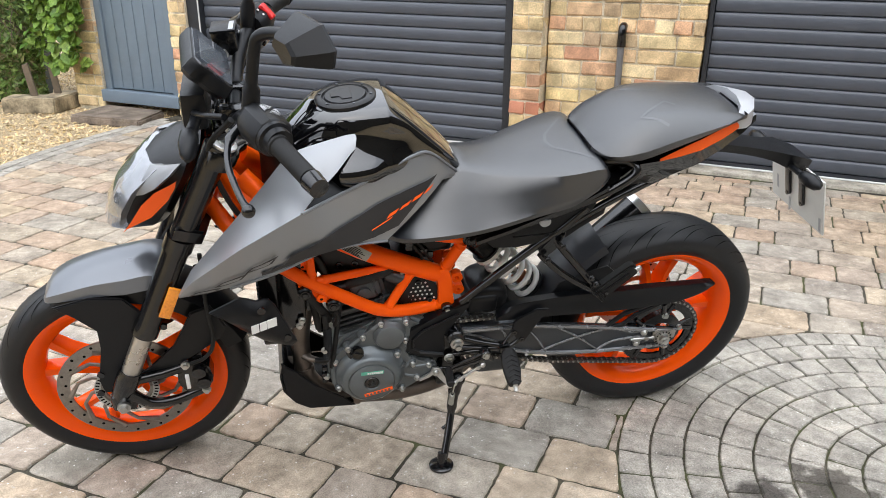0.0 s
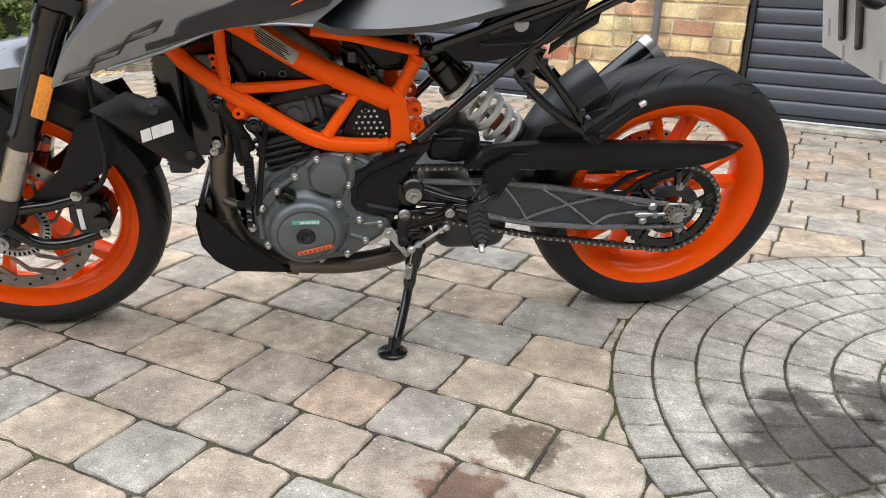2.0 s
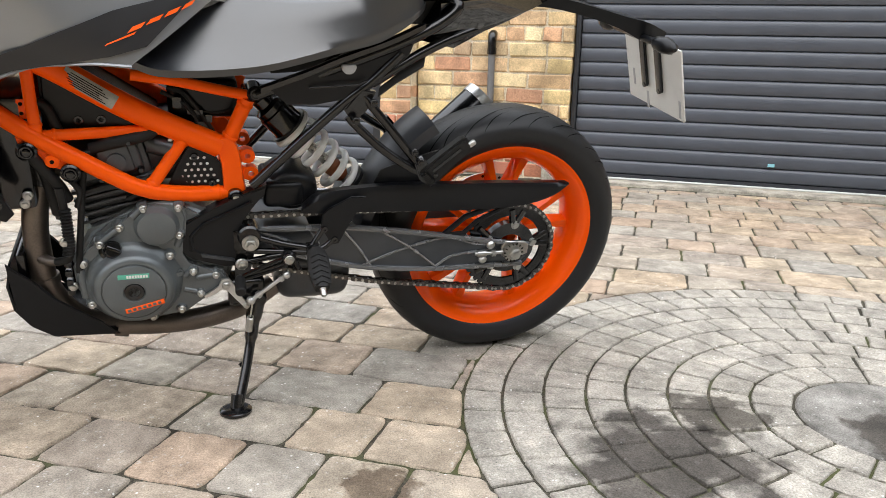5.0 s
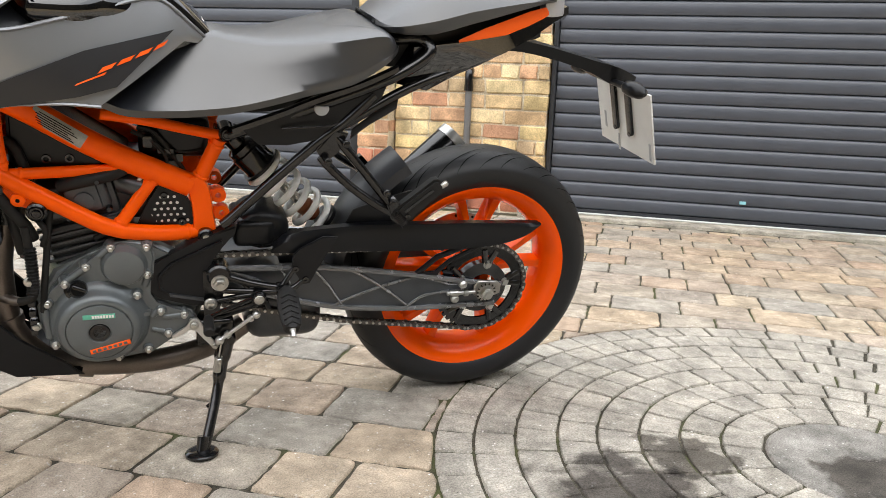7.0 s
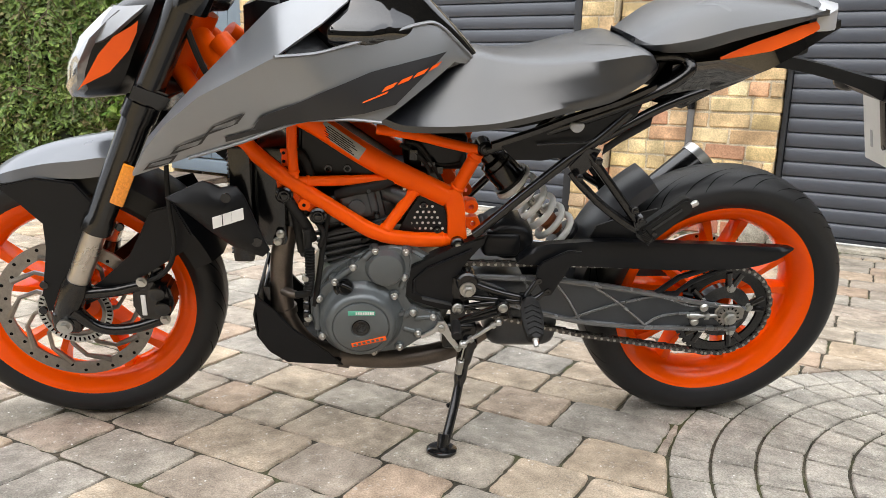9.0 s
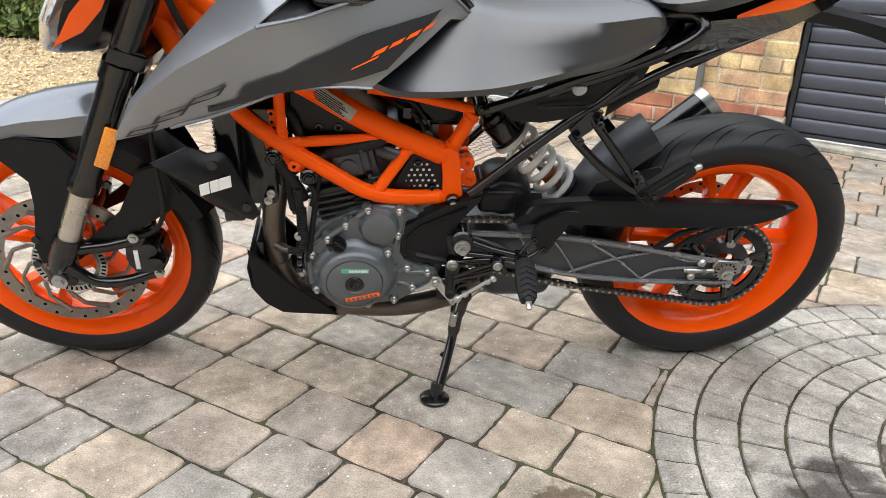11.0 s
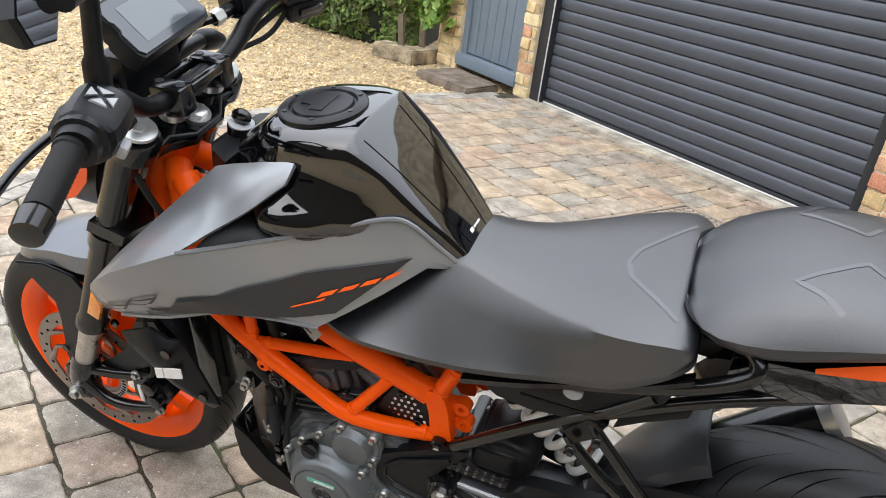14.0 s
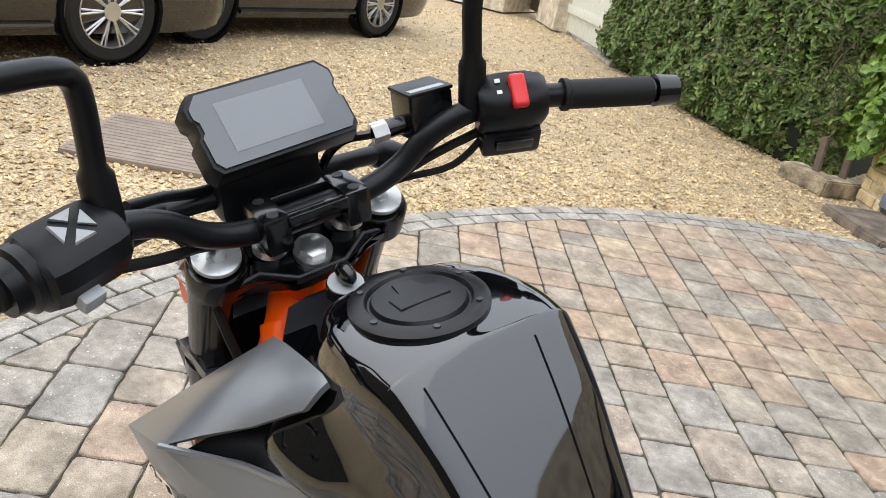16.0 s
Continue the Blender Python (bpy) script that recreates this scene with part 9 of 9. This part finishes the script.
pave = tagged(part("pavement", b, joint_m), "forecourt of tumbled grey and buff setts with mossy joints", "pavement", kind="structure")


def clip(poly, n, d):
    """Keeps the part of a polygon where n . p <= d."""
    out = []
    for i, p in enumerate(poly):
        q = poly[(i + 1) % len(poly)]
        fp, fq = n.dot(p) - d, n.dot(q) - d
        if fp <= 0:
            out.append(p)
        if fp * fq < 0:
            out.append(p + (q - p) * (fp / (fp - fq)))
    return out


def area(poly):
    return 0.5 * abs(sum(p.x * q.y - q.x * p.y for p, q in zip(poly, poly[1:] + poly[:1])))


def stone_geo(poly, rnd, inset=0.0055, chamfer=0.014):
    """Vertices and faces of one rounded sett around its own middle."""
    c = sum(poly, Vector((0, 0))) / len(poly)
    pts = []
    n = len(poly)
    for i, p in enumerate(poly):
        a, e = poly[i - 1], poly[(i + 1) % n]
        la, le = (a - p).length, (e - p).length
        ch = min(chamfer * rnd.uniform(0.5, 1.2), la * 0.3, le * 0.3)
        pa, pe = p + (a - p).normalized() * ch, p + (e - p).normalized() * ch
        pts += [pa, p * 0.46 + (pa + pe) * 0.27, pe]
        if le > 0.05:
            out = Vector(((e - p).y, -(e - p).x)).normalized()
            m_ = 5 if le > 0.12 else 3
            rag = min(1, chamfer / 0.012)
            for k in range(1, m_ + 1):
                u = 0.16 + 0.68 * k / (m_ + 1)
                pts.append(p + (e - p) * (u + rnd.uniform(-0.04, 0.04)) + out * rnd.uniform(-0.0034, 0.0018) * rag)
    tx, ty, h = rnd.uniform(-0.008, 0.008), rnd.uniform(-0.008, 0.008), rnd.uniform(-0.0018, 0.0012)
    vs, m = [], len(pts)
    for k, z in ((0.0, -0.024), (inset * 0.12, -0.0055), (inset * 0.45, -0.0016), (inset, 0.0)):
        for p in pts:
            d = p - c
            L = max(d.length, 1e-4)
            q = d * (1 - k / L)
            w = rnd.uniform(-0.0012, 0.0012) if k < inset else 0
            vs.append((q.x + w, q.y + w, z + h + (q.x * tx + q.y * ty if z > -0.01 else 0)))
    fs = []
    for r in range(3):
        for j in range(m):
            fs.append((r * m + j, r * m + (j + 1) % m, (r + 1) * m + (j + 1) % m, (r + 1) * m + j))
    fs.append(tuple(3 * m + j for j in range(m)))
    return c, vs, fs


def lay(polys, parent, part_m, stuff_m, name, limit, near, chamfer=0.014, inset=0.0055):
    """The nearest setts as parts of their own, the rest joined in one."""
    rnd = random.Random(21)
    polys = sorted(polys, key=lambda q: (sum(q, Vector((0, 0))) / len(q) - near).length)
    allv, allf = [], []
    for i, poly in enumerate(polys):
        c, vs, fs = stone_geo(poly, rnd, inset, chamfer)
        if i < limit:
            me = bpy.data.meshes.new(name)
            me.from_pydata(vs, [], fs)
            me.polygons.foreach_set("use_smooth", [False] * len(me.polygons))
            me.materials.append(part_m)
            ob = new(name, me)
            ob.parent = parent
            ob.location = (c.x, c.y, 0)
        else:
            o = len(allv)
            allv += [(x + c.x, y + c.y, z) for x, y, z in vs]
            allf += [tuple(o + j for j in f2) for f2 in fs]
    if allv:
        me = bpy.data.meshes.new(name + "_field")
        me.from_pydata(allv, [], allf)
        me.polygons.foreach_set("use_smooth", [False] * len(me.polygons))
        me.materials.append(stuff_m)
        ob = new(name + "_field", me)
        ob.parent = parent
        tagged(ob, kind="stuff")


wx, wy = Vector((math.cos(radians(-33.3)), math.sin(radians(-33.3)))), Vector((math.sin(radians(-33.3)), -math.cos(radians(-33.3))))
G0 = Vector((-1.138, 4.249))
rnd = random.Random(9)
courses = []
# joints of the courses by the stand: where the first one lies along the wall line, then the lengths
JOINTS = {14: (3.720,), 15: (3.616, 0.238), 16: (3.270, 0.184, 0.250), 17: (3.120, 0.259, 0.241, 0.153), 18: (2.987, 0.246, 0.174, 0.157, 0.156),
          19: (2.839, 0.235, 0.203, 0.166, 0.157), 20: (3.006, 0.204, 0.161), 21: (2.96, 0.19, 0.21)}
LINES = (1.715, 1.885, 2.040, 2.222, 2.385, 2.535, 2.681, 2.856, 3.025, 3.187, 3.353, 3.507, 3.663)


def course(r, s):
    """How far from the wall the upper joint of a course lies; the courses turn a little towards the stand."""
    if r < 0:
        return 0.155 + r * 0.075
    n = 0.154 + r * 0.1735 if r < 9 else LINES[min(r - 9, 12)] + max(0, r - 21) * 0.163
    return n - 0.035 * min(1, max(0, (r - 9) / 8)) * (min(max(s, 1.0), 5.0) - 3.0)


for r in range(-2, 60):
    s = -6.0 + rnd.uniform(0, 0.2)
    known = JOINTS.get(r)
    # phases so that the joints near the stand fall where they lie
    while s < 9.0:
        ln = rnd.choice((0.160, 0.215, 0.235, 0.245, 0.175, 0.155)) if r >= 0 else rnd.choice((0.20, 0.16))
        if known:
            if s < known[0] - 0.45:
                pass
            elif s < known[0] - 0.001:
                gap_ = known[0] - s
                ln = gap_ if gap_ < 0.26 else gap_ / 2
            else:
                at = known[0]
                for step_ in known[1:]:
                    if abs(s - at) < 0.002:
                        ln = step_
                    at += step_
        a, c2 = s + 0.0031, s + ln - 0.0031
        s += ln
        poly = [G0 + wx * q + wy * (course(r + e, q) - 0.0066 * e) for q, e in ((a, 0), (c2, 0), (c2, 1), (a, 1))]
        mid = sum(poly, Vector((0, 0))) / 4
        # setts are cut round the drain cover
        ns = [(q - G0).dot(wy) for q in poly]
        if c2 > 2.009 and a < 2.641 and max(ns) > 0.494 and min(ns) < 1.506:
            cuts = [clip(poly, wx, wx.dot(G0) + 2.009), clip(poly, -wx, -(wx.dot(G0) + 2.641)), clip(poly, wy, wy.dot(G0) + 0.494), clip(poly, -wy, -(wy.dot(G0) + 1.506))]
            poly = max(cuts, key=lambda q: area(q) if len(q) > 2 else 0)
            if len(poly) < 3 or area(poly) < 0.0012:
                continue
        if (mid - YARD).length > YARD_R + 0.05 or mid.y < -3.2 or mid.x > 5.2:
            continue
        if (mid - CIRCLE).length < CIRCLE_R + 0.25:
            u = (mid - CIRCLE).normalized()
            poly = clip(poly, -u, -(u.dot(CIRCLE) + CIRCLE_R + 0.001))
        if len(poly) > 2 and (mid - YARD).length > YARD_R - 0.45:
            u = (mid - YARD).normalized()
            poly = clip(poly, u, u.dot(YARD) + YARD_R - 0.172)
        if len(poly) > 2 and area(poly) > 0.0012:
            courses.append(poly)
lay(courses, pave, sett_part, sett_stuff, "sett", 300, Vector((0.25, -0.2)))
rings = []
edges = [0.880, 0.797, 0.710, 0.620, 0.535, 0.446, 0.360, 0.275, 0.190]
for r1, r0 in zip(edges, edges[1:]):
    n = max(8, round(2 * math.pi * (r1 + r0) / 2 / 0.092))
    ph = rnd.uniform(0, 1)
    for k in range(n):
        a0, a1 = 2 * math.pi * (k + ph) / n + 0.0024 / r1, 2 * math.pi * (k + 1 + ph) / n - 0.0024 / r1
        j = rnd.uniform(-0.02, 0.02)
        am = (a0 + a1) / 2
        rings.append([CIRCLE + Vector((math.cos(q), math.sin(q))) * rr for q, rr in ((a0 + j * 0.3, r1 - 0.0026), (am, r1 - 0.0022), (a1, r1 - 0.0026), (a1, r0 + 0.0026), (a0 + j * 0.3, r0 + 0.0026))])
circ = tagged(part("paving_circle", lathe(bmesh.new(), [(0.0001, 0.0), (0.14, 0.0), (0.181, 0.0), (0.185, -0.004), (0.186, -0.03), (0.0001, -0.03)], 72), masonry("stained_centre_stone", [(0.22, 0.21, 0.19), (0.24, 0.22, 0.20)], True, spots=0.5, stain=0.4, blots=SPILL), m=Matrix.Translation((CIRCLE.x, CIRCLE.y, 0)) @ Matrix.Rotation(radians(90), 4, "X")), "round paving feature of concentric grey setts", "pavement", kind="structure")
inv = circ.matrix_basis.inverted()
before = set(bpy.data.objects)
lay(rings, None, ring_part, ring_stuff, "ring_sett", 300, Vector((1.0, -0.4)), 0.005, 0.004)
for ob in set(bpy.data.objects) - before:
    ob.parent = circ
    ob.matrix_parent_inverse = inv
kerb = []
n = round(2 * math.pi * (YARD_R - 0.085) / 0.135)
for k in range(n):
    a0, a1 = 2 * math.pi * k / n + 0.0009, 2 * math.pi * (k + 1) / n - 0.0009
    if YARD.y + math.sin(a0) * YARD_R < -3.2 or math.cos(a0) > 0.6:
        continue
    mid = YARD + Vector((math.cos(a0), math.sin(a0))) * YARD_R
    if (mid - G0).dot(wy) < 0.05:
        continue
    rr = (YARD_R - 0.002, YARD_R - 0.081, YARD_R - 0.088, YARD_R - 0.166)
    for hi, lo, sh in ((rr[0], rr[1], 0), (rr[2], rr[3], 0.5 * (a1 - a0))):
        kerb.append([YARD + Vector((math.cos(q + sh), math.sin(q + sh))) * r for q, r in ((a0, hi), (a1, hi), (a1, lo), (a0, lo))])
lay(kerb, pave, ring_part, ring_stuff, "edging_sett", 240, Vector((-1.8, 2.6)), 0.005, 0.004)
